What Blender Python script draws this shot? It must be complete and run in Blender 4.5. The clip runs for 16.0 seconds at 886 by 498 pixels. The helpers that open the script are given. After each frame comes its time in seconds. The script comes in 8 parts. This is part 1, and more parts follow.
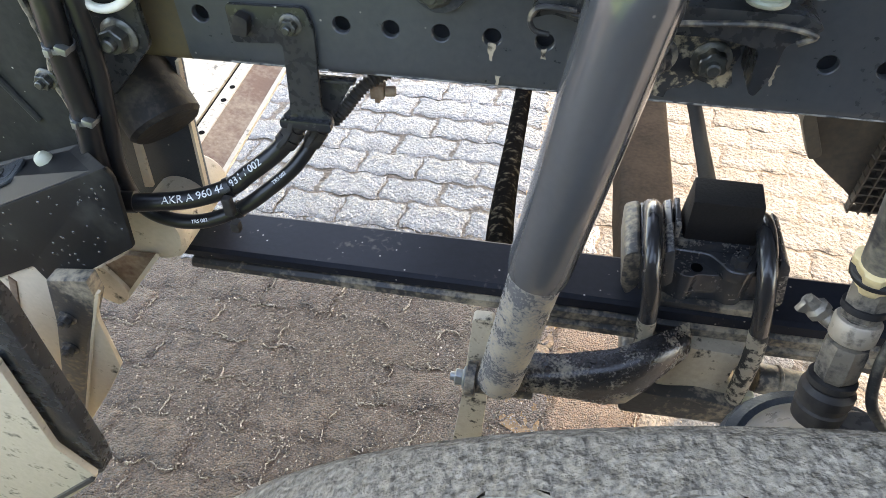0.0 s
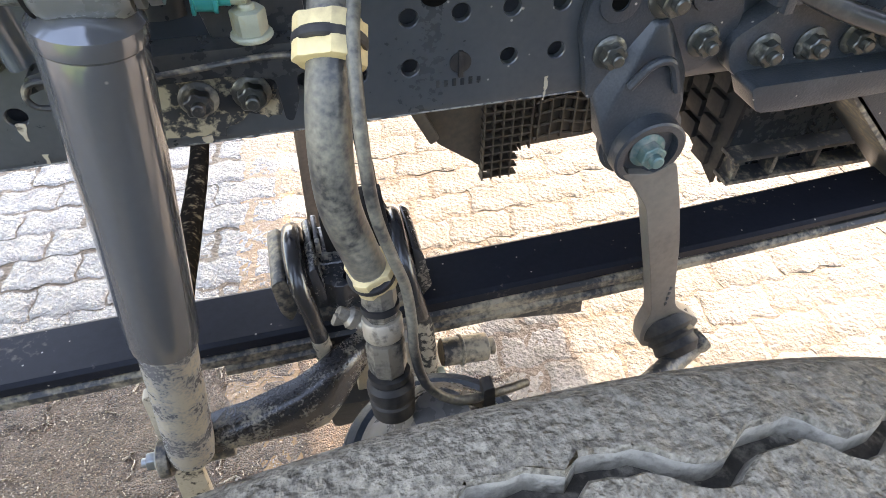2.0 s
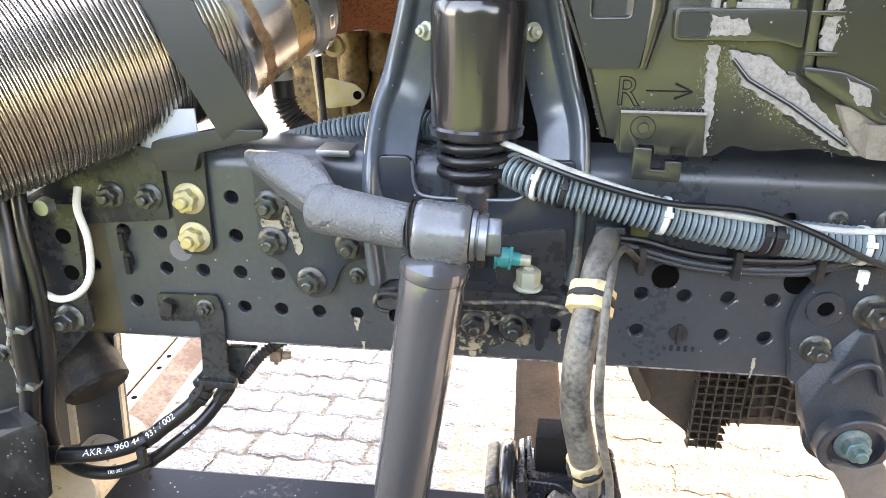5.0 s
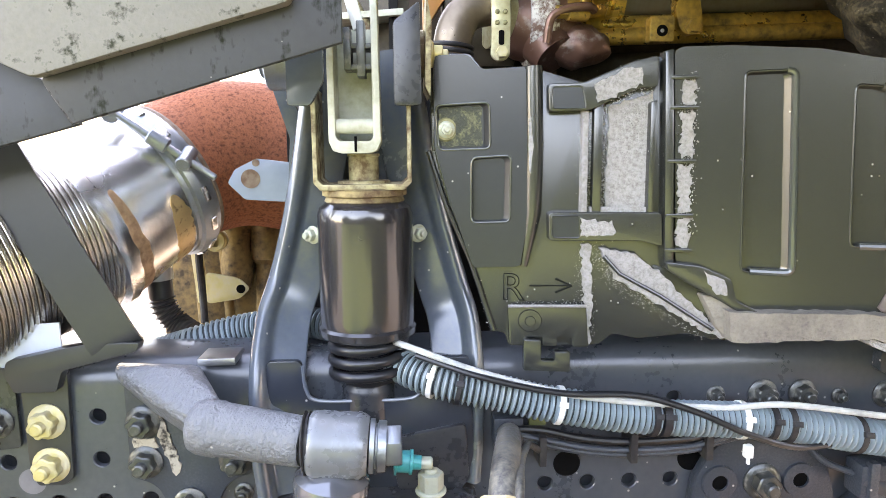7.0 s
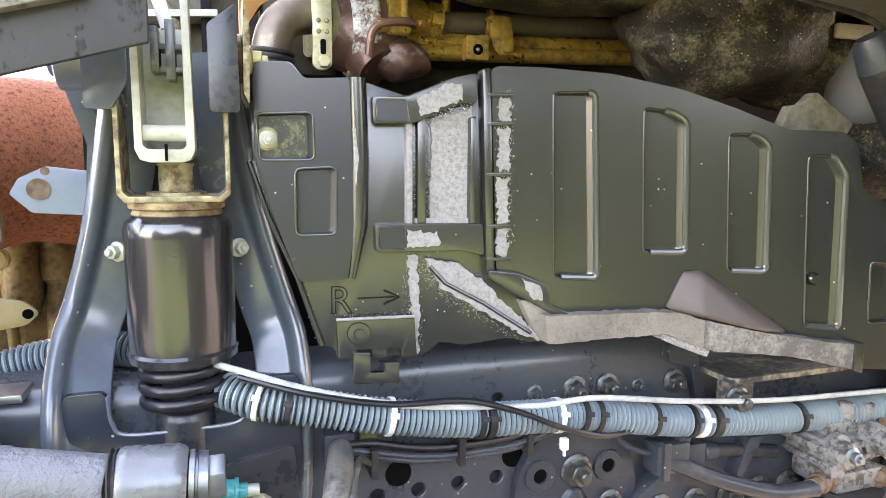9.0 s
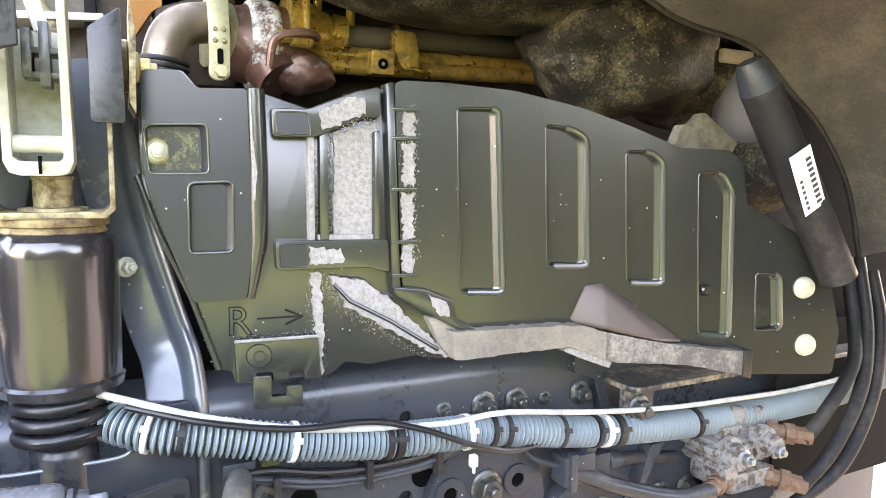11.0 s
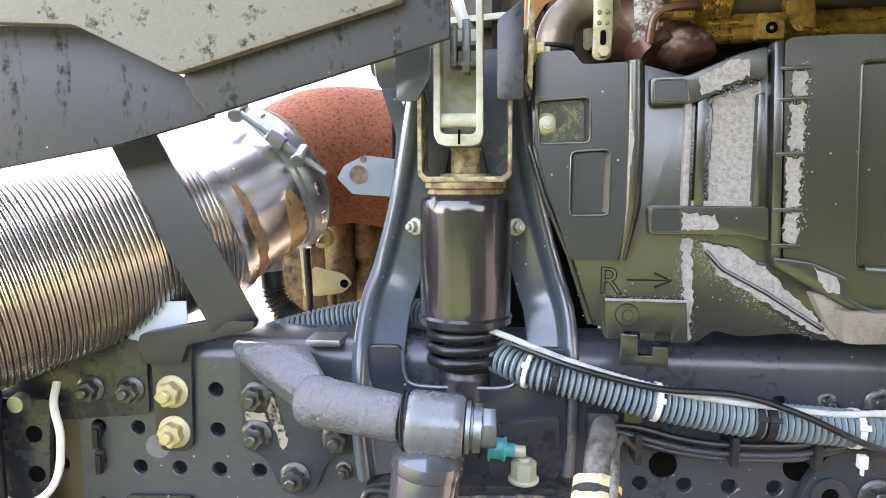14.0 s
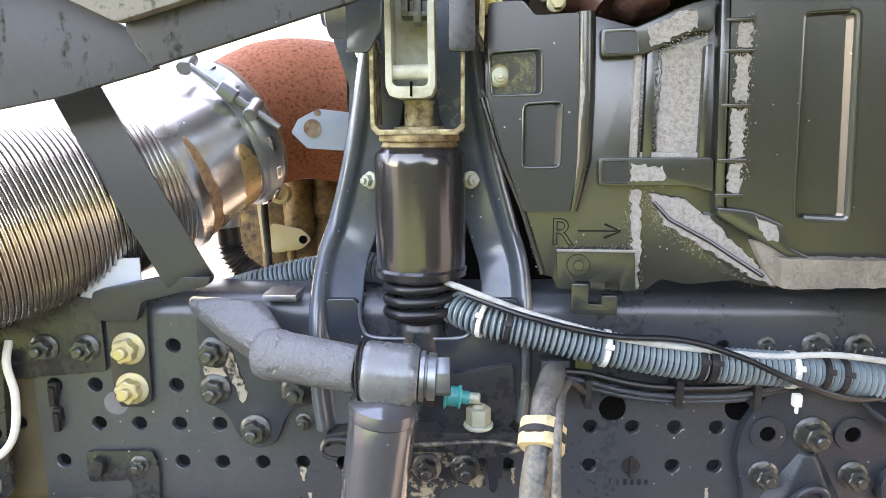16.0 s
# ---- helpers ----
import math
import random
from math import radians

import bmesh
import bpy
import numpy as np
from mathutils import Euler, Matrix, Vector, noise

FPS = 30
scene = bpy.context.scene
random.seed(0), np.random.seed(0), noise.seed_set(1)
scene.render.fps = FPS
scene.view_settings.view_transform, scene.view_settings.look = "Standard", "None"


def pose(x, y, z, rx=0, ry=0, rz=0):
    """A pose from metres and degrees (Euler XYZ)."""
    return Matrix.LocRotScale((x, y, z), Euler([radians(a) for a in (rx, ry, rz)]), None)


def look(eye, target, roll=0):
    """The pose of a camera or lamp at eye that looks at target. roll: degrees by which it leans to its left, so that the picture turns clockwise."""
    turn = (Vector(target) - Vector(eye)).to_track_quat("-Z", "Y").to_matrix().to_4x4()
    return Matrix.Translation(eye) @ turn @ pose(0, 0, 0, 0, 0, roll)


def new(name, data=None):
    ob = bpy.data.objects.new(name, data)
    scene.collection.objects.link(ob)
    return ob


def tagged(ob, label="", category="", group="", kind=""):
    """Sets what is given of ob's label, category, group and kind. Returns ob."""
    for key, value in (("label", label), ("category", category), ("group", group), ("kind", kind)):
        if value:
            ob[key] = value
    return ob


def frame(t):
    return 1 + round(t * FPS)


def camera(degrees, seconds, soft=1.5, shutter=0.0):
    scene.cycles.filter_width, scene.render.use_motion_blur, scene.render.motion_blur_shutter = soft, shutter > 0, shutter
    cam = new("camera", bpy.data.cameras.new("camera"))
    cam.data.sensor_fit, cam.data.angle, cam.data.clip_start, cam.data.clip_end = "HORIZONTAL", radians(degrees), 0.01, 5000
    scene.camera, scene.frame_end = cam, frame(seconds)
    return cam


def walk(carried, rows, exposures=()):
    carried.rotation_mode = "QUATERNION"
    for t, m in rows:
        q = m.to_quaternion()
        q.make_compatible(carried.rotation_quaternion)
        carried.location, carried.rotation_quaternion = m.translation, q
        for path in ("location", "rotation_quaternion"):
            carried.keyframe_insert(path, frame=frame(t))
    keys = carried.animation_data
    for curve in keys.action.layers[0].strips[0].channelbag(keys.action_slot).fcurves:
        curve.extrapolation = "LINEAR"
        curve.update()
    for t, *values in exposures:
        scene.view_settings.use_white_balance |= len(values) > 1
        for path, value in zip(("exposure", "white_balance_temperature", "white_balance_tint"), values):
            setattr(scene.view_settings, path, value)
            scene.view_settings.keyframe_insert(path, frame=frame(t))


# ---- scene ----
cam = camera(68.20, 16.0, soft=0.5)
PATH = [
    (0, (0.220, -0.580, 1.300), (-0.069, 0.801, -0.116), -1.0),
    (0.5, (0.237, -0.567, 1.297), (-0.073, 0.822, -0.108), -1.3),
    (1, (0.266, -0.559, 1.307), (0.029, 0.834, -0.108), -1.9),
    (1.5, (0.323, -0.558, 1.311), (0.413, 0.865, -0.091), -0.2),
    (2, (0.389, -0.562, 1.318), (0.743, 0.820, -0.084), 0.1),
    (2.5, (0.425, -0.570, 1.329), (0.945, 0.840, 0.008), 0.1),
    (3, (0.409, -0.572, 1.327), (0.953, 0.850, 0.029), 0.7),
    (3.5, (0.384, -0.585, 1.323), (0.933, 0.840, 0.032), 1.6),
    (4, (0.373, -0.621, 1.342), (0.649, 0.918, 0.095), 1.0),
    (4.5, (0.355, -0.724, 1.376), (0.321, 0.945, 0.274), 0.4),
    (5, (0.350, -0.727, 1.396), (0.126, 1.110, 0.637), 0.1),
    (5.2, (0.354, -0.722, 1.400), (0.081, 1.166, 0.797), -0.3),
    (7.3, (0.339, -0.708, 1.438), (0.570, 1.257, 1.144), -0.1),
    (7.5, (0.341, -0.708, 1.438), (0.628, 1.249, 1.146), 0.2),
    (8, (0.342, -0.709, 1.439), (0.644, 1.247, 1.154), 0.2),
    (8.5, (0.337, -0.701, 1.440), (0.856, 1.210, 1.163), 0.0),
    (9, (0.338, -0.701, 1.439), (0.981, 1.174, 1.168), 0.4),
    (9.5, (0.334, -0.693, 1.439), (1.130, 1.122, 1.167), 0.3),
    (9.7, (0.343, -0.692, 1.439), (1.230, 1.080, 1.167), 0.6),
    (11.8, (0.351, -0.698, 1.438), (1.203, 1.102, 1.260), 1.4),
    (12, (0.344, -0.706, 1.438), (1.053, 1.155, 1.250), 1.3),
    (12.5, (0.342, -0.719, 1.409), (0.846, 1.206, 1.205), 0.0),
    (13, (0.336, -0.724, 1.407), (0.599, 1.246, 1.182), 0.1),
    (13.5, (0.334, -0.729, 1.409), (0.385, 1.257, 1.178), 0.4),
    (14, (0.333, -0.733, 1.409), (0.172, 1.247, 1.172), -0.2),
    (14.5, (0.334, -0.735, 1.408), (0.161, 1.228, 1.063), -0.1),
    (15, (0.335, -0.733, 1.407), (0.163, 1.227, 1.052), -0.2),
    (15.5, (0.337, -0.733, 1.407), (0.249, 1.234, 1.053), -0.3),
    (16, (0.348, -0.739, 1.404), (0.285, 1.226, 1.041), -0.4),
]
walk(cam, [(t, look(eye, target, roll)) for t, eye, target, roll in PATH], [(0.0, 3.46, 8900, 16), (0.5, 3.58, 8900, 17), (1.5, 3.74, 9000, 18), (2.5, 3.66, 9100, 19), (3.5, 3.66, 9100, 19), (4.5, 4.24, 9600, 22), (5.2, 4.34, 9800, 23), (7.3, 4.52, 9600, 26), (8.5, 4.52, 9600, 26), (9.7, 4.7, 9600, 27), (11.8, 4.9, 9600, 27), (12.5, 4.88, 9600, 27), (13.0, 4.6, 9600, 27), (13.5, 4.4, 9700, 26), (14.5, 4.18, 9700, 26), (16.0, 4.22, 9700, 26)])

# ---- light ----
world = bpy.data.worlds.new("sky")
scene.world = world
world.use_nodes = True
wn = world.node_tree
sky = wn.nodes.new("ShaderNodeTexSky")
sky.sky_type = "NISHITA"
sky.sun_disc = False
SUN_UP, SUN_TURN = 40.4, 45.0          # degrees up, and turned from the far side towards the truck's front
sky.sun_elevation, sky.sun_rotation = radians(SUN_UP), radians(SUN_TURN)
bg = wn.nodes["Background"]
bg.inputs["Strength"].default_value = 0.15
wn.links.new(sky.outputs[0], bg.inputs["Color"])
sun = new("sun", bpy.data.lights.new("sun", "SUN"))
sun.data.energy, sun.data.angle, sun.data.color = 1.05, radians(0.6), (1.0, 0.93, 0.82)
su, st = radians(SUN_UP), radians(SUN_TURN)
sun.matrix_world = look((0, 0, 0), (-math.cos(su) * math.sin(st), -math.cos(su) * math.cos(st), -math.sin(su)))


# ---- materials ----
def mat(name, col, rough=0.5, metal=0.0, dirt=None, amount=0.0, scale=6.0, grain=120.0, vary=0.25, bump=0.15, streak=False, spec=0.5, island=0.0, edge=0.12, specks=0.0, lump=0.0, matt=0.9, pebble=0, speck=95.0):
    """A surface with fine grain, blotches and a layer of dirt with an uneven edge."""
    m = bpy.data.materials.new(name)
    m.use_nodes = True
    nt = m.node_tree
    N, L = nt.nodes, nt.links
    bsdf = N["Principled BSDF"]
    bsdf.inputs["Metallic"].default_value = metal
    bsdf.inputs["Specular IOR Level"].default_value = spec
    tc = N.new("ShaderNodeTexCoord")
    mp = N.new("ShaderNodeMapping")
    if streak:
        mp.inputs["Scale"].default_value = (1.0, 1.0, 0.18)
    L.new(tc.outputs["Object"], mp.inputs[0])
    fine = N.new("ShaderNodeTexNoise")
    fine.inputs["Scale"].default_value, fine.inputs["Detail"].default_value = grain, 4
    L.new(tc.outputs["Object"], fine.inputs["Vector"])
    big = N.new("ShaderNodeTexNoise")
    big.inputs["Scale"].default_value, big.inputs["Detail"].default_value = scale, 6
    big.inputs["Roughness"].default_value = 0.65
    L.new(mp.outputs[0], big.inputs["Vector"])
    lo, hi = [max(0.0, c * (1 - vary)) for c in col], [min(1.0, c * (1 + vary)) for c in col]
    mix1 = N.new("ShaderNodeMix")
    mix1.data_type = "RGBA"
    mix1.inputs[6].default_value, mix1.inputs[7].default_value = (*lo, 1), (*hi, 1)
    add = N.new("ShaderNodeMath")
    add.operation = "MULTIPLY_ADD"
    add.inputs[1].default_value, add.inputs[2].default_value = 0.5, 0.0
    L.new(fine.outputs["Fac"], add.inputs[0])
    add2 = N.new("ShaderNodeMath")
    add2.operation = "MULTIPLY_ADD"
    add2.inputs[1].default_value = 0.5
    L.new(big.outputs["Fac"], add2.inputs[0])
    L.new(add.outputs[0], add2.inputs[2])
    L.new(add2.outputs[0], mix1.inputs[0])
    colour = mix1.outputs[2]
    rough_out = None
    if island:
        info = N.new("ShaderNodeObjectInfo")
        geo = N.new("ShaderNodeNewGeometry")
        s = N.new("ShaderNodeMath")
        s.operation = "ADD"
        L.new(info.outputs["Random"], s.inputs[0])
        L.new(geo.outputs["Random Per Island"], s.inputs[1])
        fr = N.new("ShaderNodeMath")
        fr.operation = "FRACT"
        L.new(s.outputs[0], fr.inputs[0])
        mr = N.new("ShaderNodeMapRange")
        mr.inputs["To Min"].default_value, mr.inputs["To Max"].default_value = 1 - island, 1 + island
        L.new(fr.outputs[0], mr.inputs["Value"])
        hsv = N.new("ShaderNodeHueSaturation")
        L.new(mr.outputs[0], hsv.inputs["Value"])
        L.new(colour, hsv.inputs["Color"])
        colour = hsv.outputs[0]
    if dirt:
        ramp = N.new("ShaderNodeValToRGB")
        c = 1.0 - amount
        ramp.color_ramp.elements[0].position = max(0.0, 0.25 + 0.5 * c - edge / 2)
        ramp.color_ramp.elements[1].position = min(1.0, 0.25 + 0.5 * c + edge / 2)
        sm = N.new("ShaderNodeMath")
        sm.operation = "MULTIPLY_ADD"
        sm.inputs[1].default_value = 0.3
        L.new(fine.outputs["Fac"], sm.inputs[0])
        sm2 = N.new("ShaderNodeMath")
        sm2.operation = "MULTIPLY"
        sm2.inputs[1].default_value = 0.7
        L.new(big.outputs["Fac"], sm2.inputs[0])
        L.new(sm2.outputs[0], sm.inputs[2])
        L.new(sm.outputs[0], ramp.inputs[0])
        mix2 = N.new("ShaderNodeMix")
        mix2.data_type = "RGBA"
        L.new(ramp.outputs[0], mix2.inputs[0])
        L.new(colour, mix2.inputs[6])
        mix2.inputs[7].default_value = (*dirt, 1)
        colour = mix2.outputs[2]
        rr = N.new("ShaderNodeMapRange")
        rr.inputs["To Min"].default_value, rr.inputs["To Max"].default_value = rough, matt
        L.new(ramp.outputs[0], rr.inputs["Value"])
        rough_out = rr.outputs[0]
        if metal:
            mm = N.new("ShaderNodeMapRange")
            mm.inputs["To Min"].default_value, mm.inputs["To Max"].default_value = metal, 0.0
            L.new(ramp.outputs[0], mm.inputs["Value"])
            L.new(mm.outputs[0], bsdf.inputs["Metallic"])
    if specks:
        vo = N.new("ShaderNodeTexVoronoi")
        vo.inputs["Scale"].default_value = speck
        L.new(tc.outputs["Object"], vo.inputs["Vector"])
        dot = N.new("ShaderNodeMapRange")
        dot.inputs["From Min"].default_value, dot.inputs["From Max"].default_value = 0.16, 0.07
        L.new(vo.outputs["Distance"], dot.inputs["Value"])
        sep = N.new("ShaderNodeSeparateColor")
        L.new(vo.outputs["Color"], sep.inputs[0])
        few = N.new("ShaderNodeMath")
        few.operation = "LESS_THAN"
        few.inputs[1].default_value = specks
        L.new(sep.outputs[0], few.inputs[0])
        both = N.new("ShaderNodeMath")
        both.operation = "MULTIPLY"
        L.new(dot.outputs[0], both.inputs[0])
        L.new(few.outputs[0], both.inputs[1])
        mix3 = N.new("ShaderNodeMix")
        mix3.data_type = "RGBA"
        L.new(both.outputs[0], mix3.inputs[0])
        L.new(colour, mix3.inputs[6])
        mix3.inputs[7].default_value = (0.42, 0.40, 0.36, 1)
        colour = mix3.outputs[2]
    if pebble:
        pv = N.new("ShaderNodeTexVoronoi")
        pv.inputs["Scale"].default_value = pebble
        L.new(tc.outputs["Object"], pv.inputs["Vector"])
        ps = N.new("ShaderNodeSeparateColor")
        L.new(pv.outputs["Color"], ps.inputs[0])
        pr = N.new("ShaderNodeMapRange")
        pr.inputs["To Min"].default_value, pr.inputs["To Max"].default_value = 0.45, 1.65
        L.new(ps.outputs[0], pr.inputs["Value"])
        ph = N.new("ShaderNodeHueSaturation")
        L.new(pr.outputs[0], ph.inputs["Value"])
        L.new(colour, ph.inputs["Color"])
        colour = ph.outputs[0]
    L.new(colour, bsdf.inputs["Base Color"])
    if rough_out is None:
        rr = N.new("ShaderNodeMapRange")
        rr.inputs["To Min"].default_value, rr.inputs["To Max"].default_value = max(0.02, rough * 0.8), min(1, rough * 1.2)
        L.new(big.outputs["Fac"], rr.inputs["Value"])
        rough_out = rr.outputs[0]
    L.new(rough_out, bsdf.inputs["Roughness"])
    if bump:
        b = N.new("ShaderNodeBump")
        b.inputs["Strength"].default_value, b.inputs["Distance"].default_value = bump, 0.002
        L.new(fine.outputs["Fac"], b.inputs["Height"])
        last = b
        if lump:
            coarse = N.new("ShaderNodeTexNoise")
            coarse.inputs["Scale"].default_value, coarse.inputs["Detail"].default_value = grain * 0.3, 3
            L.new(tc.outputs["Object"], coarse.inputs["Vector"])
            b2 = N.new("ShaderNodeBump")
            b2.inputs["Strength"].default_value, b2.inputs["Distance"].default_value = lump, 0.012
            L.new(coarse.outputs["Fac"], b2.inputs["Height"])
            L.new(b.outputs[0], b2.inputs["Normal"])
            last = b2
        if pebble:
            pb = N.new("ShaderNodeBump")
            pb.invert = True
            pb.inputs["Strength"].default_value, pb.inputs["Distance"].default_value = 1.0, 1.3 / pebble
            L.new(pv.outputs["Distance"], pb.inputs["Height"])
            L.new(last.outputs[0], pb.inputs["Normal"])
            last = pb
        L.new(last.outputs[0], bsdf.inputs["Normal"])
    return m


M_cover = mat("black cover paint", (0.010, 0.011, 0.013), 0.5, vary=0.3, bump=0.05, spec=0.2, dirt=(0.05, 0.05, 0.045), amount=0.14, scale=14, edge=0.3)
M_rail = mat("chassis paint", (0.038, 0.046, 0.054), 0.25, dirt=(0.072, 0.079, 0.086), amount=0.30, scale=5.0, streak=True, edge=0.5, bump=0.06, vary=0.35, specks=0.09, spec=0.7, matt=0.4)
M_railrust = mat("stained chassis paint", (0.030, 0.028, 0.024), 0.35, dirt=(0.13, 0.095, 0.045), amount=0.56, scale=5, edge=0.5, bump=0.1, vary=0.4)
M_plate = mat("black bracket paint", (0.021, 0.024, 0.028), 0.26, dirt=(0.07, 0.069, 0.064), amount=0.14, scale=16, edge=0.4, bump=0.06, vary=0.35, specks=0.08, spec=0.5, matt=0.45)
M_spring = mat("spring paint", (0.013, 0.015, 0.021), 0.38, dirt=(0.26, 0.23, 0.19), amount=0.11, scale=9, edge=0.2, bump=0.10, vary=0.4, specks=0.2, spec=0.10)
M_dusty = mat("black paint under dried mud", (0.03, 0.031, 0.033), 0.4, dirt=(0.33, 0.28, 0.21), amount=0.42, scale=9, edge=0.12, bump=0.3)
M_mud = mat("dried pale mud on steel", (0.40, 0.350, 0.275), 0.85, dirt=(0.045, 0.041, 0.036), amount=0.31, scale=30, edge=0.10, bump=0.5, vary=0.3, spec=0.2)
M_mudpale = mat("cream paint under mud splashes", (0.54, 0.465, 0.36), 0.7, dirt=(0.050, 0.046, 0.040), amount=0.27, scale=34, edge=0.10, bump=0.4, vary=0.25, spec=0.3)
M_cast = mat("cast iron with grey paint", (0.150, 0.158, 0.168), 0.34, grain=300, vary=0.5, bump=1.0, lump=0.40, specks=0.10, scale=5, dirt=(0.10, 0.105, 0.105), amount=0.35, edge=0.4, matt=0.5)
M_castdark = mat("dark cast iron", (0.033, 0.041, 0.050), 0.32, grain=380, bump=0.25, dirt=(0.085, 0.09, 0.095), amount=0.15, scale=14, edge=0.35, vary=0.4, specks=0.10, spec=0.4, matt=0.55)
M_shock = mat("shock absorber paint", (0.145, 0.153, 0.165), 0.13, 0.55, vary=0.10, bump=0.012, specks=0.03, spec=0.9, scale=9)
M_shocklow = mat("shock absorber paint with mud", (0.125, 0.130, 0.140), 0.24, dirt=(0.34, 0.30, 0.24), amount=0.47, scale=26, grain=300, edge=0.10, bump=0.35, vary=0.3, spec=0.7)
M_steel = mat("machined steel", (0.42, 0.43, 0.43), 0.32, 1.0, dirt=(0.2, 0.19, 0.17), amount=0.12, scale=20, edge=0.3)
M_zinc = mat("zinc-plated steel", (0.30, 0.33, 0.35), 0.38, 0.9, dirt=(0.22, 0.2, 0.17), amount=0.2, scale=40, edge=0.3)
M_boltdark = mat("dark plated bolt", (0.085, 0.09, 0.085), 0.30, 0.6, dirt=(0.20, 0.19, 0.16), amount=0.30, scale=90, edge=0.15, bump=0.2)
M_gold = mat("yellow zinc plating", (0.55, 0.47, 0.22), 0.4, 0.5, dirt=(0.5, 0.46, 0.36), amount=0.35, scale=50, edge=0.3)
# Black for flat discs and bars that stand for shaded holes and slots.
M_hole = mat("black painted as hole shade", (0.003, 0.003, 0.003), 0.95, vary=0.1, bump=0, spec=0.05)
M_goldrust = mat("rusting yellow zinc", (0.38, 0.33, 0.19), 0.42, 0.4, dirt=(0.10, 0.060, 0.030), amount=0.50, scale=44, edge=0.15, bump=0.3)
M_palenut = mat("pale zinc nut", (0.42, 0.44, 0.35), 0.4, 0.3, dirt=(0.36, 0.30, 0.15), amount=0.25, scale=60, edge=0.3)
M_teal = mat("teal plastic", (0.0, 0.30, 0.30), 0.35, vary=0.1, bump=0.02)
M_yellow = mat("yellowed plastic", (0.64, 0.50, 0.26), 0.5, vary=0.2, dirt=(0.27, 0.21, 0.13), amount=0.32, scale=40, edge=0.3)
M_rubber = mat("black rubber", (0.018, 0.018, 0.020), 0.5, dirt=(0.10, 0.09, 0.075), amount=0.16, scale=12, edge=0.4, spec=0.25)
M_hose = mat("glossy black hose", (0.011, 0.012, 0.014), 0.30, dirt=(0.06, 0.06, 0.055), amount=0.07, scale=20, edge=0.3, bump=0.05)
M_hosegrey = mat("grey rubber hose with mud", (0.030, 0.030, 0.031), 0.33, dirt=(0.25, 0.225, 0.17), amount=0.34, scale=13, grain=260, edge=0.22, bump=0.15, vary=0.3)
M_hosedark = mat("dark grey rubber hose", (0.040, 0.042, 0.046), 0.28, dirt=(0.13, 0.125, 0.11), amount=0.22, scale=18, edge=0.3, bump=0.1, spec=0.6)
M_conduit = mat("blue-grey conduit", (0.20, 0.265, 0.285), 0.28, vary=0.15, bump=0.05, dirt=(0.2, 0.2, 0.18), amount=0.12, scale=10, edge=0.4, spec=0.8)
# Far darker than the conduit: shade put into the groove colour.
M_cond_shade = mat("conduit groove with painted shade", (0.018, 0.028, 0.031), 0.6)
M_white = mat("white plastic", (0.72, 0.72, 0.66), 0.45, vary=0.06, bump=0.02, dirt=(0.4, 0.37, 0.3), amount=0.12, scale=20, edge=0.3)
M_whitebr = mat("white painted bracket", (0.46, 0.47, 0.38), 0.5, vary=0.08, dirt=(0.20, 0.19, 0.10), amount=0.30, scale=14, edge=0.3)
M_panel = mat("dark plastic panel", (0.020, 0.0222, 0.0195), 0.23, grain=500, bump=0.04, vary=0.18, scale=4, specks=0.05, speck=140, spec=0.85)
M_pdust = mat("plastic under pale dust", (0.345, 0.328, 0.32), 0.9, dirt=(0.15, 0.142, 0.128), amount=0.42, scale=240, grain=600, edge=0.26, bump=1.0, vary=0.35)
M_panelblue = mat("blue-black plastic", (0.015, 0.018, 0.021), 0.30, specks=0.07, speck=120, spec=0.5, bump=0.04, vary=0.2, scale=4)
M_pbrown = mat("plastic under tan dirt", (0.245, 0.220, 0.180), 0.8, dirt=(0.105, 0.088, 0.076), amount=0.42, scale=22, grain=300, edge=0.30, bump=0.9, vary=0.35)
M_pillar = mat("blue-grey paint", (0.080, 0.098, 0.118), 0.18, specks=0.06, spec=0.8, dirt=(0.12, 0.13, 0.085), amount=0.20, scale=6, edge=0.4, bump=0.03, matt=0.4)
M_can = mat("black enamel can", (0.022, 0.021, 0.022), 0.16, vary=0.3, bump=0.02, spec=0.8, specks=0.05)
M_rust = mat("rusty heat shield", (0.37, 0.120, 0.058), 0.65, grain=340, vary=0.6, dirt=(0.15, 0.050, 0.028), amount=0.42, scale=190, edge=0.16, bump=0.9, spec=0.15)
M_brownrust = mat("brown rusted steel", (0.14, 0.075, 0.045), 0.75, dirt=(0.36, 0.3, 0.22), amount=0.3, scale=10, edge=0.3, bump=0.4)
M_flex = mat("stainless flexible pipe", (0.78, 0.74, 0.67), 0.24, 1.0, vary=0.1, bump=0.02)
# Groove colour darkened as the shade between the pipe's ribs.
M_flex_shade = mat("stainless groove with painted shade", (0.060, 0.045, 0.026), 0.5, 0.6)
M_stain = mat("heat-stained stainless steel", (0.80, 0.78, 0.74), 0.26, 1.0, vary=0.08, bump=0.05)
M_brass = mat("gold paint on engine", (0.58, 0.36, 0.085), 0.24, 0.75, vary=0.35, dirt=(0.07, 0.042, 0.016), amount=0.42, scale=26, edge=0.25, bump=0.1)
M_brassdull = mat("dull gold engine paint", (0.30, 0.19, 0.065), 0.40, 0.4, vary=0.4, dirt=(0.045, 0.030, 0.016), amount=0.55, scale=24, edge=0.25, bump=0.2)
M_copper = mat("brown exhaust casting", (0.15, 0.075, 0.055), 0.42, 0.4, dirt=(0.40, 0.36, 0.34), amount=0.22, scale=16, edge=0.15, bump=0.3)
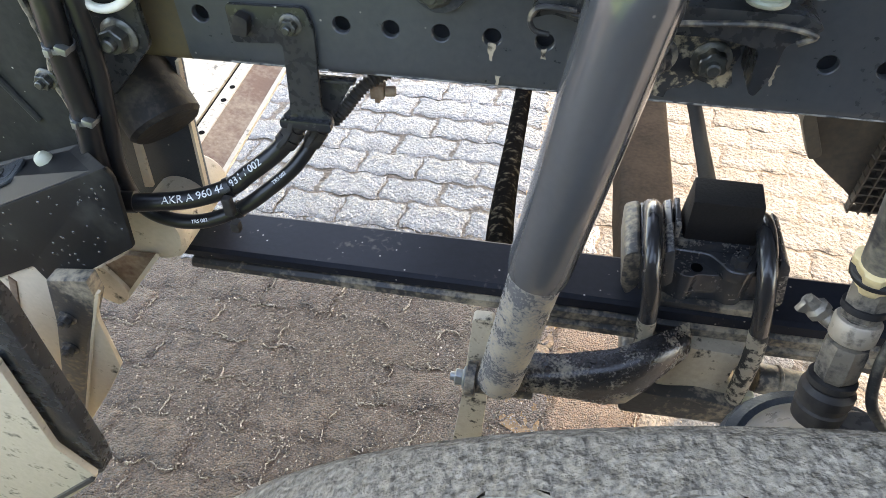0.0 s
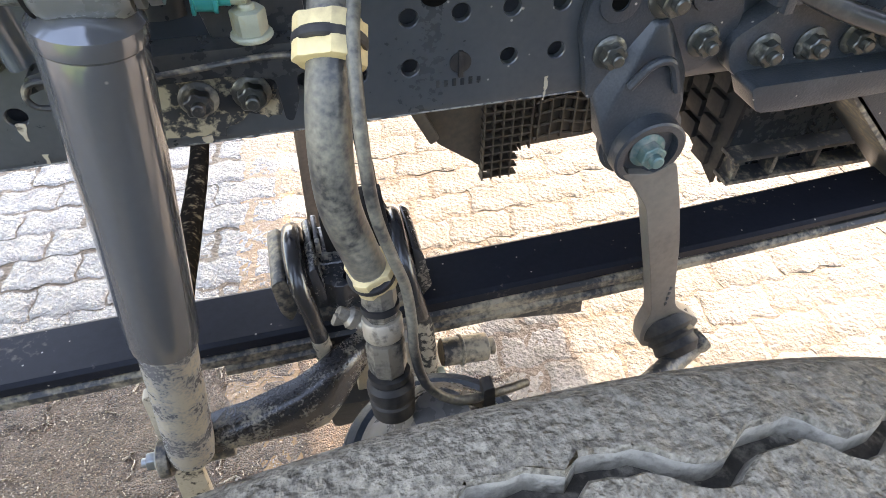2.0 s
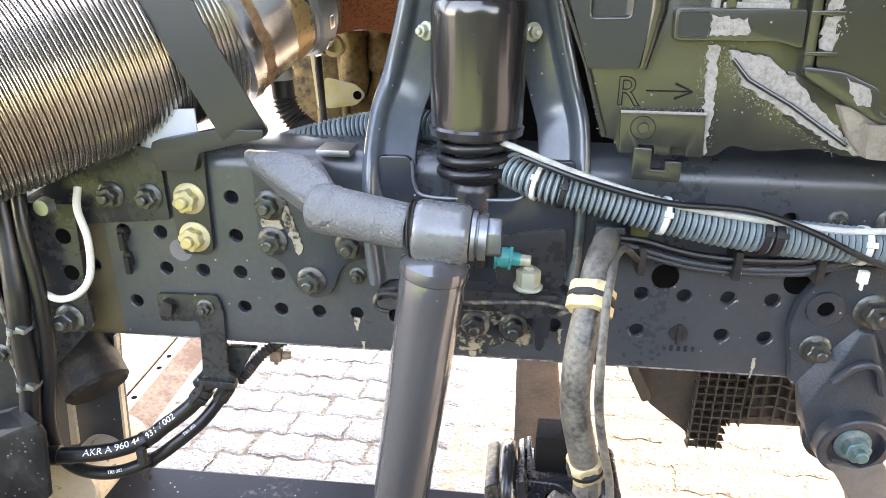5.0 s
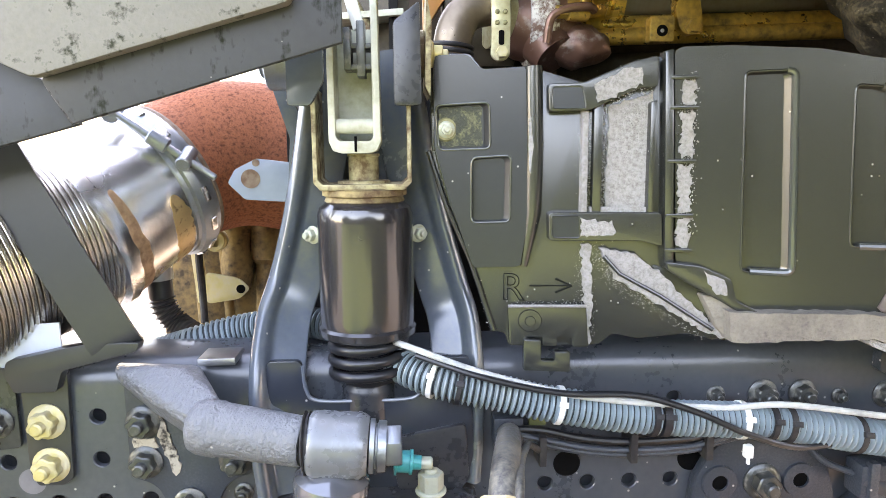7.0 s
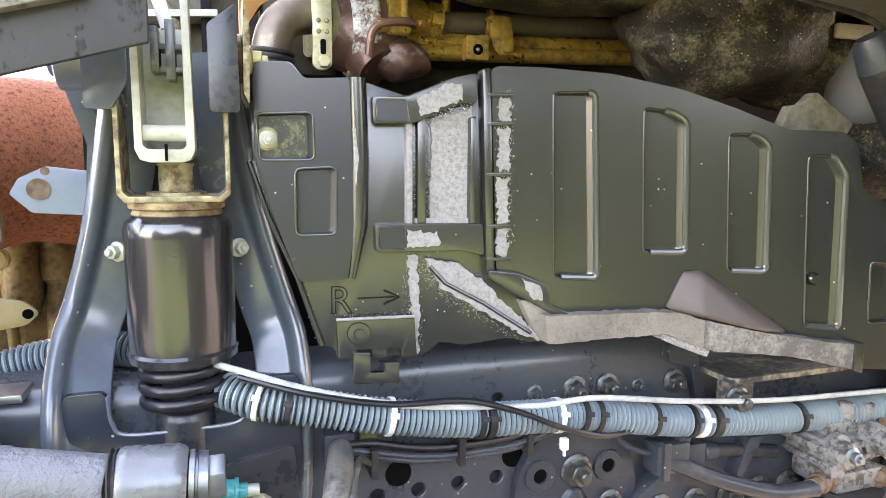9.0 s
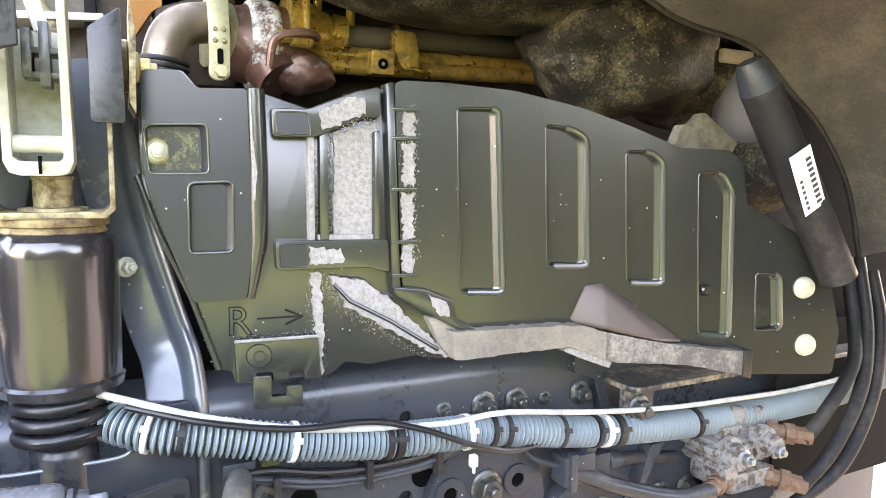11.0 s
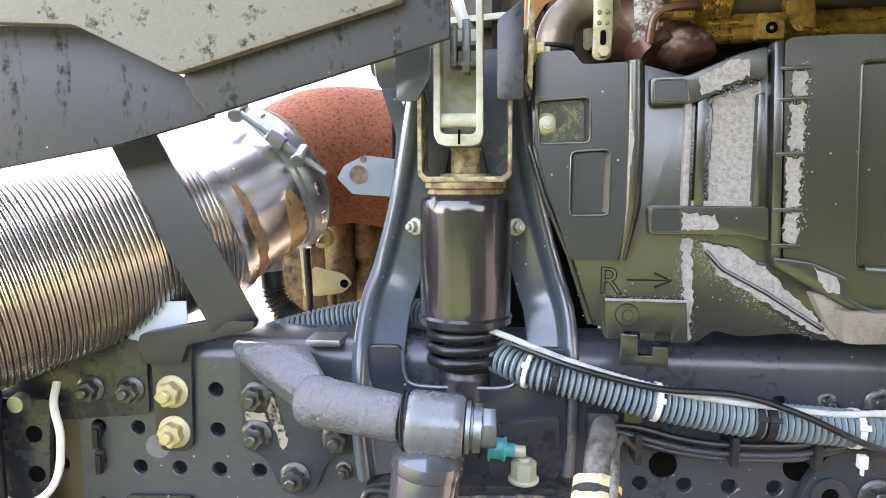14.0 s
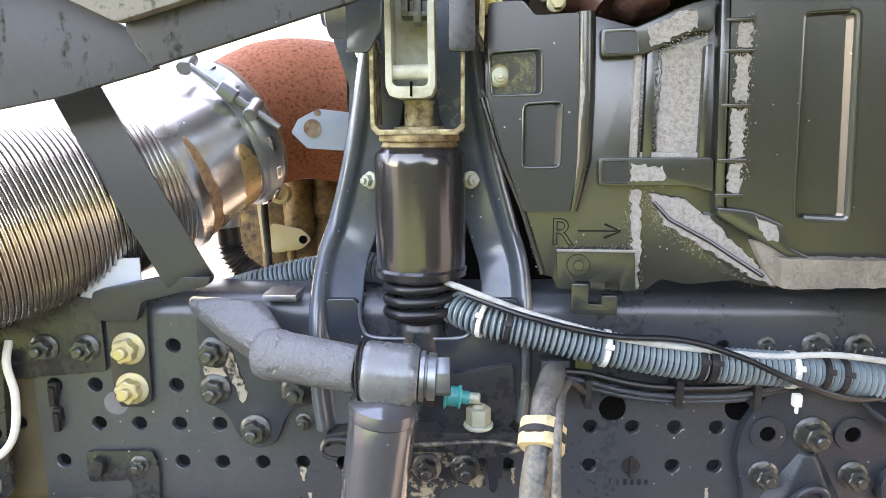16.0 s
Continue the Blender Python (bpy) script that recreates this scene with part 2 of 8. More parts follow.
M_insul = mat("dirty black insulation", (0.018, 0.016, 0.013), 0.6, grain=260, dirt=(0.15, 0.125, 0.085), amount=0.38, scale=20, edge=0.16, bump=0.9, lump=0.25, specks=0.5, speck=170, spec=0.25)
M_tyre = mat("tyre rubber", (0.125, 0.108, 0.085), 0.8, grain=330, vary=0.5, dirt=(0.31, 0.272, 0.215), amount=0.47, scale=230, edge=0.26, bump=1.0, lump=0.8, spec=0.25)
M_groove = mat("pale tyre groove wall", (0.33, 0.30, 0.25), 0.9, grain=240, vary=0.5, bump=0.9, lump=0.4, dirt=(0.06, 0.052, 0.042), amount=0.35, scale=60, edge=0.3)
M_fair = mat("weathered dark fairing", (0.048, 0.051, 0.054), 0.45, specks=0.05, speck=130, dirt=(0.012, 0.015, 0.009), amount=0.30, scale=44, edge=0.08, bump=0.15, matt=0.8, spec=0.25, streak=True, vary=0.15)
M_moss = mat("fairing under moss", (0.175, 0.168, 0.142), 0.8, grain=200, dirt=(0.022, 0.026, 0.013), amount=0.30, scale=54, edge=0.10, bump=0.5, vary=0.3)
M_sump = mat("dusty ribbed plastic sump", (0.055, 0.046, 0.038), 0.6, dirt=(0.15, 0.115, 0.08), amount=0.3, scale=10, edge=0.4)
M_brick = mat("wet concrete paving block", (0.200, 0.183, 0.168), 0.11, grain=330, vary=0.75, scale=6, dirt=(0.085, 0.070, 0.056), amount=0.46, edge=0.35, bump=1.0, island=0.06, spec=1.0, lump=0.75, matt=0.4)
M_joint = mat("gritty paving joint", (0.12, 0.088, 0.060), 0.5, lump=0.9, grain=190, vary=0.7, scale=8, bump=1.0, spec=0.3)
M_eye = mat("satin grey paint", (0.17, 0.18, 0.185), 0.26, 0.35, dirt=(0.10, 0.10, 0.095), amount=0.2, scale=20, edge=0.4, bump=0.04)
M_print = mat("white print", (0.75, 0.75, 0.75), 0.5, vary=0.03, bump=0)
M_mark = mat("dark print", (0.05, 0.05, 0.06), 0.6, vary=0.05, bump=0)
# Near-black, mostly for added backings and blocks: shade put into the colour.
M_black = mat("matt near-black", (0.014, 0.014, 0.014), 0.8, vary=0.3, spec=0.05)


# ---- building blocks ----
def thing(name, at, label, category, group="", kind=""):
    e = new(name)
    e.empty_display_size = 0.02
    e.location = at
    return tagged(e, label, category, group, kind)


def smooth(me, angle=35):
    me.polygons.foreach_set("use_smooth", [True] * len(me.polygons))
    me.set_sharp_from_angle(angle=radians(angle))


def own(ob, parent, label=""):
    if parent is not None:
        chain = Matrix.Translation(parent.location) if parent.type == "EMPTY" else Matrix.Identity(4)
        ob.parent = parent
        ob.matrix_parent_inverse = chain.inverted() if parent.type == "EMPTY" else Matrix.Identity(4)
    if label:
        tagged(ob, label)
    return ob


def put(name, vf, material, parent=None, label="", angle=35):
    """Links verts and faces as one mesh object under parent."""
    me = bpy.data.meshes.new(name)
    me.from_pydata(vf[0], [], vf[1])
    me.materials.append(material)
    bm = bmesh.new()
    bm.from_mesh(me)
    bmesh.ops.remove_doubles(bm, verts=bm.verts, dist=1e-6)
    bmesh.ops.recalc_face_normals(bm, faces=bm.faces)
    bm.to_mesh(me)
    bm.free()
    smooth(me, angle)
    return own(new(name, me), parent, label)


def join(*parts):
    V, F = [], []
    for v, f in parts:
        o = len(V)
        V += [tuple(p) for p in v]
        F += [tuple(i + o for i in q) for q in f]
    return V, F


def moved(vf, m):
    return [tuple(m @ Vector(p)) for p in vf[0]], vf[1]


def bevelled(bm, width, segments=2, angle=30):
    edges = [e for e in bm.edges if len(e.link_faces) == 2 and e.calc_face_angle(0) > radians(angle)]
    if edges and width > 0:
        bmesh.ops.bevel(bm, geom=edges, offset=width, segments=segments, affect="EDGES", profile=0.6, clamp_overlap=True)


def from_bm(bm):
    bm.verts.ensure_lookup_table()
    for i, v in enumerate(bm.verts):
        v.index = i
    out = [tuple(v.co) for v in bm.verts], [tuple(v.index for v in f.verts) for f in bm.faces]
    bm.free()
    return out


def box(x0, x1, y0, y1, z0, z1, bevel=0.002, m=None):
    bm = bmesh.new()
    bmesh.ops.create_cube(bm, size=1)
    for v in bm.verts:
        v.co = Vector((x0 + (v.co.x + 0.5) * (x1 - x0), y0 + (v.co.y + 0.5) * (y1 - y0), z0 + (v.co.z + 0.5) * (z1 - z0)))
    bevelled(bm, bevel)
    out = from_bm(bm)
    return moved(out, m) if m else out


def prism(outline, y0, y1, bevel=0.002, segments=2, plane="xz"):
    """A plate: an outline in x and z (or x and y, or y and z), from y0 to y1 on the third axis."""
    bm = bmesh.new()
    def at(a, b, d):
        return (a, d, b) if plane == "xz" else (a, b, d) if plane == "xy" else (d, a, b)
    low = [bm.verts.new(at(a, b, y0)) for a, b in outline]
    high = [bm.verts.new(at(a, b, y1)) for a, b in outline]
    bm.faces.new(low)
    bm.faces.new(high[::-1])
    n = len(outline)
    for i in range(n):
        bm.faces.new((low[i], high[i], high[(i + 1) % n], low[(i + 1) % n]))
    bmesh.ops.recalc_face_normals(bm, faces=bm.faces)
    bevelled(bm, bevel, segments)
    return from_bm(bm)


def rounded(outline, r, n=4):
    """The outline with its corners rounded by r (or a radius per corner)."""
    out = []
    k = len(outline)
    for i in range(k):
        p, a, b = Vector(outline[i]), Vector(outline[i - 1]), Vector(outline[(i + 1) % k])
        ri = r[i] if isinstance(r, (list, tuple)) else r
        u, w = (a - p), (b - p)
        d = min(ri, u.length * 0.45, w.length * 0.45)
        s, e = p + u.normalized() * d, p + w.normalized() * d
        for j in range(n + 1):
            t = j / n
            out.append(tuple(s * (1 - t) ** 2 + p * 2 * t * (1 - t) + e * t * t))
    return out


def ragged(outline, amp=0.0015, step=0.004, seed=0):
    """The outline cut into short steps and frayed, like the edge of dried dirt."""
    r = random.Random(seed)
    out = []
    for a, b in zip(outline, outline[1:] + outline[:1]):
        n = max(1, int(math.dist(a, b) / step))
        for i in range(n):
            t = i / n
            out.append((a[0] + (b[0] - a[0]) * t + r.uniform(-amp, amp), a[1] + (b[1] - a[1]) * t + r.uniform(-amp, amp)))
    return out


def spline(points, n=8):
    """Catmull-Rom through the points."""
    P = [Vector(p) for p in points]
    P = [P[0] * 2 - P[1]] + P + [P[-1] * 2 - P[-2]]
    out = []
    for i in range(1, len(P) - 2):
        a, b, c, d = P[i - 1:i + 3]
        for j in range(n):
            t = j / n
            out.append(0.5 * (2 * b + (c - a) * t + (2 * a - 5 * b + 4 * c - d) * t * t + (3 * b - a - 3 * c + d) * t ** 3))
    out.append(P[-2])
    return out


def even(path, step):
    """The path cut into even steps."""
    out, carry = [path[0].copy()], 0.0
    for a, b in zip(path, path[1:]):
        l = (b - a).length
        d = step - carry
        while d < l:
            out.append(a + (b - a) * (d / l))
            d += step
        carry = l - (d - step)
    return out


def frames(path):
    T = []
    for i in range(len(path)):
        T.append((path[min(i + 1, len(path) - 1)] - path[max(i - 1, 0)]).normalized())
    up = Vector((0, 0, 1)) if abs(T[0].z) < 0.8 else Vector((0, -1, 0))
    u = T[0].cross(up).normalized()
    out = []
    for t in T:
        u = (u - t * u.dot(t)).normalized()
        out.append((t, u, t.cross(u)))
    return out


def sweep(path, radius, segs=14, caps=True, closed=False):
    """A round tube along the path. radius: a number or one for each point."""
    V, F = [], []
    fr = frames(path)
    n = len(path)
    for i, p in enumerate(path):
        r = radius[i] if isinstance(radius, (list, tuple)) else radius
        _, u, w = fr[i]
        for k in range(segs):
            a = 2 * math.pi * k / segs
            V.append(tuple(p + (u * math.cos(a) + w * math.sin(a)) * r))
    for i in range(n if closed else n - 1):
        j = (i + 1) % n
        for k in range(segs):
            l = (k + 1) % segs
            F.append((i * segs + k, i * segs + l, j * segs + l, j * segs + k))
    if caps and not closed:
        F.append(tuple(range(segs))[::-1])
        F.append(tuple((n - 1) * segs + k for k in range(segs)))
    return V, F


def extrude_along(path, profile, up=(0, -1, 0), caps=True):
    """A profile of (side, up) points along the path, kept to one up direction."""
    V, F = [], []
    n, k = len(path), len(profile)
    for i, p in enumerate(path):
        t = (path[min(i + 1, n - 1)] - path[max(i - 1, 0)]).normalized()
        w = Vector(up)
        w = (w - t * w.dot(t)).normalized()
        u = t.cross(w)
        for a, b in profile:
            V.append(tuple(p + u * a + w * b))
    for i in range(n - 1):
        for j in range(k):
            l = (j + 1) % k
            F.append((i * k + j, i * k + l, (i + 1) * k + l, (i + 1) * k + j))
    if caps:
        F.append(tuple(range(k))[::-1])
        F.append(tuple((n - 1) * k + j for j in range(k)))
    return V, F


def lathe(a, b, profile, segs=28):
    """Turns a profile of (share of the way from a to b, radius) round the axis a to b."""
    a, b = Vector(a), Vector(b)
    t = (b - a).normalized()
    up = Vector((0, 0, 1)) if abs(t.z) < 0.8 else Vector((0, -1, 0))
    u = t.cross(up).normalized()
    w = t.cross(u)
    full = [profile[0]]
    for (s0, r0), (s1, r1) in zip(profile, profile[1:]):
        if abs(s1 - s0) * (b - a).length > 0.02 and abs(r1 - r0) < 0.004:
            full += [(s0 + (s1 - s0) * k, r0 + (r1 - r0) * k) for k in (0.06, 0.94)]
        full.append((s1, r1))
    profile = full
    V, F = [], []
    for s, r in profile:
        p = a + (b - a) * s
        for k in range(segs):
            q = 2 * math.pi * k / segs
            V.append(tuple(p + (u * math.cos(q) + w * math.sin(q)) * r))
    for i in range(len(profile) - 1):
        for k in range(segs):
            l = (k + 1) % segs
            F.append((i * segs + k, i * segs + l, (i + 1) * segs + l, (i + 1) * segs + k))
    if profile[0][1] > 0:
        F.append(tuple(range(segs))[::-1])
    if profile[-1][1] > 0:
        F.append(tuple((len(profile) - 1) * segs + k for k in range(segs)))
    return V, F


def rod(a, b, r, bevel=0.0015, segs=24):
    l = (Vector(b) - Vector(a)).length
    e = min(0.4, bevel / l)
    return lathe(a, b, [(0, r - bevel), (e, r), (1 - e, r), (1, r - bevel)], segs)


def ring(centre, axis, major, minor, segs=32, sides=8):
    c, t = Vector(centre), Vector(axis).normalized()
    up = Vector((0, 0, 1)) if abs(t.z) < 0.8 else Vector((0, -1, 0))
    u = t.cross(up).normalized()
    w = t.cross(u)
    return sweep([c + (u * math.cos(2 * math.pi * i / segs) + w * math.sin(2 * math.pi * i / segs)) * major for i in range(segs)], minor, sides, closed=True)


def hexagon(r):
    return [(r * math.cos(math.pi / 3 * i), r * math.sin(math.pi / 3 * i)) for i in range(6)]


def bolt_shape(r=0.012, stud=0.006, star=True):
    """A flanged nut on its stud, standing along +z from the face it sits on."""
    flange = lathe((0, 0, 0), (0, 0, 1), [(0, r * 1.35), (r * 0.18, r * 1.38), (r * 0.30, r * 1.22), (r * 0.38, r * 1.02)], 24)
    n = 36 if star else 6
    pts = []
    for i in range(n):
        a = 2 * math.pi * i / n
        q = r * (0.94 + (0.10 * math.cos(6 * a) if star else 0.06))
        pts.append((q * math.cos(a), q * math.sin(a)))
    head = prism(pts, r * 0.3, r * 1.25, r * 0.10, 1, plane="xy")
    tip = lathe((0, 0, 0), (0, 0, 1), [(r * 1.2, r * 0.78), (r * 1.22, r * 0.62), (r * 1.1, r * 0.60), (r * 1.1, stud), (r * 1.75, stud), (r * 1.85, stud * 0.75)], 18)
    return join(flange, head, tip)


BOLTS = {}


def bolt(at, parent, material=None, r=0.012, normal=(0, -1, 0), turn=0.0, name="bolt", label="", star=True):
    """A bolt at a place, facing along normal. Bolts of one kind share a mesh."""
    material = material or M_boltdark
    key = (material.name, r, star)
    if key not in BOLTS:
        me = bpy.data.meshes.new("bolt")
        v, f = bolt_shape(r, r * 0.5, star)
        me.from_pydata(v, [], f)
        me.materials.append(material)
        smooth(me, 30)
        BOLTS[key] = me
    ob = new(name, BOLTS[key])
    ob.matrix_basis = Matrix.Translation(at) @ Vector(normal).to_track_quat("Z", "Y").to_matrix().to_4x4() @ pose(0, 0, 0, 0, 0, turn)
    return own(ob, parent, label)


def tie(path, index, r, parent, material, width=0.004):
    """A cable tie round a hose, at one point of its path, with its lock."""
    t, u, w = frames(path)[index]
    p = path[index]
    band = lathe(p - t * width / 2, p + t * width / 2, [(0, r), (0, r + 0.0012), (1, r + 0.0012), (1, r)], 24)
    m = Matrix((( *u, ), (*w, ), (*t, ))).transposed().to_4x4()
    side = Vector((0, -1, 0.4)).normalized()
    side = (side - t * side.dot(t)).normalized()
    q = p + side * (r + 0.0015)
    m = Matrix((t, side.cross(t), side)).transposed().to_4x4()
    lock = moved(box(-width * 0.8, width * 0.8, -0.003, 0.003, -0.001, 0.004, 0.0006), Matrix.Translation(q) @ m)
    return put("cable_tie", join(band, lock), material, parent)


def corrugated(path, r, depth, pitch, parent, name, material, groove, segs=20, label=""):
    """A ribbed conduit: ribs and grooves with real depth. Faces in the grooves take the second material, where shade
    can be painted in.
    """
    cut = 6
    P = even(path, pitch / cut)
    wave = [0.0, 0.0, 0.25, 1.0, 1.0, 0.25]
    R = [r - depth * (1 - wave[i % cut]) for i in range(len(P))]
    v, f = sweep(P, R, segs)
    me = bpy.data.meshes.new(name)
    me.from_pydata(v, [], f)
    me.materials.append(material)
    me.materials.append(groove)
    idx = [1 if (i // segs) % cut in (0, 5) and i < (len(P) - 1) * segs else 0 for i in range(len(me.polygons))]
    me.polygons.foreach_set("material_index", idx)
    smooth(me, 60)
    return own(new(name, me), parent, label)


def writing(text, size, place, material, parent, name="lettering", depth=0.0004, label="", outline=0.0):
    """Built-in letters as a mesh; place maps (across, up, out) of the flat text to the world."""
    cu = bpy.data.curves.new(name, "FONT")
    cu.body, cu.size, cu.extrude = text, size, depth
    if outline:
        cu.fill_mode, cu.extrude, cu.bevel_depth, cu.bevel_resolution = "NONE", 0.0, outline, 1
    tmp = new(name, cu)
    me = bpy.data.meshes.new_from_object(tmp.evaluated_get(bpy.context.evaluated_depsgraph_get()))
    bpy.data.objects.remove(tmp)
    for v in me.vertices:
        v.co = place(*v.co)
    me.materials.clear()
    me.materials.append(material)
    return own(new(name, me), parent, label)

# ---- ground ----
ground = put("ground", ([(-150, -150, -0.0028), (150, -150, -0.0028), (150, 150, -0.0028), (-150, 150, -0.0028)], [(0, 1, 2, 3)]), M_joint)
tagged(ground, "wet gritty paving joints and dirt under a truck", "paving", kind="structure")

# ---- frame rail: a channel with a grid of holes every 50 mm ----
rail = thing("frame_rail", (0.2, 0.04, 0.943), "dark painted steel truck frame rail with rows of holes", "frame rail")
G, HOLE_R, T = 0.05, 0.0088, 0.008
ROW0 = 1.0
holes = {(c, 0) for c in (-9, -6, -3, 0, 1, 2, 3, 4, 5, 8, 9, 10, 12, 13, 14)}
holes |= {(c, 1) for c in (-8, -5, -4, -2, -1, 0, 1, 10, 11, 12, 13)}
holes |= {(c, 2) for c in (-8, -6, -3, -2, 0, 9, 11, 12, 14)}
holes |= {(c, 3) for c in (-7, 0, 13, 14, 18)}


def web_cell(c, r, hole):
    x0, x1, z0, z1 = (c - 0.5) * G, (c + 0.5) * G, ROW0 + (r - 0.5) * G, ROW0 + (r + 0.5) * G
    if not hole:
        V = [(x, y, z) for y in (0, T) for x, z in ((x0, z0), (x1, z0), (x1, z1), (x0, z1))]
        return V, [(0, 1, 2, 3), (4, 7, 6, 5)]
    n = 16
    cx, cz = (x0 + x1) / 2, (z0 + z1) / 2
    V, F = [], []
    for y, rr in ((0, HOLE_R + 0.0011), (T, HOLE_R)):
        for k in range(n):
            a = 2 * math.pi * k / n
            V.append((cx + rr * math.cos(a), y, cz + rr * math.sin(a)))
        for k in range(n):
            a = 2 * math.pi * k / n
            s = 0.5 * G / max(abs(math.cos(a)), abs(math.sin(a)))
            V.append((cx + s * math.cos(a), y, cz + s * math.sin(a)))
    for k in range(n):
        l = (k + 1) % n
        F.append((k, l, n + l, n + k))
        F.append((2 * n + k, 3 * n + k, 3 * n + l, 2 * n + l))
        F.append((k, 4 * n + k, 4 * n + l, l))
        F.append((4 * n + k, 2 * n + k, 2 * n + l, 4 * n + l))
    V += [(cx + HOLE_R * math.cos(2 * math.pi * k / n), 0.0011, cz + HOLE_R * math.sin(2 * math.pi * k / n)) for k in range(n)]
    return V, F


X0, X1 = -36.5 * G, 36.5 * G
lower = [(0, 0.975), (0, 0.955), (0.0015, 0.948), (0.005, 0.9445), (0.012, 0.943), (0.085, 0.943), (0.085, 0.951), (0.014, 0.951), (0.008, 0.957), (0.008, 0.975)]
upper = [(0, 1.175), (0, 1.186), (0.003, 1.198), (0.010, 1.207), (0.022, 1.212), (0.085, 1.212), (0.085, 1.204), (0.022, 1.204), (0.012, 1.197), (0.008, 1.186), (0.008, 1.175)]


def rail_strip(prof, xa, xb):
    V = [(x, y, z) for x in (xa, xb) for y, z in prof]
    k = len(prof)
    return V, [(i, i + 1, k + i + 1, k + i) for i in range(k - 1)]


for name_, lo_, hi_, m_ in (("stained_web", -40, -3, M_railrust), ("web", -3, 40, M_rail)):
    put(name_, join(*[web_cell(c, r, (c, r) in holes) for c in range(max(lo_, -36), min(hi_, 37)) for r in range(4)], *[rail_strip(p, max(X0, (lo_ - 0.5) * G), min(X1, (hi_ - 0.5) * G)) for p in (lower, upper)]), m_, rail, "" if lo_ > -4 else "brown-stained end of the frame rail", angle=40)


M_worn = mat("worn pale paint edge", (0.24, 0.235, 0.22), 0.6, dirt=(0.045, 0.048, 0.052), amount=0.45, scale=60, edge=0.15, bump=0.2)
for k, (xa, xb) in enumerate(((-0.13, -0.02), (0.03, 0.24), (0.27, 0.60), (0.61, 0.68))):
    n = int((xb - xa) / 0.01)
    put("worn_edge", sweep([Vector((xa + (xb - xa) * i / n, 0.0018, 0.9478)) for i in range(n + 1)], [0.0012 + 0.0008 * noise.noise(Vector((i * 0.8, k * 3.0, 0))) for i in range(n + 1)], 6), M_worn, rail, "pale worn lower edge")


def disc_hole(x, z, r, parent, name="hole_collar", depth=0.0015):
    """A wide bore in the web: a rimmed disc, painted black for the shade inside."""
    return put(name, lathe((x, -0.0006, z), (x, 0.03, z), [(0, r * 1.06), (0.005, r * 1.0), (0.3, r * 0.98), (0.9, r * 0.96), (0.9, 0.0)], 28), M_hole, parent, "wide bore in the frame, its shade painted black")


disc_hole(0.525, 1.0745, 0.0150, rail)
disc_hole(0.673, 1.076, 0.0150, rail)
put("hole_collar", lathe((-0.076, -0.0006, 1.077), (-0.076, 0.004, 1.077), [(0, 0.0150), (0.1, 0.0140), (0.5, 0.0138), (0.5, 0.0)], 28), mat("lilac-grey primer", (0.16, 0.155, 0.17), 0.5, vary=0.3, scale=40), rail, "wide bore closed by a grey plate")
# Sheet added behind the web to keep light out of the holes.
put("inner_liner", join(box(X0, -0.08, 0.028, 0.036, 0.952, 1.203, 0.001), box(-0.08, -0.02, 0.028, 0.036, 0.952, 1.203, 0.001), box(-0.02, X1, 0.028, 0.036, 0.952, 1.203, 0.001)), mat("backing behind the rail holes", (0.07, 0.072, 0.076), 0.5, vary=0.4, scale=60, grain=200, bump=0.4), rail)
# the slotted plug in the lower row
put("plug", join(lathe((0.55, -0.002, 1.0), (0.55, 0.004, 1.0), [(0, 0.006), (0.1, 0.011), (1, 0.011)], 20), box(0.5475, 0.5525, -0.004, 0.0, 0.985, 1.013, 0.001)), M_rubber, rail, "black rubber plug with a slot")
for i, h in enumerate((0.008, 0.007, 0.008, 0.007, 0.008, 0.007)):
    put("stamped_mark", box(0.525 + i * 0.0085, 0.529 + i * 0.0085, -0.0008, 0.001, 0.975, 0.975 + h, 0.0003), M_plate, rail)
for x, z, r in ((0.154, 1.055, 0.008), (0.755, 1.152, 0.013), (0.803, 1.152, 0.012), (0.906, 1.147, 0.012), (0.849, 1.147, 0.007), (0.699, 1.153, 0.008), (0.90, 1.06, 0.011), (0.97, 1.07, 0.011)):
    bolt((x, -0.0005, z), rail, r=r, turn=17 * i)
for k, (x, z) in enumerate(((-0.150, 1.096), (-0.148, 1.063))):
    put("cable_clip", join(prism(rounded([(x - 0.006, z - 0.009), (x + 0.006, z - 0.009), (x + 0.005, z + 0.009), (x - 0.005, z + 0.009)], 0.003), -0.007, 0.002, 0.0015), box(x - 0.003, x + 0.004, -0.011, -0.004, z - 0.02, z + 0.004, 0.001)), M_rubber, rail, "black plastic cable clip")
put("clip_strap", box(-0.1515, -0.1475, -0.005, 0.0, 1.066, 1.094, 0.001), M_rubber, rail)
# paint chips and dried drips below some of the holes
for k, (x, z, w, h) in enumerate(((0.15, 0.985, 0.007, 0.018), (0.157, 0.955, 0.005, 0.010), (0.20, 0.988, 0.006, 0.010), (0.408, 0.985, 0.005, 0.022), (0.643, 0.958, 0.004, 0.026), (0.30, 0.952, 0.010, 0.008), (-0.103, 1.009, 0.007, 0.008))):
    put("dried_drip", prism(ragged([(x - w / 2, z + h / 2), (x + w / 2, z + h / 2), (x + w / 4, z - h / 2), (x - w / 4, z - h / 2)], 0.0012, 0.003, k + 60), -0.0007, 0.0005, 0), M_mud, rail)
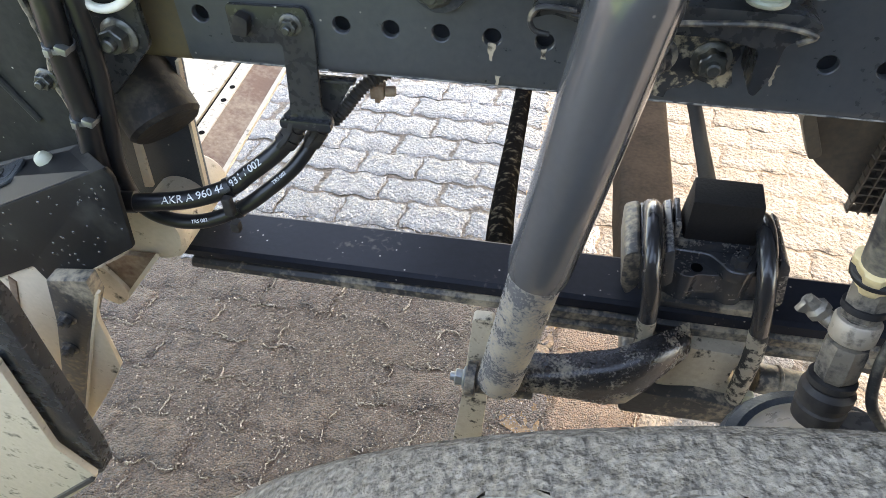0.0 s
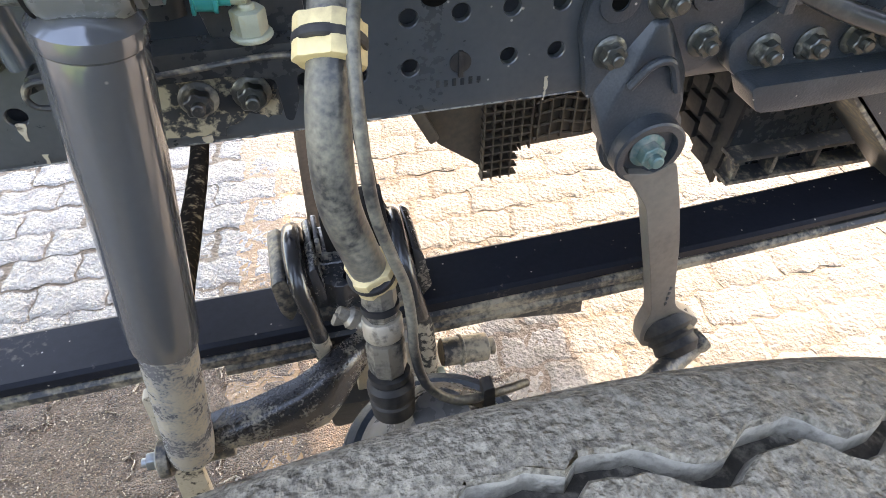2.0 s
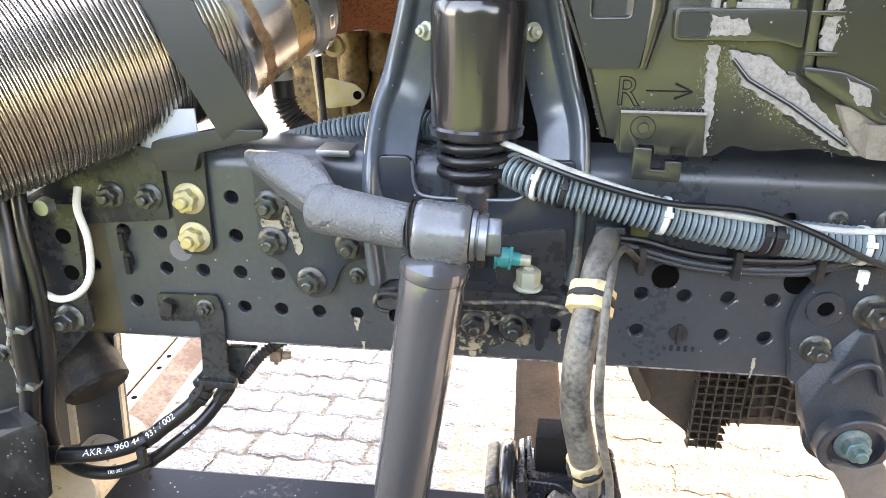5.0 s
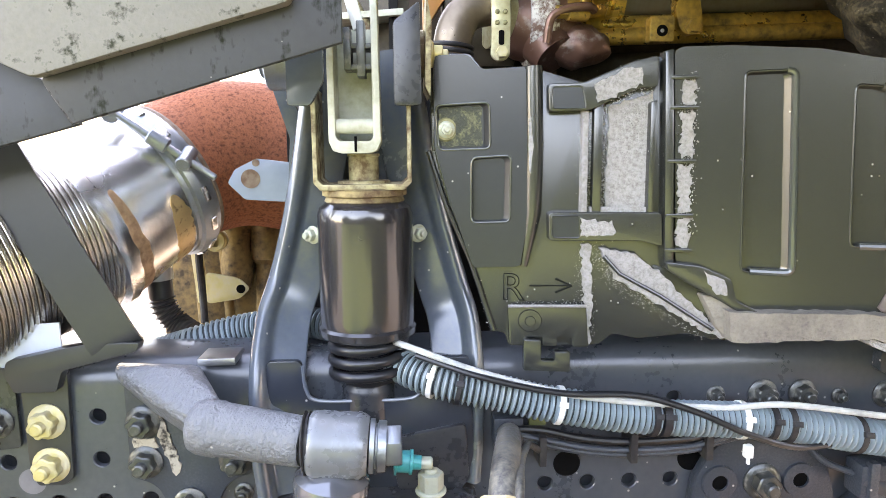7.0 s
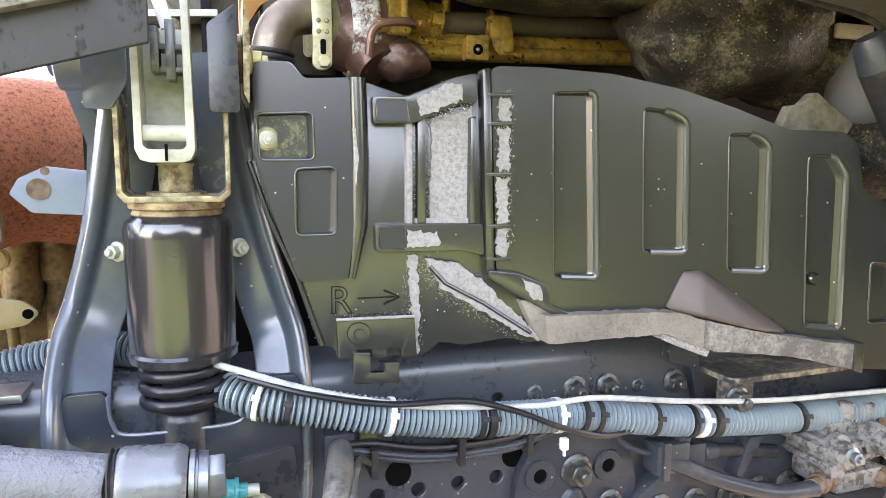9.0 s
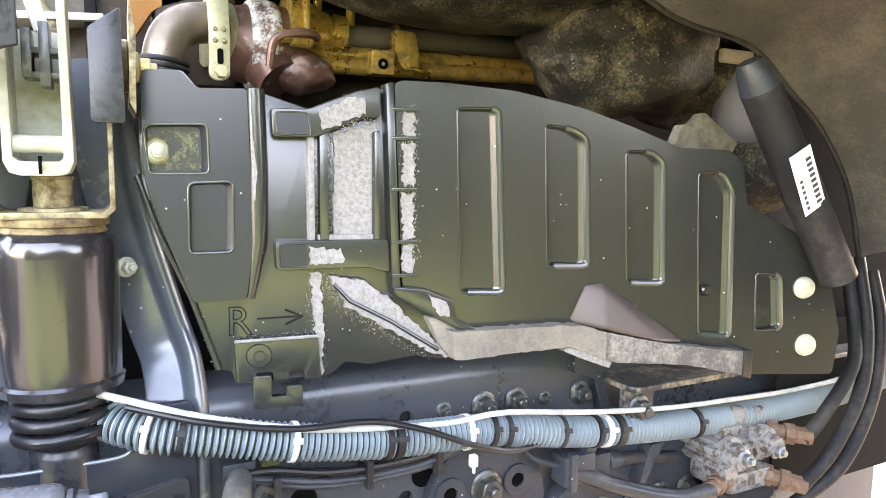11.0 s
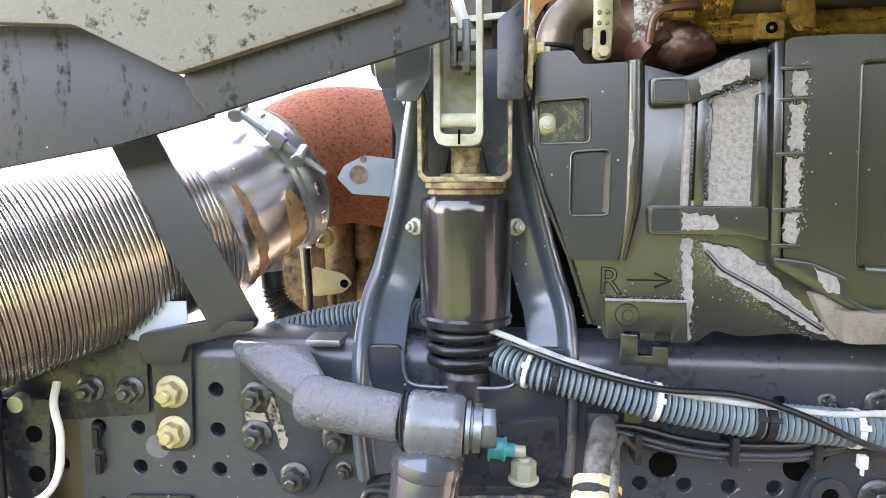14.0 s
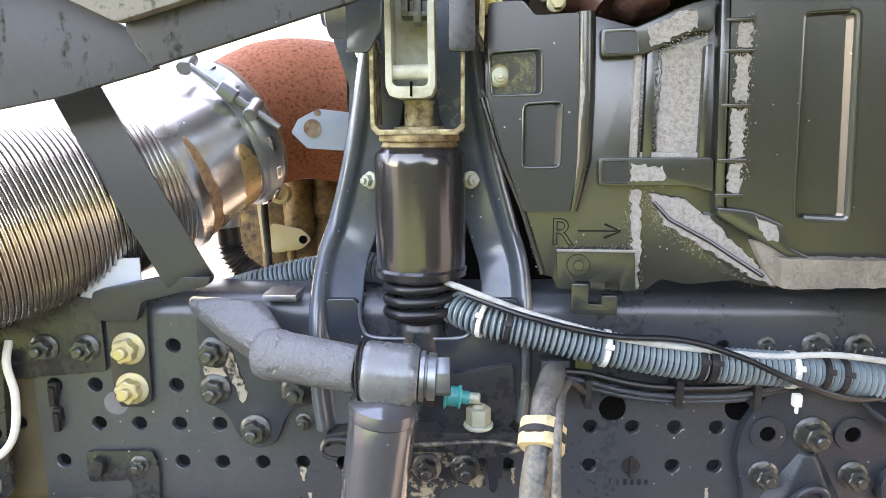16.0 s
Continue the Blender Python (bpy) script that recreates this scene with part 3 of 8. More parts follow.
# the front rail extension and its bracket
put("rail_joint", join(prism(rounded([(0.885, 1.205), (0.93, 1.19), (0.955, 1.1), (0.94, 1.1), (0.92, 1.17), (0.885, 1.18)], 0.006), -0.016, -0.001, 0.002)), M_castdark, rail)
ext = thing("front_bracket", (1.1, 0.03, 1.15), "dusty dark steel ledge bracket on the frame", "bracket")
put("ledge", prism(rounded([(0.935, -0.075), (1.45, -0.075), (1.45, 0.06), (0.935, 0.06)], 0.02), 1.162, 1.170, 0.002, plane="xy"), M_dusty, ext)
put("cheek", prism(rounded([(0.938, 1.166), (0.99, 1.166), (0.99, 1.10), (0.95, 1.09), (0.938, 1.11)], 0.01), -0.055, -0.045, 0.002), M_dusty, ext)
bolt((0.962, -0.055, 1.135), ext, r=0.013)

# ---- small bracket with the hose clamp below the rail ----
hb = thing("hose_bracket", (-0.06, -0.006, 0.95), "flat black steel bracket bolted on the frame, holding hoses", "bracket")
strap_shape = rounded([(-0.117, 1.016), (-0.034, 1.018), (-0.027, 0.995), (-0.033, 0.902), (-0.022, 0.894), (-0.023, 0.880), (-0.080, 0.880), (-0.081, 0.890), (-0.069, 0.901), (-0.063, 0.978), (-0.117, 0.975)], 0.006)
put("strap", prism(strap_shape, -0.007, -0.001, 0.0012), M_plate, hb)
put("foot", prism(rounded([(-0.081, 0.880), (-0.022, 0.880), (-0.022, 0.891), (-0.081, 0.891)], 0.003), -0.016, -0.001, 0.0015), M_plate, hb)
bolt((-0.05, -0.007, 1.0), hb, M_boltdark, 0.0085)
put("clamp_block", join(prism(rounded([(-0.040, 0.932), (0.001, 0.931), (-0.018, 0.899), (-0.029, 0.878), (-0.043, 0.892)], 0.003), 0.012, 0.016, 0.001), box(-0.042, 0.004, 0.004, 0.016, 0.930, 0.934, 0.001)), M_plate, hb, "folded black plate behind the strap")
put("clip_plug", join(prism(rounded([(-0.113, 0.99), (-0.095, 0.987), (-0.09, 1.006), (-0.103, 1.012)], 0.004), -0.018, -0.006, 0.002)), M_rubber, hb, "black plastic push clip")

# ---- the two black coolant hoses that hang below ----
HOSE_A = spline([(-0.062, 0.006, 0.900), (-0.068, 0.0, 0.880), (-0.074, -0.005, 0.866), (-0.094, -0.015, 0.844), (-0.128, -0.030, 0.819), (-0.150, -0.040, 0.804), (-0.192, -0.060, 0.796), (-0.242, -0.075, 0.796), (-0.275, -0.081, 0.797)], 10)
HOSE_B = spline([(-0.036, 0.018, 0.892), (-0.042, 0.015, 0.873), (-0.055, 0.010, 0.851), (-0.078, -0.010, 0.821), (-0.112, -0.030, 0.794), (-0.145, -0.042, 0.772), (-0.188, -0.055, 0.757), (-0.227, -0.060, 0.756), (-0.259, -0.060, 0.768), (-0.273, -0.060, 0.798), (-0.273, -0.058, 0.845), (-0.259, -0.058, 0.899), (-0.246, -0.058, 0.962), (-0.240, -0.058, 1.033), (-0.245, -0.05, 1.12), (-0.26, -0.02, 1.22)], 10)
ha = thing("coolant_hose", (-0.15, -0.07, 0.79), "thick black rubber hose with white print, hanging in a loop", "hose", "hoses below the frame")
put("hose", sweep(even(HOSE_A, 0.006), 0.0112, 18), M_hose, ha)
put("sleeve", sweep([Vector((-0.254, -0.0775, 0.7965)), Vector((-0.290, -0.084, 0.797))], 0.0132, 20), M_hose, ha, "matt rubber end sleeve")
hb2 = thing("coolant_hose", (-0.15, -0.07, 0.77), "thin black rubber hose with white print, beside a thicker one", "hose", "hoses below the frame")
put("hose", sweep(even(HOSE_B, 0.006), 0.0092, 16), M_hose, hb2)
ea, eb = even(HOSE_A, 0.006), even(HOSE_B, 0.006)


def along(path, r, start, flip=1, angle=0.0, face=Vector((0, -0.75, 0.65))):
    """Lays flat text round a hose, running along its path."""
    fr = frames(path)
    def place(a, b, d):
        s = (start + a * flip) / 0.006
        i = max(0, min(len(path) - 2, int(s)))
        p = path[i] + (path[i + 1] - path[i]) * (s - i)
        t = fr[i][0] * flip
        out = (face - t * face.dot(t)).normalized()
        side = out.cross(t).normalized()
        q = angle + b / r
        return p + (out * math.cos(q) + side * math.sin(q)) * (r + 0.0003 + d)
    return place


def reach(path, x):
    """How far along the path it first comes to x, in metres."""
    return 0.006 * next(i for i in range(len(path)) if path[i].x < x)


writing("AKR A 960 440 931 / 002", 0.0128, along(ea, 0.0112, reach(ea, -0.221), -1, -0.30), M_print, ha, label="white printed part number")
writing("TRS 002", 0.0062, along(eb, 0.0092, reach(eb, -0.200), -1, -0.2), M_print, hb2, label="white printed mark")
writing("TRS 002", 0.0062, along(eb, 0.0092, reach(eb, -0.095), -1, -0.2), M_print, hb2, label="white printed mark")
for path, x, r, own_ in ((ea, -0.1500, 0.0116, ha), (eb, -0.1420, 0.0096, hb2)):
    tie(path, int(reach(path, x) / 0.006), r, own_, M_hose, 0.007)
put("tie_tail", join(box(-0.151, -0.140, -0.066, -0.056, 0.780, 0.806, 0.002), box(-0.147, -0.136, -0.070, -0.060, 0.758, 0.772, 0.002)), M_rubber, ha, "black strap that joins both hoses")
for path, r, own_ in ((ea, 0.0120, ha), (eb, 0.0102, hb2)):
    for k in (4, 6, 8):
        tie(path, k, r, own_, M_rubber, 0.010)
# ribbed loom and brown plug behind the clamp
loom = thing("wiring_loom", (0.03, 0.05, 0.92), "black ribbed wiring sleeve with a brown plug below the frame", "wiring")
corrugated(spline([(-0.032, 0.018, 0.872), (-0.020, 0.022, 0.884), (-0.004, 0.028, 0.904), (0.014, 0.04, 0.918), (0.05, 0.06, 0.930), (0.10, 0.09, 0.945), (0.16, 0.13, 0.96)], 8), 0.0085, 0.002, 0.005, loom, "sleeve", M_rubber, M_rubber, 12)
put("plug", join(box(0.010, 0.026, 0.035, 0.050, 0.895, 0.912, 0.002), rod((0.026, 0.042, 0.903), (0.038, 0.046, 0.902), 0.006), box(0.014, 0.020, 0.038, 0.046, 0.889, 0.898, 0.001)), M_brownrust, loom, "brown plastic connector")

# ---- leaf spring ----
SX0, SX1 = -0.55, 1.42


def spring_z(x):
    return 0.648 + 0.022 * max(0.0, (x - 0.30)) ** 1.3 + 0.035 * max(0.0, x - 0.85) ** 1.6 - 0.016 * max(0.0, (0.25 - x)) ** 1.1


def leaf(x0, x1, top, thick, ramp0=0.0, ramp1=0.0):
    """One leaf, thinner towards its ends."""
    n = 40
    V, F = [], []
    prof_n = 8
    for i in range(n + 1):
        x = x0 + (x1 - x0) * i / n
        k = 1 - 0.45 * abs((x - 0.43) / (1.0)) ** 1.5 if thick > 0 else 1
        z1, h = spring_z(x) + top, thick * max(0.5, k)
        b = 0.004
        for y, z in ((0.002 + b, z1), (0.086 - b, z1), (0.088, z1 - b), (0.088, z1 - h + b), (0.086 - b, z1 - h), (0.002 + b, z1 - h), (0.0, z1 - h + b), (0.0, z1 - b)):
            V.append((x, y, z))
    for i in range(n):
        for j in range(prof_n):
            l = (j + 1) % prof_n
            F.append((i * 8 + j, i * 8 + l, i * 8 + 8 + l, i * 8 + 8 + j))
    F.append(tuple(range(8)))
    F.append(tuple(n * 8 + j for j in range(8))[::-1])
    return V, F


ls = thing("leaf_spring", (0.43, 0.045, 0.60), "dark blue-black parabolic leaf spring, dusty on its edges", "leaf spring")
put("main_leaf", leaf(SX0, SX1, 0.0, 0.024), M_spring, ls, angle=15)
put("second_leaf", leaf(-0.28, 1.36, -0.0275, 0.022), M_dusty, ls, angle=15)
put("third_leaf", leaf(0.235, 0.86, -0.053, 0.018), M_dusty, ls, angle=15)

# ---- spring seat: pad, rubber bump stop, two U-bolts, lower plate ----
seat = thing("spring_clamp", (0.425, 0.045, 0.6), "black cast spring clamp with rubber bump stop and U-bolts", "spring clamp")
M_caststop = mat("glossy black casting with grit", (0.036, 0.038, 0.043), 0.26, dirt=(0.30, 0.27, 0.22), amount=0.26, scale=16, edge=0.12, bump=0.25, grain=240, specks=0.08, spec=0.7)
M_ubolt = mat("black bolt with muddy foot", (0.024, 0.025, 0.028), 0.22, dirt=(0.30, 0.26, 0.20), amount=0.14, scale=10, edge=0.1, bump=0.2, spec=0.7)
M_mudfoot = mat("dried mud with wet edges", (0.28, 0.245, 0.195), 0.7, dirt=(0.020, 0.019, 0.018), amount=0.50, scale=34, edge=0.06, bump=0.5, vary=0.3)
M_stop = mat("matt black rubber block", (0.016, 0.015, 0.015), 0.75, grain=300, vary=0.4, bump=0.3, spec=0.15)
# cast saddle with a scalloped front, a plate bolted on it, and the rubber block
put("clamp_body", prism(rounded([(0.362, 0.016), (0.384, 0.018), (0.396, 0.008), (0.407, 0.007), (0.416, 0.013), (0.446, 0.015), (0.456, 0.009), (0.470, 0.010), (0.478, 0.020), (0.497, 0.024), (0.500, 0.098), (0.362, 0.098)], 0.004), 0.652, 0.706, 0.005, 3, plane="xy"), M_caststop, seat)
put("clamp_foot", prism(rounded([(0.360, 0.002), (0.503, 0.003), (0.506, 0.10), (0.358, 0.10)], 0.008), 0.650, 0.662, 0.003, 2, plane="xy"), M_dusty, seat, "foot of the casting under pale dust")
put("clamp_cap", join(prism(rounded([(0.380, 0.034), (0.425, 0.032), (0.437, 0.020), (0.446, 0.006), (0.466, 0.004), (0.478, 0.014), (0.486, 0.040), (0.484, 0.096), (0.380, 0.096)], 0.006), 0.704, 0.724, 0.004, 3, plane="xy"), prism(rounded([(0.383, 0.036), (0.478, 0.038), (0.477, 0.094), (0.383, 0.094)], 0.005), 0.722, 0.736, 0.004, 2, plane="xy"), box(0.379, 0.386, 0.040, 0.094, 0.730, 0.757, 0.002)), M_caststop, seat)
put("cast_hole", lathe((0.414, 0.0235, 0.7068), (0.414, 0.0235, 0.695), [(0, 0.0075), (0.2, 0.0065), (0.4, 0.006), (0.4, 0)], 18), M_hole, seat)
put("boss", join(lathe((0.459, 0.021, 0.722), (0.459, 0.021, 0.744), [(0, 0.0155), (0.15, 0.0155), (0.17, 0.0115), (0.7, 0.0115), (0.72, 0.0105), (0.74, 0.0)], 6), lathe((0.459, 0.021, 0.738), (0.459, 0.021, 0.743), [(0, 0.006), (1, 0.0055), (1, 0)], 12)), M_caststop, seat, "bolt on the plate, its edges worn")
bm = bmesh.new()
for x, y, z in ((0.392, 0.041, 0.735), (0.477, 0.043, 0.735), (0.390, 0.088, 0.735), (0.478, 0.088, 0.735), (0.389, 0.039, 0.797), (0.470, 0.041, 0.797), (0.393, 0.083, 0.801), (0.471, 0.083, 0.801)):
    bm.verts.new((x, y, z))
bmesh.ops.convex_hull(bm, input=bm.verts)
bevelled(bm, 0.003, 2, 20)
put("bump_stop", from_bm(bm), M_stop, seat, "matt black rubber block")
for x0, x1, zf in ((0.345, 0.372, 0.556), (0.475, 0.508, 0.505)):
    path = spline([(x1, -0.024, zf), (x1 - 0.004, -0.022, 0.61), (x0 + 0.016, -0.020, 0.69), (x0 + 0.009, -0.012, 0.728), (x0 + 0.006, 0.012, 0.752), (x0 + 0.006, 0.05, 0.760), (x0 + 0.008, 0.085, 0.742), (x0 + 0.012, 0.105, 0.69), (x0 + 0.016, 0.108, 0.55)], 8)
    bolt_ = put("u_bolt", sweep(path, 0.0115, 18), M_ubolt, seat, "black U-bolt, muddy at its foot")
    put("mud_foot", sweep(path[:13], 0.0120, 18), M_mudfoot, bolt_, "dried pale mud on the foot of the bolt")
put("side_lug", prism(rounded([(0.320, 0.742), (0.338, 0.750), (0.346, 0.690), (0.334, 0.67), (0.324, 0.69)], 0.008), -0.005, 0.09, 0.004), M_dusty, seat, "lug plate under pale mud")
put("side_lug", prism(rounded([(0.339, 0.745), (0.347, 0.745), (0.352, 0.695), (0.346, 0.685)], 0.003), -0.008, 0.09, 0.002), M_caststop, seat)
put("side_lug", prism(rounded([(0.495, 0.755), (0.508, 0.745), (0.520, 0.68), (0.505, 0.66)], 0.006), 0.005, 0.09, 0.004), M_caststop, seat)
put("side_lug", prism(rounded([(0.366, 0.752), (0.376, 0.757), (0.384, 0.702), (0.372, 0.69)], 0.004), -0.004, 0.09, 0.002), M_caststop, seat)
# the pedestal under the leaves, with the arm that carries the lower end of the shock
put("pedestal", prism(rounded([(0.400, 0.602), (0.505, 0.602), (0.492, 0.572), (0.492, 0.540), (0.514, 0.512), (0.52, 0.49), (0.40, 0.49), (0.405, 0.53), (0.408, 0.57)], 0.010), -0.020, 0.1, 0.005), M_mud, seat, "pedestal under pale mud")
put("pedestal_flange", prism(rounded([(0.355, 0.520), (0.415, 0.512), (0.455, 0.522), (0.51, 0.512), (0.535, 0.505), (0.53, 0.47), (0.36, 0.46)], 0.012), -0.04, 0.1, 0.006), M_dusty, seat)
ARM = [(0.205, -0.086, 0.572, 0.020), (0.232, -0.085, 0.578, 0.023), (0.262, -0.083, 0.577, 0.026), (0.295, -0.080, 0.579, 0.034), (0.328, -0.074, 0.575, 0.043), (0.357, -0.066, 0.580, 0.050), (0.382, -0.052, 0.594, 0.042), (0.405, -0.034, 0.603, 0.028), (0.425, -0.015, 0.605, 0.018)]
V, F = [], []
for x, y, z, h in ARM:
    for dy, dz in ((-0.012, -0.80), (-0.018, -0.35), (-0.020, 0.40), (-0.014, 0.86), (-0.004, 1.0), (0.022, 1.0), (0.024, -0.9), (0.0, -1.0)):
        V.append((x, y + dy, z + dz * h))
for i in range(len(ARM) - 1):
    F += [(i * 8 + k, i * 8 + (k + 1) % 8, i * 8 + 8 + (k + 1) % 8, i * 8 + 8 + k) for k in range(8)]
F += [tuple(range(7, -1, -1)), tuple(range(len(V) - 8, len(V)))]
M_arm = mat("black forged arm with dried mud", (0.020, 0.020, 0.022), 0.26, dirt=(0.30, 0.265, 0.205), amount=0.36, scale=20, grain=300, edge=0.10, bump=0.3, vary=0.3, spec=0.7)
put("shock_arm", (V, F), M_arm, seat, "curved black forged arm, muddy below", angle=50)

# ---- axle beam and the rods behind the spring ----
axle = thing("axle_beam", (0.42, 0.9, 0.4), "dark brown dusty steel front axle beam", "axle")
# Brown darkened further in place of the shade the beam lacks here.
put("beam", extrude_along([Vector((0.425, y, z)) for y, z in ((0.02, 0.475), (0.12, 0.485), (0.22, 0.46), (0.34, 0.41), (0.5, 0.38), (1.3, 0.38), (1.9, 0.46))], rounded([(-0.06, -0.05), (0.06, -0.05), (0.055, 0.035), (-0.055, 0.035)], 0.012, 3), up=(0, 0, 1)), mat("dusty brown axle", (0.020, 0.015, 0.012), 0.9, spec=0.05, dirt=(0.07, 0.048, 0.032), amount=0.35, scale=8, edge=0.5, bump=0.3), axle)
put("sensor_stub", join(rod((0.53, 0.0, 0.535), (0.60, 0.0, 0.528), 0.021), ring((0.56, 0.0, 0.532), (1, 0, -0.1), 0.021, 0.003), rod((0.60, 0.0, 0.528), (0.612, 0.0, 0.527), 0.013)), M_dusty, axle, "black round fitting on the axle")
put("clip", prism(rounded([(0.515, 0.53), (0.53, 0.53), (0.532, 0.45), (0.52, 0.45)], 0.003), -0.03, -0.02, 0.001), M_whitebr, axle)
anti = thing("anti_roll_bar", (0.13, 0.8, 0.3), "black round anti-roll bar with a sleeve of dirt", "rod")
put("bar", sweep(spline([(0.165, 0.10, 0.56), (0.15, 0.235, 0.52), (0.135, 0.5, 0.42), (0.12, 1.0, 0.30), (0.11, 1.7, 0.30)], 8), 0.0235, 18), mat("matt black bar", (0.0045, 0.0042, 0.004), 0.8, spec=0.0, dirt=(0.05, 0.044, 0.033), amount=0.36, scale=40, edge=0.08, bump=0.3), anti)
put("upright", prism(rounded([(0.148, 0.645), (0.175, 0.647), (0.172, 0.46), (0.163, 0.25), (0.112, 0.24), (0.135, 0.46)], 0.006), -0.058, -0.042, 0.003), M_mud, anti, "pale mud-covered flat link")
bh = thing("brake_pipe", (0.5, 0.6, 0.45), "dusty brown rubber pipe that curves along the axle", "pipe")
put("pipe", sweep(spline([(0.49, 0.15, 0.66), (0.485, 0.30, 0.60), (0.495, 0.45, 0.56), (0.50, 0.60, 0.54), (0.485, 0.75, 0.58), (0.48, 0.85, 0.7)], 8), 0.014, 14), M_black, bh)
sl = thing("lever_bracket", (0.69, 0.02, 0.57), "small dark flat lever with a round notch, under the spring", "bracket")
put("lever", prism(rounded([(0.607, 0.588), (0.69, 0.579), (0.705, 0.588), (0.72, 0.590), (0.733, 0.583), (0.738, 0.600), (0.752, 0.597), (0.756, 0.543), (0.612, 0.568)], 0.004), 0.015, 0.028, 0.0015), M_dusty, sl)

# ---- shock absorber ----
S0, S1 = Vector((0.190, -0.098, 0.578)), Vector((0.2675, -0.12, 1.125))
sa = thing("shock_absorber", tuple(S0), "dark grey tubular shock absorber, its lower tube caked in mud", "shock absorber")
put("lower_tube", lathe(S0, S1, [(-0.028, 0.010), (-0.020, 0.022), (-0.004, 0.0272), (0.02, 0.0282), (0.46, 0.0290)], 40), M_shocklow, sa, "lower tube under pale dried mud")
put("cover_tube", lathe(S0, S1, [(0.405, 0.0292), (0.408, 0.0325), (0.43, 0.0338), (0.975, 0.0345), (0.985, 0.0335), (0.99, 0.036), (1.0, 0.0365), (1.012, 0.0355), (1.022, 0.030), (1.035, 0.018), (1.07, 0.014)], 40), M_shock, sa, "satin dark grey cover tube")
put("lower_eye", join(rod((0.150, -0.088, 0.556), (0.235, -0.082, 0.553), 0.0185), rod((0.146, -0.088, 0.556), (0.160, -0.088, 0.556), 0.024)), M_dusty, sa)
bolt((0.146, -0.088, 0.556), sa, M_zinc, 0.012, (-1, 0, 0), star=False)
# upper eye
E0, E1 = Vector((0.247, -0.120, 1.1655)), Vector((0.303, -0.120, 1.161))
put("upper_eye", lathe(E0, E1, [(0, 0.0275), (0.05, 0.0300), (0.12, 0.0312), (0.85, 0.0312), (0.93, 0.0300), (1, 0.027)], 36), M_eye, sa, "satin grey bushing eye")
put("washer", join(lathe((0.303, -0.12, 1.161), (0.320, -0.12, 1.160), [(0, 0.020), (0.1, 0.0255), (0.35, 0.0255), (0.4, 0.021), (0.5, 0.021), (0.55, 0.024), (1, 0.0235)], 30)), M_zinc, sa)
put("nut", moved(prism(hexagon(0.0205), 0, 0.016, 0.002, plane="xy"), Matrix.Translation((0.319, -0.12, 1.160)) @ pose(0, 0, 0, 0, 90, 0)), M_zinc, sa)
put("seal", lathe((0.2425, -0.12, 1.166), (0.249, -0.12, 1.166), [(0, 0.026), (0.3, 0.030), (0.6, 0.027), (1, 0.029)], 30), M_rubber, sa, "black rubber seal")

# ---- cast arm that holds the shock's top ----
ca = thing("shock_mount", (0.12, -0.02, 1.05), "rough grey cast iron arm bolted on the frame, holding the shock", "mount")
put("pin", lathe((0.134, -0.090, 1.1745), (0.2445, -0.120, 1.1668), [(0, 0.020), (0.03, 0.0245), (0.08, 0.0265), (0.22, 0.0272), (0.25, 0.0258), (0.97, 0.0235), (1, 0.022)], 40), M_cast, ca)
wedge_v = [(0.036, -0.030, 1.215), (0.078, -0.036, 1.219), (0.108, -0.042, 1.218), (0.137, -0.060, 1.206), (0.158, -0.088, 1.200), (0.036, -0.028, 1.200), (0.078, -0.046, 1.171), (0.125, -0.078, 1.156), (0.140, -0.108, 1.180), (0.024, -0.002, 1.212), (0.115, -0.002, 1.206), (0.040, -0.002, 1.186), (0.080, -0.002, 1.158), (0.128, -0.002, 1.130), (0.16, -0.06, 1.165)]
bm = bmesh.new()
for p in wedge_v:
    bm.verts.new(p)
bmesh.ops.convex_hull(bm, input=bm.verts)
bevelled(bm, 0.006, 3, 20)
put("web", from_bm(bm), M_cast, ca)
put("flange", prism(rounded([(0.034, 1.205), (0.075, 1.19), (0.115, 1.135), (0.172, 1.125), (0.178, 1.085), (0.138, 1.072), (0.122, 1.030), (0.098, 1.022), (0.078, 1.034), (0.062, 1.072), (0.034, 1.082)], 0.016, 5), -0.011, -0.001, 0.004), M_castdark, ca)
put("dried_mud", prism(ragged([(0.064, 1.166), (0.072, 1.160), (0.082, 1.125), (0.091, 1.092), (0.084, 1.084), (0.075, 1.105), (0.067, 1.135)], 0.0015, 0.004, 31), -0.0130, -0.009, 0), M_mud, ca, "pale dried mud")
put("dried_mud", prism(ragged([(0.041, 1.129), (0.064, 1.127), (0.067, 1.117), (0.055, 1.116), (0.041, 1.119)], 0.0012, 0.004, 33), -0.0130, -0.009, 0), M_mud, ca, "pale dried mud")
for x, z, r in ((0.053, 1.147, 0.0135), (0.053, 1.101, 0.0135), (0.098, 1.050, 0.0135), (0.150, 1.100, 0.0135)):
    bolt((x, -0.0115, z), ca, M_boltdark, r, turn=x * 900)
put("step", join(box(0.115, 0.155, -0.012, 0.03, 1.208, 1.216, 0.001, None)), M_steel, ca)

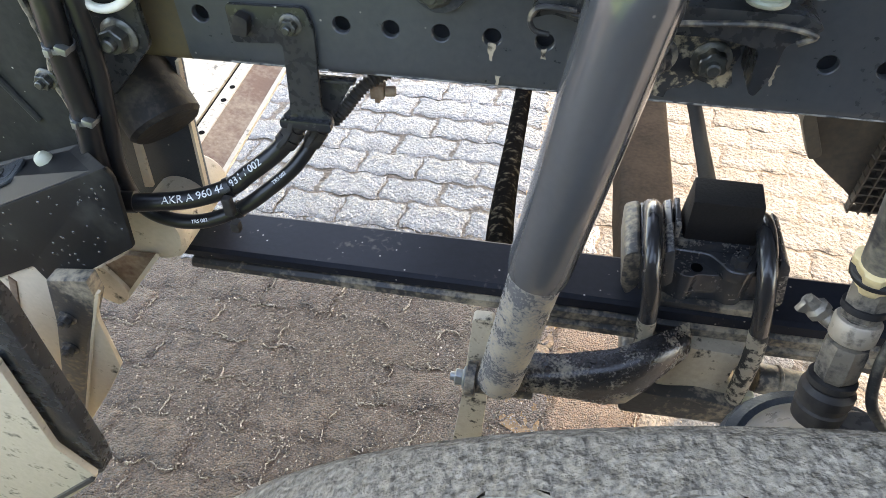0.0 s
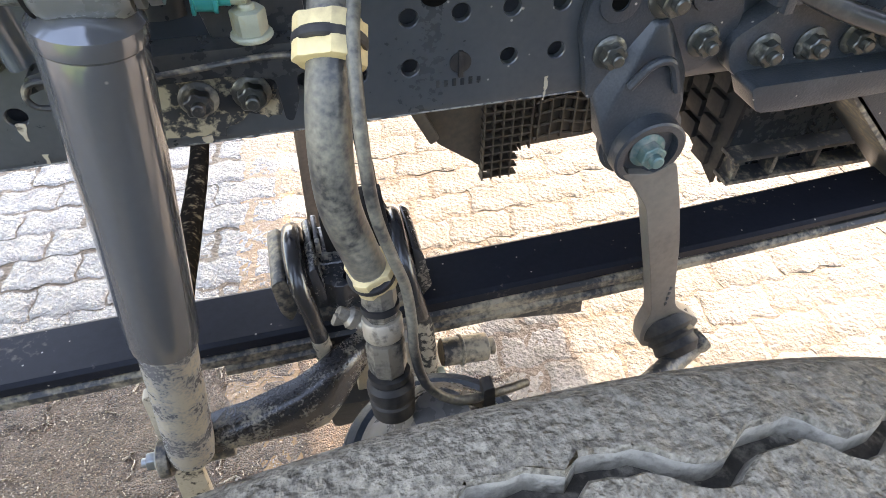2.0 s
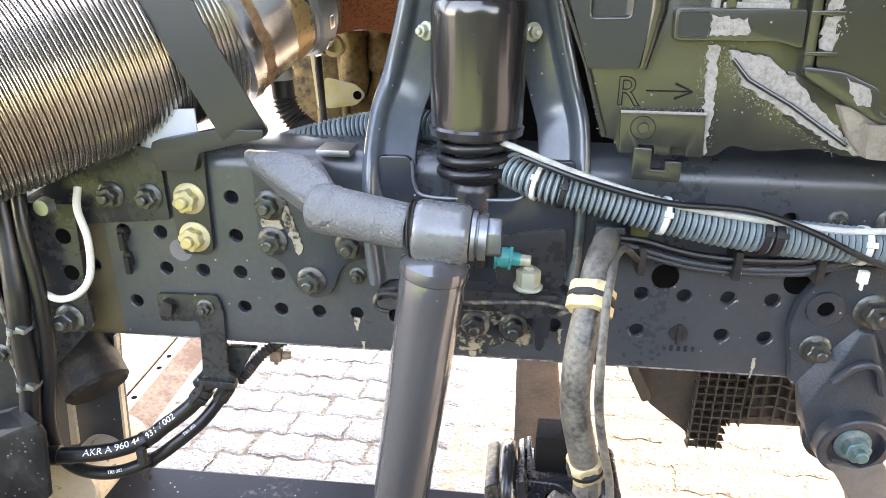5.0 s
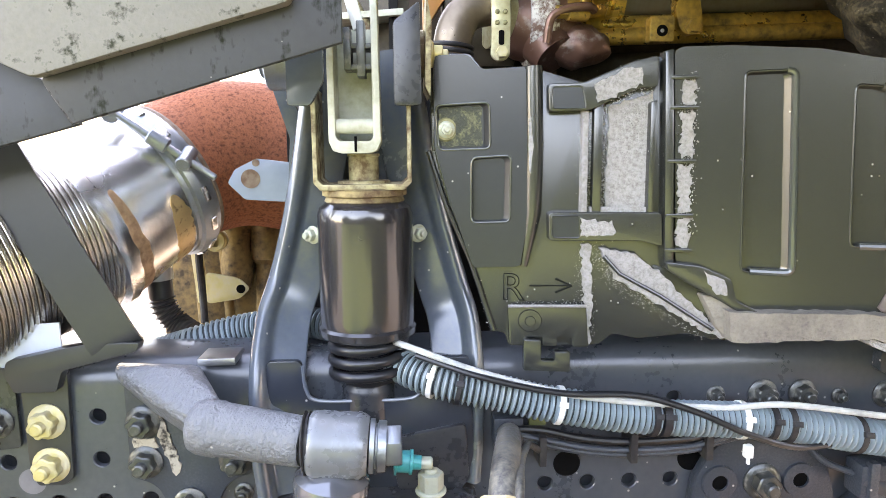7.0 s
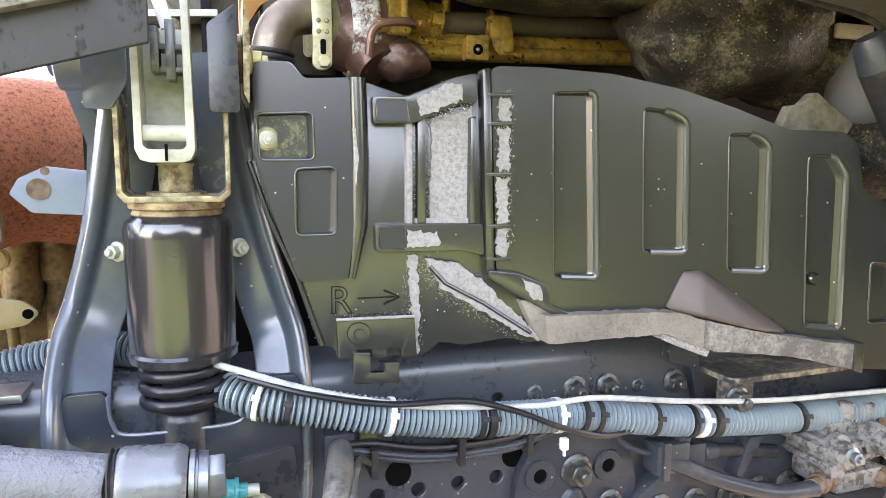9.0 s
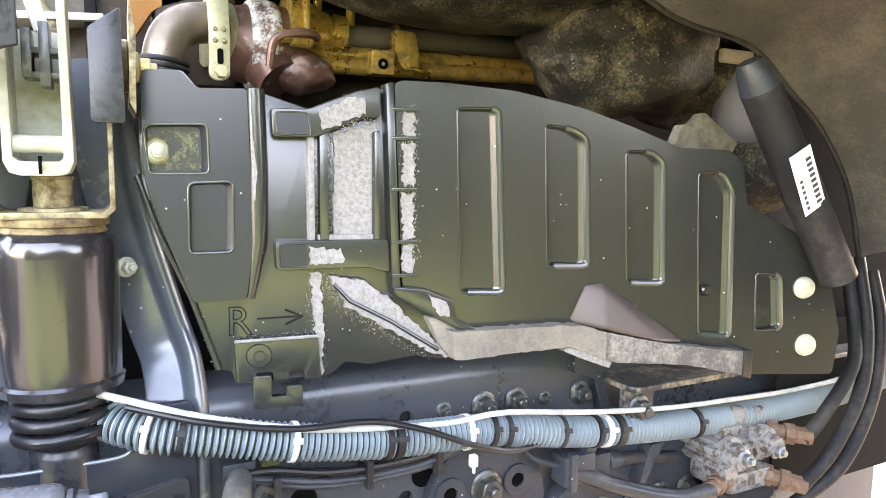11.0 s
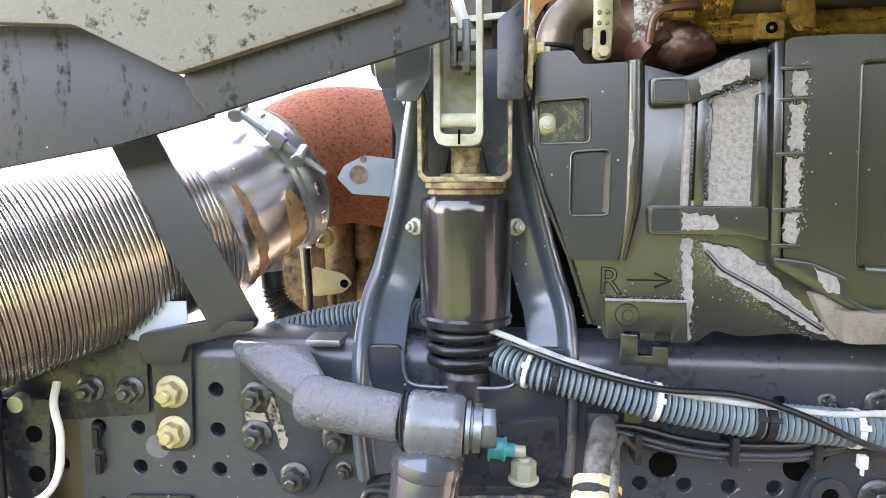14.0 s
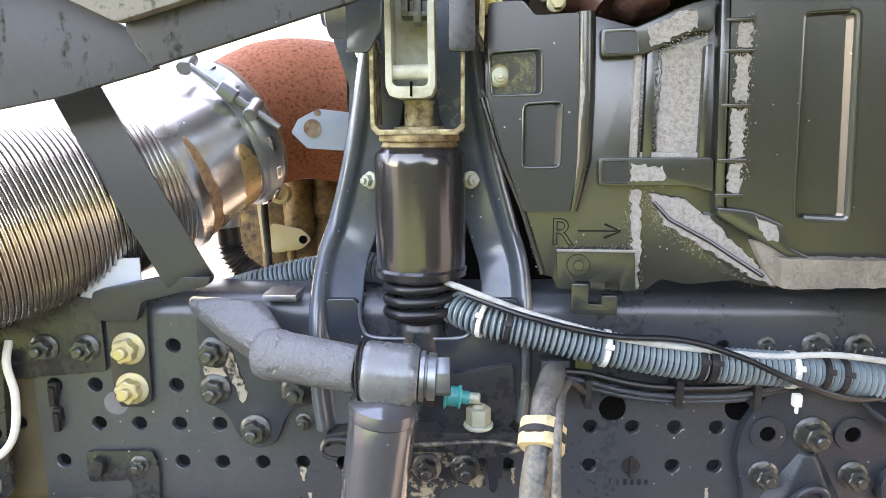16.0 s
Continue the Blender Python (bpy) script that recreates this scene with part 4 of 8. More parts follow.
# ---- cab support: foot, two pillars, rod, can, yoke ----
cs = thing("cab_support", (0.30, 0.03, 1.06), "blue-grey pressed steel cab support with two bowed legs", "cab support")
prof = rounded([(-0.013, -0.024), (0.013, -0.024), (0.016, 0.004), (0.009, 0.018), (-0.009, 0.018), (-0.016, 0.004)], 0.006, 4)
L_path = spline([(0.252, 0.04, 1.55), (0.238, 0.04, 1.46), (0.221, 0.038, 1.37), (0.203, 0.035, 1.30), (0.190, 0.016, 1.255), (0.186, -0.014, 1.205), (0.186, -0.030, 1.15), (0.188, -0.034, 1.11), (0.193, -0.036, 1.066)], 8)
R_path = spline([(0.345, 0.04, 1.55), (0.355, 0.04, 1.476), (0.371, 0.038, 1.389), (0.397, 0.035, 1.291), (0.410, 0.022, 1.245), (0.413, 0.0, 1.19), (0.412, -0.006, 1.12), (0.408, -0.012, 1.066)], 8)
leg_prof = rounded([(-0.015, -0.022), (-0.015, 0.006), (-0.006, 0.016), (0.002, 0.010), (0.007, -0.002), (0.044, -0.007), (0.044, -0.012), (0.004, -0.008), (-0.004, 0.004), (-0.010, -0.004), (-0.011, -0.022)], 0.004, 3)
put("leg", extrude_along(L_path, [(-a, b) for a, b in leg_prof][::-1]), M_pillar, cs)
put("leg", extrude_along(R_path, leg_prof), M_pillar, cs)
put("back_plate", prism(rounded([(0.255, 1.54), (0.345, 1.54), (0.35, 1.30), (0.25, 1.30)], 0.01), 0.062, 0.068, 0.002), M_pillar, cs)
# Same body as the legs; the shade on it is put into the colour.
put("front_plate", prism(rounded([(0.190, 1.215), (0.228, 1.215), (0.231, 1.180), (0.244, 1.168), (0.348, 1.168), (0.360, 1.180), (0.364, 1.215), (0.410, 1.215), (0.414, 1.10), (0.404, 1.062), (0.200, 1.062), (0.188, 1.10)], 0.008), -0.024, -0.014, 0.003), mat("blue-grey paint darkened for shade", (0.022, 0.028, 0.036), 0.22, specks=0.07, spec=0.7, bump=0.03, vary=0.2), cs)
put("panel_bead", join(sweep(spline([(0.229, -0.024, 1.210), (0.232, -0.024, 1.182), (0.245, -0.024, 1.1695), (0.30, -0.024, 1.168), (0.346, -0.024, 1.1695), (0.359, -0.024, 1.182)], 8), 0.0022, 8)), M_pillar, cs)
foot_out = [(0.187, 1.046), (0.19, 1.062), (0.215, 1.068), (0.40, 1.066), (0.418, 1.056), (0.404, 1.046), (0.393, 1.040), (0.391, 1.01), (0.383, 0.992), (0.377, 0.995), (0.374, 1.035), (0.34, 1.042), (0.24, 1.042), (0.205, 1.052)]
put("foot", prism(rounded(foot_out, 0.005), -0.052, -0.002, 0.002), M_plate, cs, "black bent steel foot with chipped white edges")
put("foot_lip", sweep(spline([(0.188, -0.054, 1.05), (0.20, -0.055, 1.059), (0.25, -0.054, 1.050), (0.32, -0.054, 1.054), (0.375, -0.055, 1.058), (0.41, -0.055, 1.052), (0.40, -0.053, 1.043)], 8), 0.0028, 8), M_dusty, cs)
put("foot_hook", sweep(spline([(0.204, -0.056, 1.036), (0.192, -0.058, 1.040), (0.188, -0.058, 1.050), (0.196, -0.058, 1.060), (0.225, -0.056, 1.058)], 6), 0.0026, 8), M_dusty, cs, "chipped pale edge of the foot")
put("foot_plate", prism(ragged([(0.250, 1.03), (0.376, 1.03), (0.372, 0.968), (0.345, 0.978), (0.315, 0.958), (0.290, 0.962), (0.262, 0.958)], 0.003, 0.005, 8), -0.004, -0.001, 0), mat("plate caked in pale dirt", (0.32, 0.275, 0.195), 0.9, dirt=(0.020, 0.022, 0.025), amount=0.52, scale=42, edge=0.07, bump=0.6), cs, "steel plate caked in pale dirt")
for x, z in ((0.303, 1.0), (0.35, 1.0)):
    bolt((x, -0.006, z), cs, M_dusty if x < 0.32 else M_boltdark, 0.013, turn=40)
put("lower_wall", prism(rounded([(0.322, 1.125), (0.404, 1.14), (0.408, 1.075), (0.398, 1.062), (0.33, 1.064), (0.325, 1.09)], 0.006), -0.030, -0.022, 0.002), M_plate, cs)
put("shaft", lathe((0.326, -0.060, 1.115), (0.354, -0.060, 1.112), [(0, 0.010), (0.02, 0.0145), (0.1, 0.0145), (0.12, 0.0115), (0.55, 0.0115), (0.58, 0.013), (0.68, 0.013), (0.70, 0.0075), (1, 0.0075)], 24), M_teal, cs, "bright teal plastic plug")
put("stud", rod((0.352, -0.060, 1.112), (0.366, -0.060, 1.111), 0.0065), M_palenut, cs)
put("pale_nut", join(moved(prism(hexagon(0.0140), 0, 0.019, 0.002, plane="xy"), Matrix.Translation((0.364, -0.062, 1.083))), rod((0.364, -0.062, 1.079), (0.364, -0.062, 1.084), 0.0165), rod((0.364, -0.062, 1.10), (0.364, -0.062, 1.106), 0.0065)), M_palenut, cs, "pale zinc nut")
for x, z, m_ in ((0.240, 1.345, M_palenut), (0.356, 1.345, M_palenut)):
    bolt((x, 0.022, z), cs, m_, 0.0075, (-0.7 if x < 0.3 else 0.5, -0.8, 0), star=False)
# Tab coloured pale blue for the skylight that falls on it.
tab_ = put("side_plate", prism(rounded([(0.130, 1.400), (0.139, 1.416), (0.165, 1.429), (0.206, 1.424), (0.206, 1.376), (0.150, 1.380)], 0.003), 0.095, 0.101, 0.001), mat("steel with skylight painted in", (0.22, 0.27, 0.34), 0.3, vary=0.15), cs, "steel tab with a hole, skylight painted in as pale blue")
put("tab_hole", join(lathe((0.158, 0.0935, 1.405), (0.158, 0.110, 1.405), [(0, 0.0115), (0.1, 0.0105), (0.6, 0.0105), (0.6, 0)], 24), lathe((0.165, 0.0935, 1.424), (0.165, 0.105, 1.424), [(0, 0.0045), (0.5, 0.004), (0.5, 0)], 12)), M_brownrust, tab_)
put("edge_plate", prism(rounded([(0.178, 1.56), (0.192, 1.56), (0.234, 1.452), (0.228, 1.35), (0.205, 1.36), (0.212, 1.452)], 0.004), 0.06, 0.10, 0.002), M_pillar, cs)

# the damper can between the legs
CX = 0.299
can = thing("cab_damper", (CX, 0.0, 1.14), "glossy black damper can with a coil spring below", "damper")
put("can", lathe((CX, 0, 1.235), (CX, 0, 1.385), [(0, 0.030), (0.0, 0.046), (0.03, 0.0525), (0.08, 0.0535), (0.10, 0.0510), (0.12, 0.0512), (0.9, 0.0512), (0.95, 0.049), (0.97, 0.045), (1.0, 0.040)], 48), M_can, can)
put("gold_ring", lathe((CX, 0, 1.383), (CX, 0, 1.398), [(0, 0.041), (0.1, 0.043), (0.4, 0.041), (0.5, 0.045), (0.9, 0.045), (1, 0.042)], 40), mat("rusting gold plating", (0.34, 0.26, 0.12), 0.42, 0.4, dirt=(0.09, 0.05, 0.025), amount=0.5, scale=40, edge=0.2, bump=0.3), can, "rusting gold plated collar")
put("piston_rod", lathe((CX - 0.004, -0.004, 1.085), (CX, 0, 1.24), [(0, 0.029), (0.6, 0.029), (0.62, 0.027), (1, 0.027)], 32), M_plate, can)
coil = []
for i in range(97):
    a = 2 * math.pi * i / 32
    coil.append(Vector((CX + 0.039 * math.cos(a), 0.039 * math.sin(a), 1.188 + 0.044 * i / 96)))
put("coil", sweep(coil, 0.0062, 12), M_hose, can, "black coil")
put("bellows_top", lathe((CX, 0, 1.222), (CX, 0, 1.242), [(0, 0.028), (0.2, 0.029), (0.7, 0.029), (1, 0.034)], 32), M_rubber, can)
put("coil_seat", lathe((CX, 0, 1.184), (CX, 0, 1.198), [(0, 0.028), (0.3, 0.034), (0.6, 0.038), (1, 0.036)], 32), M_rubber, can)
# yoke
yoke = [(0.2495, 1.50), (0.2495, 1.405), (0.256, 1.397), (0.342, 1.397), (0.3495, 1.405), (0.3495, 1.50), (0.345, 1.50), (0.345, 1.408), (0.339, 1.403), (0.259, 1.403), (0.254, 1.408), (0.254, 1.50)]
put("yoke", prism(yoke, -0.036, 0.03, 0.0012), M_goldrust, can, "yellow zinc U-shaped yoke")
put("spacer", lathe((CX, -0.004, 1.402), (CX, -0.004, 1.434), [(0, 0.028), (0.12, 0.028), (0.14, 0.016), (0.9, 0.016), (0.92, 0.0175), (1, 0.017)], 28), M_goldrust, can)
fork_out = rounded([(0.2690, 1.58), (0.2685, 1.446), (0.2725, 1.437), (0.2805, 1.4345), (0.3085, 1.4345), (0.3155, 1.437), (0.3195, 1.446), (0.3180, 1.60), (0.3115, 1.60), (0.3120, 1.450), (0.3085, 1.4465), (0.2795, 1.4465), (0.2755, 1.450), (0.2752, 1.58)], 0.0015)
put("fork", join(prism(fork_out, -0.055, -0.005, 0.0012), box(0.273, 0.315, -0.008, -0.004, 1.44, 1.56, 0.001)), M_whitebr, can, "white painted fork bracket")
put("fork_slot", box(0.2935, 0.2960, -0.0562, -0.050, 1.436, 1.451, 0.0004), M_hole, can)
put("cross_pin", rod((0.270, -0.045, 1.461), (0.318, -0.045, 1.461), 0.0075), M_whitebr, can)
put("latch", join(box(0.285, 0.292, -0.05, -0.02, 1.515, 1.555, 0.001), box(0.292, 0.312, -0.05, -0.02, 1.515, 1.520, 0.001), box(0.292, 0.312, -0.05, -0.02, 1.535, 1.540, 0.001), box(0.298, 0.306, -0.056, -0.03, 1.508, 1.56, 0.001)), M_boltdark, can, "grey plastic latch")
put("latch_arm", sweep([Vector((0.285, -0.04, 1.61)), Vector((0.300, -0.04, 1.555))], 0.006, 10), M_white, can)
for s, x in ((-1, 0.247), (1, 0.351)):
    pl = rounded([(x - 0.018, 1.56), (x + (0.018 if s < 0 else 0.008), 1.58), (x + (0.018 if s < 0 else 0.009), 1.505), (x + (0.004 if s < 0 else 0.009), 1.481), (x - 0.018, 1.481)], 0.004)
    put("cheek", prism(pl, -0.05, -0.04, 0.0015), M_pillar if s < 0 else M_plate, can)
put("pivot", join(rod((0.205, -0.01, 1.535), (0.232, -0.01, 1.535), 0.036), rod((0.198, -0.01, 1.535), (0.206, -0.01, 1.535), 0.024)), M_zinc, can)
put("pivot", join(rod((0.350, -0.01, 1.535), (0.365, -0.01, 1.535), 0.024), prism(rounded([(0.364, 1.50), (0.369, 1.49), (0.371, 1.56), (0.366, 1.59)], 0.001), -0.045, 0.03, 0.001)), M_goldrust, can, "thin yellow zinc side plate")
bolt((0.371, -0.01, 1.535), can, M_gold, 0.010, (1, 0, 0), star=False)
# crossmember that closes the gap behind the fork
cm = thing("crossmember", (0.3, 0.22, 1.52), "dusty brown-grey steel crossmember behind the cab damper", "crossmember")
M_cross = mat("dusty brown steel", (0.050, 0.042, 0.032), 0.6, dirt=(0.16, 0.135, 0.10), amount=0.42, scale=14, edge=0.3, bump=0.4, vary=0.4)
put("web", box(0.240, 0.352, 0.20, 0.21, 1.50, 1.78, 0.003), M_cross, cm)
put("ledge", prism(rounded([(0.240, 1.598), (0.345, 1.606), (0.345, 1.614), (0.240, 1.606)], 0.002), 0.15, 0.20, 0.002), M_whitebr, cm, "pale dusty ledge")
put("brace", sweep([Vector((0.272, 0.16, 1.64)), Vector((0.302, 0.16, 1.585)), Vector((0.306, 0.165, 1.53))], 0.0075, 12), M_goldrust, cm, "pale rusting brace")
put("upright", box(0.326, 0.338, 0.16, 0.20, 1.50, 1.70, 0.002), M_black, cm)

# ---- conduit, cables, pipes along the rail ----
COND = spline([(-0.02, 0.13, 1.17), (0.061, 0.10, 1.198), (0.107, 0.10, 1.211), (0.145, 0.10, 1.219), (0.20, 0.088, 1.227), (0.26, 0.06, 1.228), (0.32, 0.0, 1.208), (0.37, -0.035, 1.194), (0.44, -0.045, 1.180), (0.503, -0.048, 1.1655), (0.604, -0.048, 1.149), (0.733, -0.048, 1.139), (0.869, -0.052, 1.116), (0.993, -0.056, 1.103), (1.10, -0.060, 1.098), (1.22, -0.066, 1.098), (1.36, -0.074, 1.106), (1.50, -0.078, 1.125), (1.62, -0.078, 1.15)], 10)
cd = thing("conduit", (0.5, -0.048, 1.145), "thick blue-grey corrugated conduit strapped with white and black ties", "conduit")
corrugated(COND, 0.0198, 0.0042, 0.0066, cd, "sleeve", M_conduit, M_cond_shade, 22)
ce = even(COND, 0.004)


def nearest(path, x):
    return min(range(4, len(path) - 4), key=lambda i: abs(path[i].x - x))


for x, m_, w in ((0.372, M_white, 0.005), (0.398, M_rubber, 0.005), (0.503, M_white, 0.0055), (0.604, M_rubber, 0.006), (0.616, M_rubber, 0.008), (0.706, M_white, 0.006), (0.735, M_rubber, 0.006), (0.755, M_rubber, 0.006), (0.835, M_rubber, 0.006), (0.89, M_rubber, 0.006), (0.905, M_white, 0.007), (0.925, M_rubber, 0.009), (1.06, M_rubber, 0.007)):
    tie(ce, nearest(ce, x), 0.0198, cd, m_, w)
put("tie_end", join(box(0.700, 0.709, -0.072, -0.064, 1.108, 1.122, 0.0015), box(0.7035, 0.7065, -0.07, -0.066, 1.10, 1.112, 0.001)), M_white, cd)
M_cable = mat("dull white plastic tube", (0.52, 0.53, 0.50), 0.5, vary=0.1, dirt=(0.16, 0.17, 0.16), amount=0.35, scale=16, edge=0.3)
wc = thing("white_cable", (0.6, -0.06, 1.18), "thin white plastic tube lying along the conduit", "cable")
put("cable", sweep(spline([(0.31, -0.01, 1.236), (0.345, -0.045, 1.233), (0.40, -0.06, 1.215), (0.447, -0.062, 1.200), (0.52, -0.060, 1.180), (0.60, -0.058, 1.168), (0.68, -0.057, 1.160), (0.75, -0.062, 1.163), (0.87, -0.068, 1.147), (0.993, -0.072, 1.135), (1.10, -0.074, 1.130), (1.25, -0.080, 1.128), (1.40, -0.084, 1.137), (1.58, -0.088, 1.17)], 10), 0.0035, 10), M_cable, wc)
bc = thing("black_cable", (0.6, -0.08, 1.16), "thin black cable crossing over the conduit", "cable")
put("cable", sweep(spline([(0.35, -0.05, 1.226), (0.42, -0.066, 1.205), (0.50, -0.066, 1.186), (0.58, -0.07, 1.182), (0.64, -0.076, 1.165), (0.70, -0.078, 1.138), (0.76, -0.07, 1.118), (0.83, -0.05, 1.116), (0.838, -0.04, 1.128)], 10), 0.0034, 10), M_hose, bc)
for k, (dy, dz, r) in enumerate(((-0.012, 0.006, 0.0042), (-0.013, -0.004, 0.0038), (-0.007, -0.012, 0.0036))):
    pc = thing("brake_line", (0.56, -0.02, 1.105), "thin dark grey brake line clipped on the frame", "pipe", "brake lines")
    put("line", sweep(spline([(0.455, dy - 0.012, 1.127 + dz * 0.5), (0.49, dy - 0.012, 1.121 + dz), (0.54, dy - 0.012, 1.109 + dz), (0.593, dy - 0.012, 1.104 + dz), (0.66, dy - 0.012, 1.106 + dz), (0.69, dy - 0.012, 1.113 + dz), (0.72, dy - 0.01, 1.12 + dz)], 8), r, 10), M_hose if k == 0 else M_castdark, pc)
    if k == 0:
        for x in (0.49, 0.593, 0.68):
            put("clip", join(box(x - 0.004, x + 0.004, -0.034, 0.0, 1.088, 1.122, 0.001)), M_rubber, pc)
put_tag = thing("mount_tag", (0.488, -0.004, 1.135), "small olive plastic tag on the frame", "clip")
put("tag", box(0.478, 0.498, -0.01, -0.001, 1.126, 1.148, 0.002), mat("olive plastic", (0.17, 0.18, 0.07), 0.5), put_tag)

# ---- brake hose that drops from the rail to the brake chamber ----
HOSE = spline([(0.452, -0.012, 1.118), (0.449, -0.05, 1.136), (0.439, -0.11, 1.160), (0.427, -0.175, 1.178), (0.416, -0.228, 1.180), (0.409, -0.260, 1.163), (0.402, -0.279, 1.130), (0.401, -0.287, 1.090), (0.408, -0.284, 1.052), (0.418, -0.276, 1.010)], 10)
bhz = thing("brake_hose", (0.42, -0.2, 1.08), "thick grey dusty rubber brake hose with yellow plastic clips", "hose")
he = even(HOSE, 0.005)
put("hose", sweep(he, 0.0118, 22), M_hosegrey, bhz)
put("elbow", join(box(0.436, 0.470, -0.024, -0.001, 1.106, 1.142, 0.004), rod((0.452, -0.03, 1.118), (0.452, -0.012, 1.118), 0.016)), M_castdark, bhz)


def clip_ring(index, parent, big=0.0168, half=0.0052, turn=0.0):
    """A notched yellow clip round the hose, in two rings with a dark tie sunk between them."""
    t, u, w = frames(he)[index]
    p = he[index]
    made = []
    for d in (-half * 1.15, half * 1.15):
        pts = []
        for i in range(32):
            a = 2 * math.pi * i / 32
            q = big + (0.0018 if (i // 4) % 2 else -0.0006)
            pts.append((q * math.cos(a), q * math.sin(a)))
        m = Matrix.Translation(p + t * d) @ t.to_track_quat("Z", "Y").to_matrix().to_4x4() @ pose(0, 0, 0, 0, 0, turn)
        made.append(moved(prism(pts, -half, half, 0.0012, 2, plane="xy"), m))
    clip = put("hose_clip", join(*made), M_yellow, parent, "yellowed plastic hose clip")
    put("clip_tie", lathe(p - t * 0.0030, p + t * 0.0030, [(0, 0.011), (0, big + 0.0012), (0.2, big + 0.0022), (0.8, big + 0.0022), (1, big + 0.0012), (1, 0.011)], 28), M_rubber, clip, "black cable tie round the clip")


clip_ring(min(range(len(he)), key=lambda i: (he[i] - Vector((0.410, -0.256, 1.166))).length), bhz)
clip_ring(len(he) - 3, bhz, 0.0138, 0.0042, 10)
M_fit = mat("dusty steel fitting", (0.19, 0.168, 0.135), 0.36, 0.25, dirt=(0.035, 0.032, 0.029), amount=0.42, scale=46, edge=0.12, bump=0.3)
FA, FB = Vector((0.4185, -0.275, 1.010)), Vector((0.419, -0.302, 0.902))
fit_ = put("fitting", lathe(FA, FB, [(0, 0.009), (0.03, 0.0118), (0.24, 0.0118), (0.25, 0.0105), (0.42, 0.0105), (0.43, 0.0128), (0.46, 0.0136), (0.64, 0.0136), (0.67, 0.0125), (0.68, 0.0105), (0.80, 0.0105), (0.82, 0.0135), (1, 0.0135)], 8), M_fit, bhz, "dusty steel hose fitting")
put("knurled_ring", join(lathe(FA.lerp(FB, 0.26), FA.lerp(FB, 0.40), [(0, 0.0105), (0, 0.0128), (0.1, 0.0138), (0.9, 0.0138), (1, 0.0128), (1, 0.0105)], 30)), mat("dusty knurled steel", (0.33, 0.285, 0.225), 0.45, 0.1, dirt=(0.06, 0.05, 0.04), amount=0.3, scale=60, edge=0.15), fit_, "pale knurled ring")
for a, b, r in ((0.16, 0.20, 0.0130), (0.69, 0.73, 0.0150), (0.75, 0.79, 0.0142)):
    put("seal", lathe(FA.lerp(FB, a), FA.lerp(FB, b), [(0, 0.009), (0, r), (1, r), (1, 0.009)], 24), M_rubber, fit_, "black rubber seal")
put("drain_tap", join(rod((0.414, -0.282, 0.968), (0.400, -0.270, 0.972), 0.0055), lathe((0.404, -0.272, 0.970), (0.391, -0.270, 0.980), [(0, 0.0055), (0.15, 0.0080), (0.45, 0.0080), (0.6, 0.0055), (1.0, 0.0045), (1.0, 0)], 8), box(-0.010, 0.004, -0.0022, 0.0022, -0.0045, 0.0045, 0.0015, Matrix.Translation((0.3955, -0.2705, 0.973)) @ pose(0, 0, 0, 0, 25, 20))), M_fit, bhz, "dusty grey drain tap with a small lever")
put("collar", lathe((0.4188, -0.2955, 0.930), (0.419, -0.302, 0.900), [(0, 0.0140), (0.12, 0.0170), (0.35, 0.0170), (0.40, 0.0145), (0.55, 0.0150), (0.6, 0.0165), (1, 0.0155)], 28), M_rubber, bhz, "black rubber collar, scuffed pale")
wire = thing("wear_sensor_wire", (0.45, -0.29, 1.0), "thin black sensor wire beside the brake hose", "cable")
WIRE = spline([(0.49, -0.02, 1.10), (0.468, -0.07, 1.132), (0.450, -0.14, 1.163), (0.434, -0.20, 1.178), (0.424, -0.252, 1.184), (0.4185, -0.276, 1.168), (0.4165, -0.294, 1.130), (0.4185, -0.300, 1.090), (0.4265, -0.296, 1.05), (0.4345, -0.289, 1.015), (0.437, -0.292, 0.985), (0.437, -0.298, 0.955), (0.444, -0.306, 0.925), (0.466, -0.308, 0.902), (0.50, -0.30, 0.888), (0.53, -0.285, 0.868)], 8)
put("wire", sweep(WIRE, 0.0036, 12), M_hosegrey, wire)
put("guide", prism(rounded([(0.485, 0.906), (0.494, 0.908), (0.497, 0.872), (0.488, 0.87)], 0.003), -0.308, -0.296, 0.002), M_rubber, wire)

# ---- brake chamber behind the tyre ----
M_dome = mat("dusty grey dome paint", (0.10, 0.10, 0.10), 0.26, dirt=(0.24, 0.21, 0.17), amount=0.22, scale=14, edge=0.4, bump=0.1, vary=0.3)
ch = thing("brake_chamber", (0.435, -0.30, 0.84), "round dark grey brake chamber dome behind the tyre", "brake chamber")
put("dome", lathe((0.452, -0.312, 0.68), (0.452, -0.312, 0.897), [(0, 0.05), (0.2, 0.070), (0.62, 0.072), (0.66, 0.070), (0.72, 0.066), (0.80, 0.056), (0.90, 0.038), (1.0, 0.021)], 48), M_dome, ch)
put("band", join(ring((0.452, -0.312, 0.826), (0, 0, 1), 0.0715, 0.0105, 48), ring((0.452, -0.312, 0.802), (0, 0, 1), 0.0715, 0.006, 48)), M_castdark, ch, "thick black clamp band")

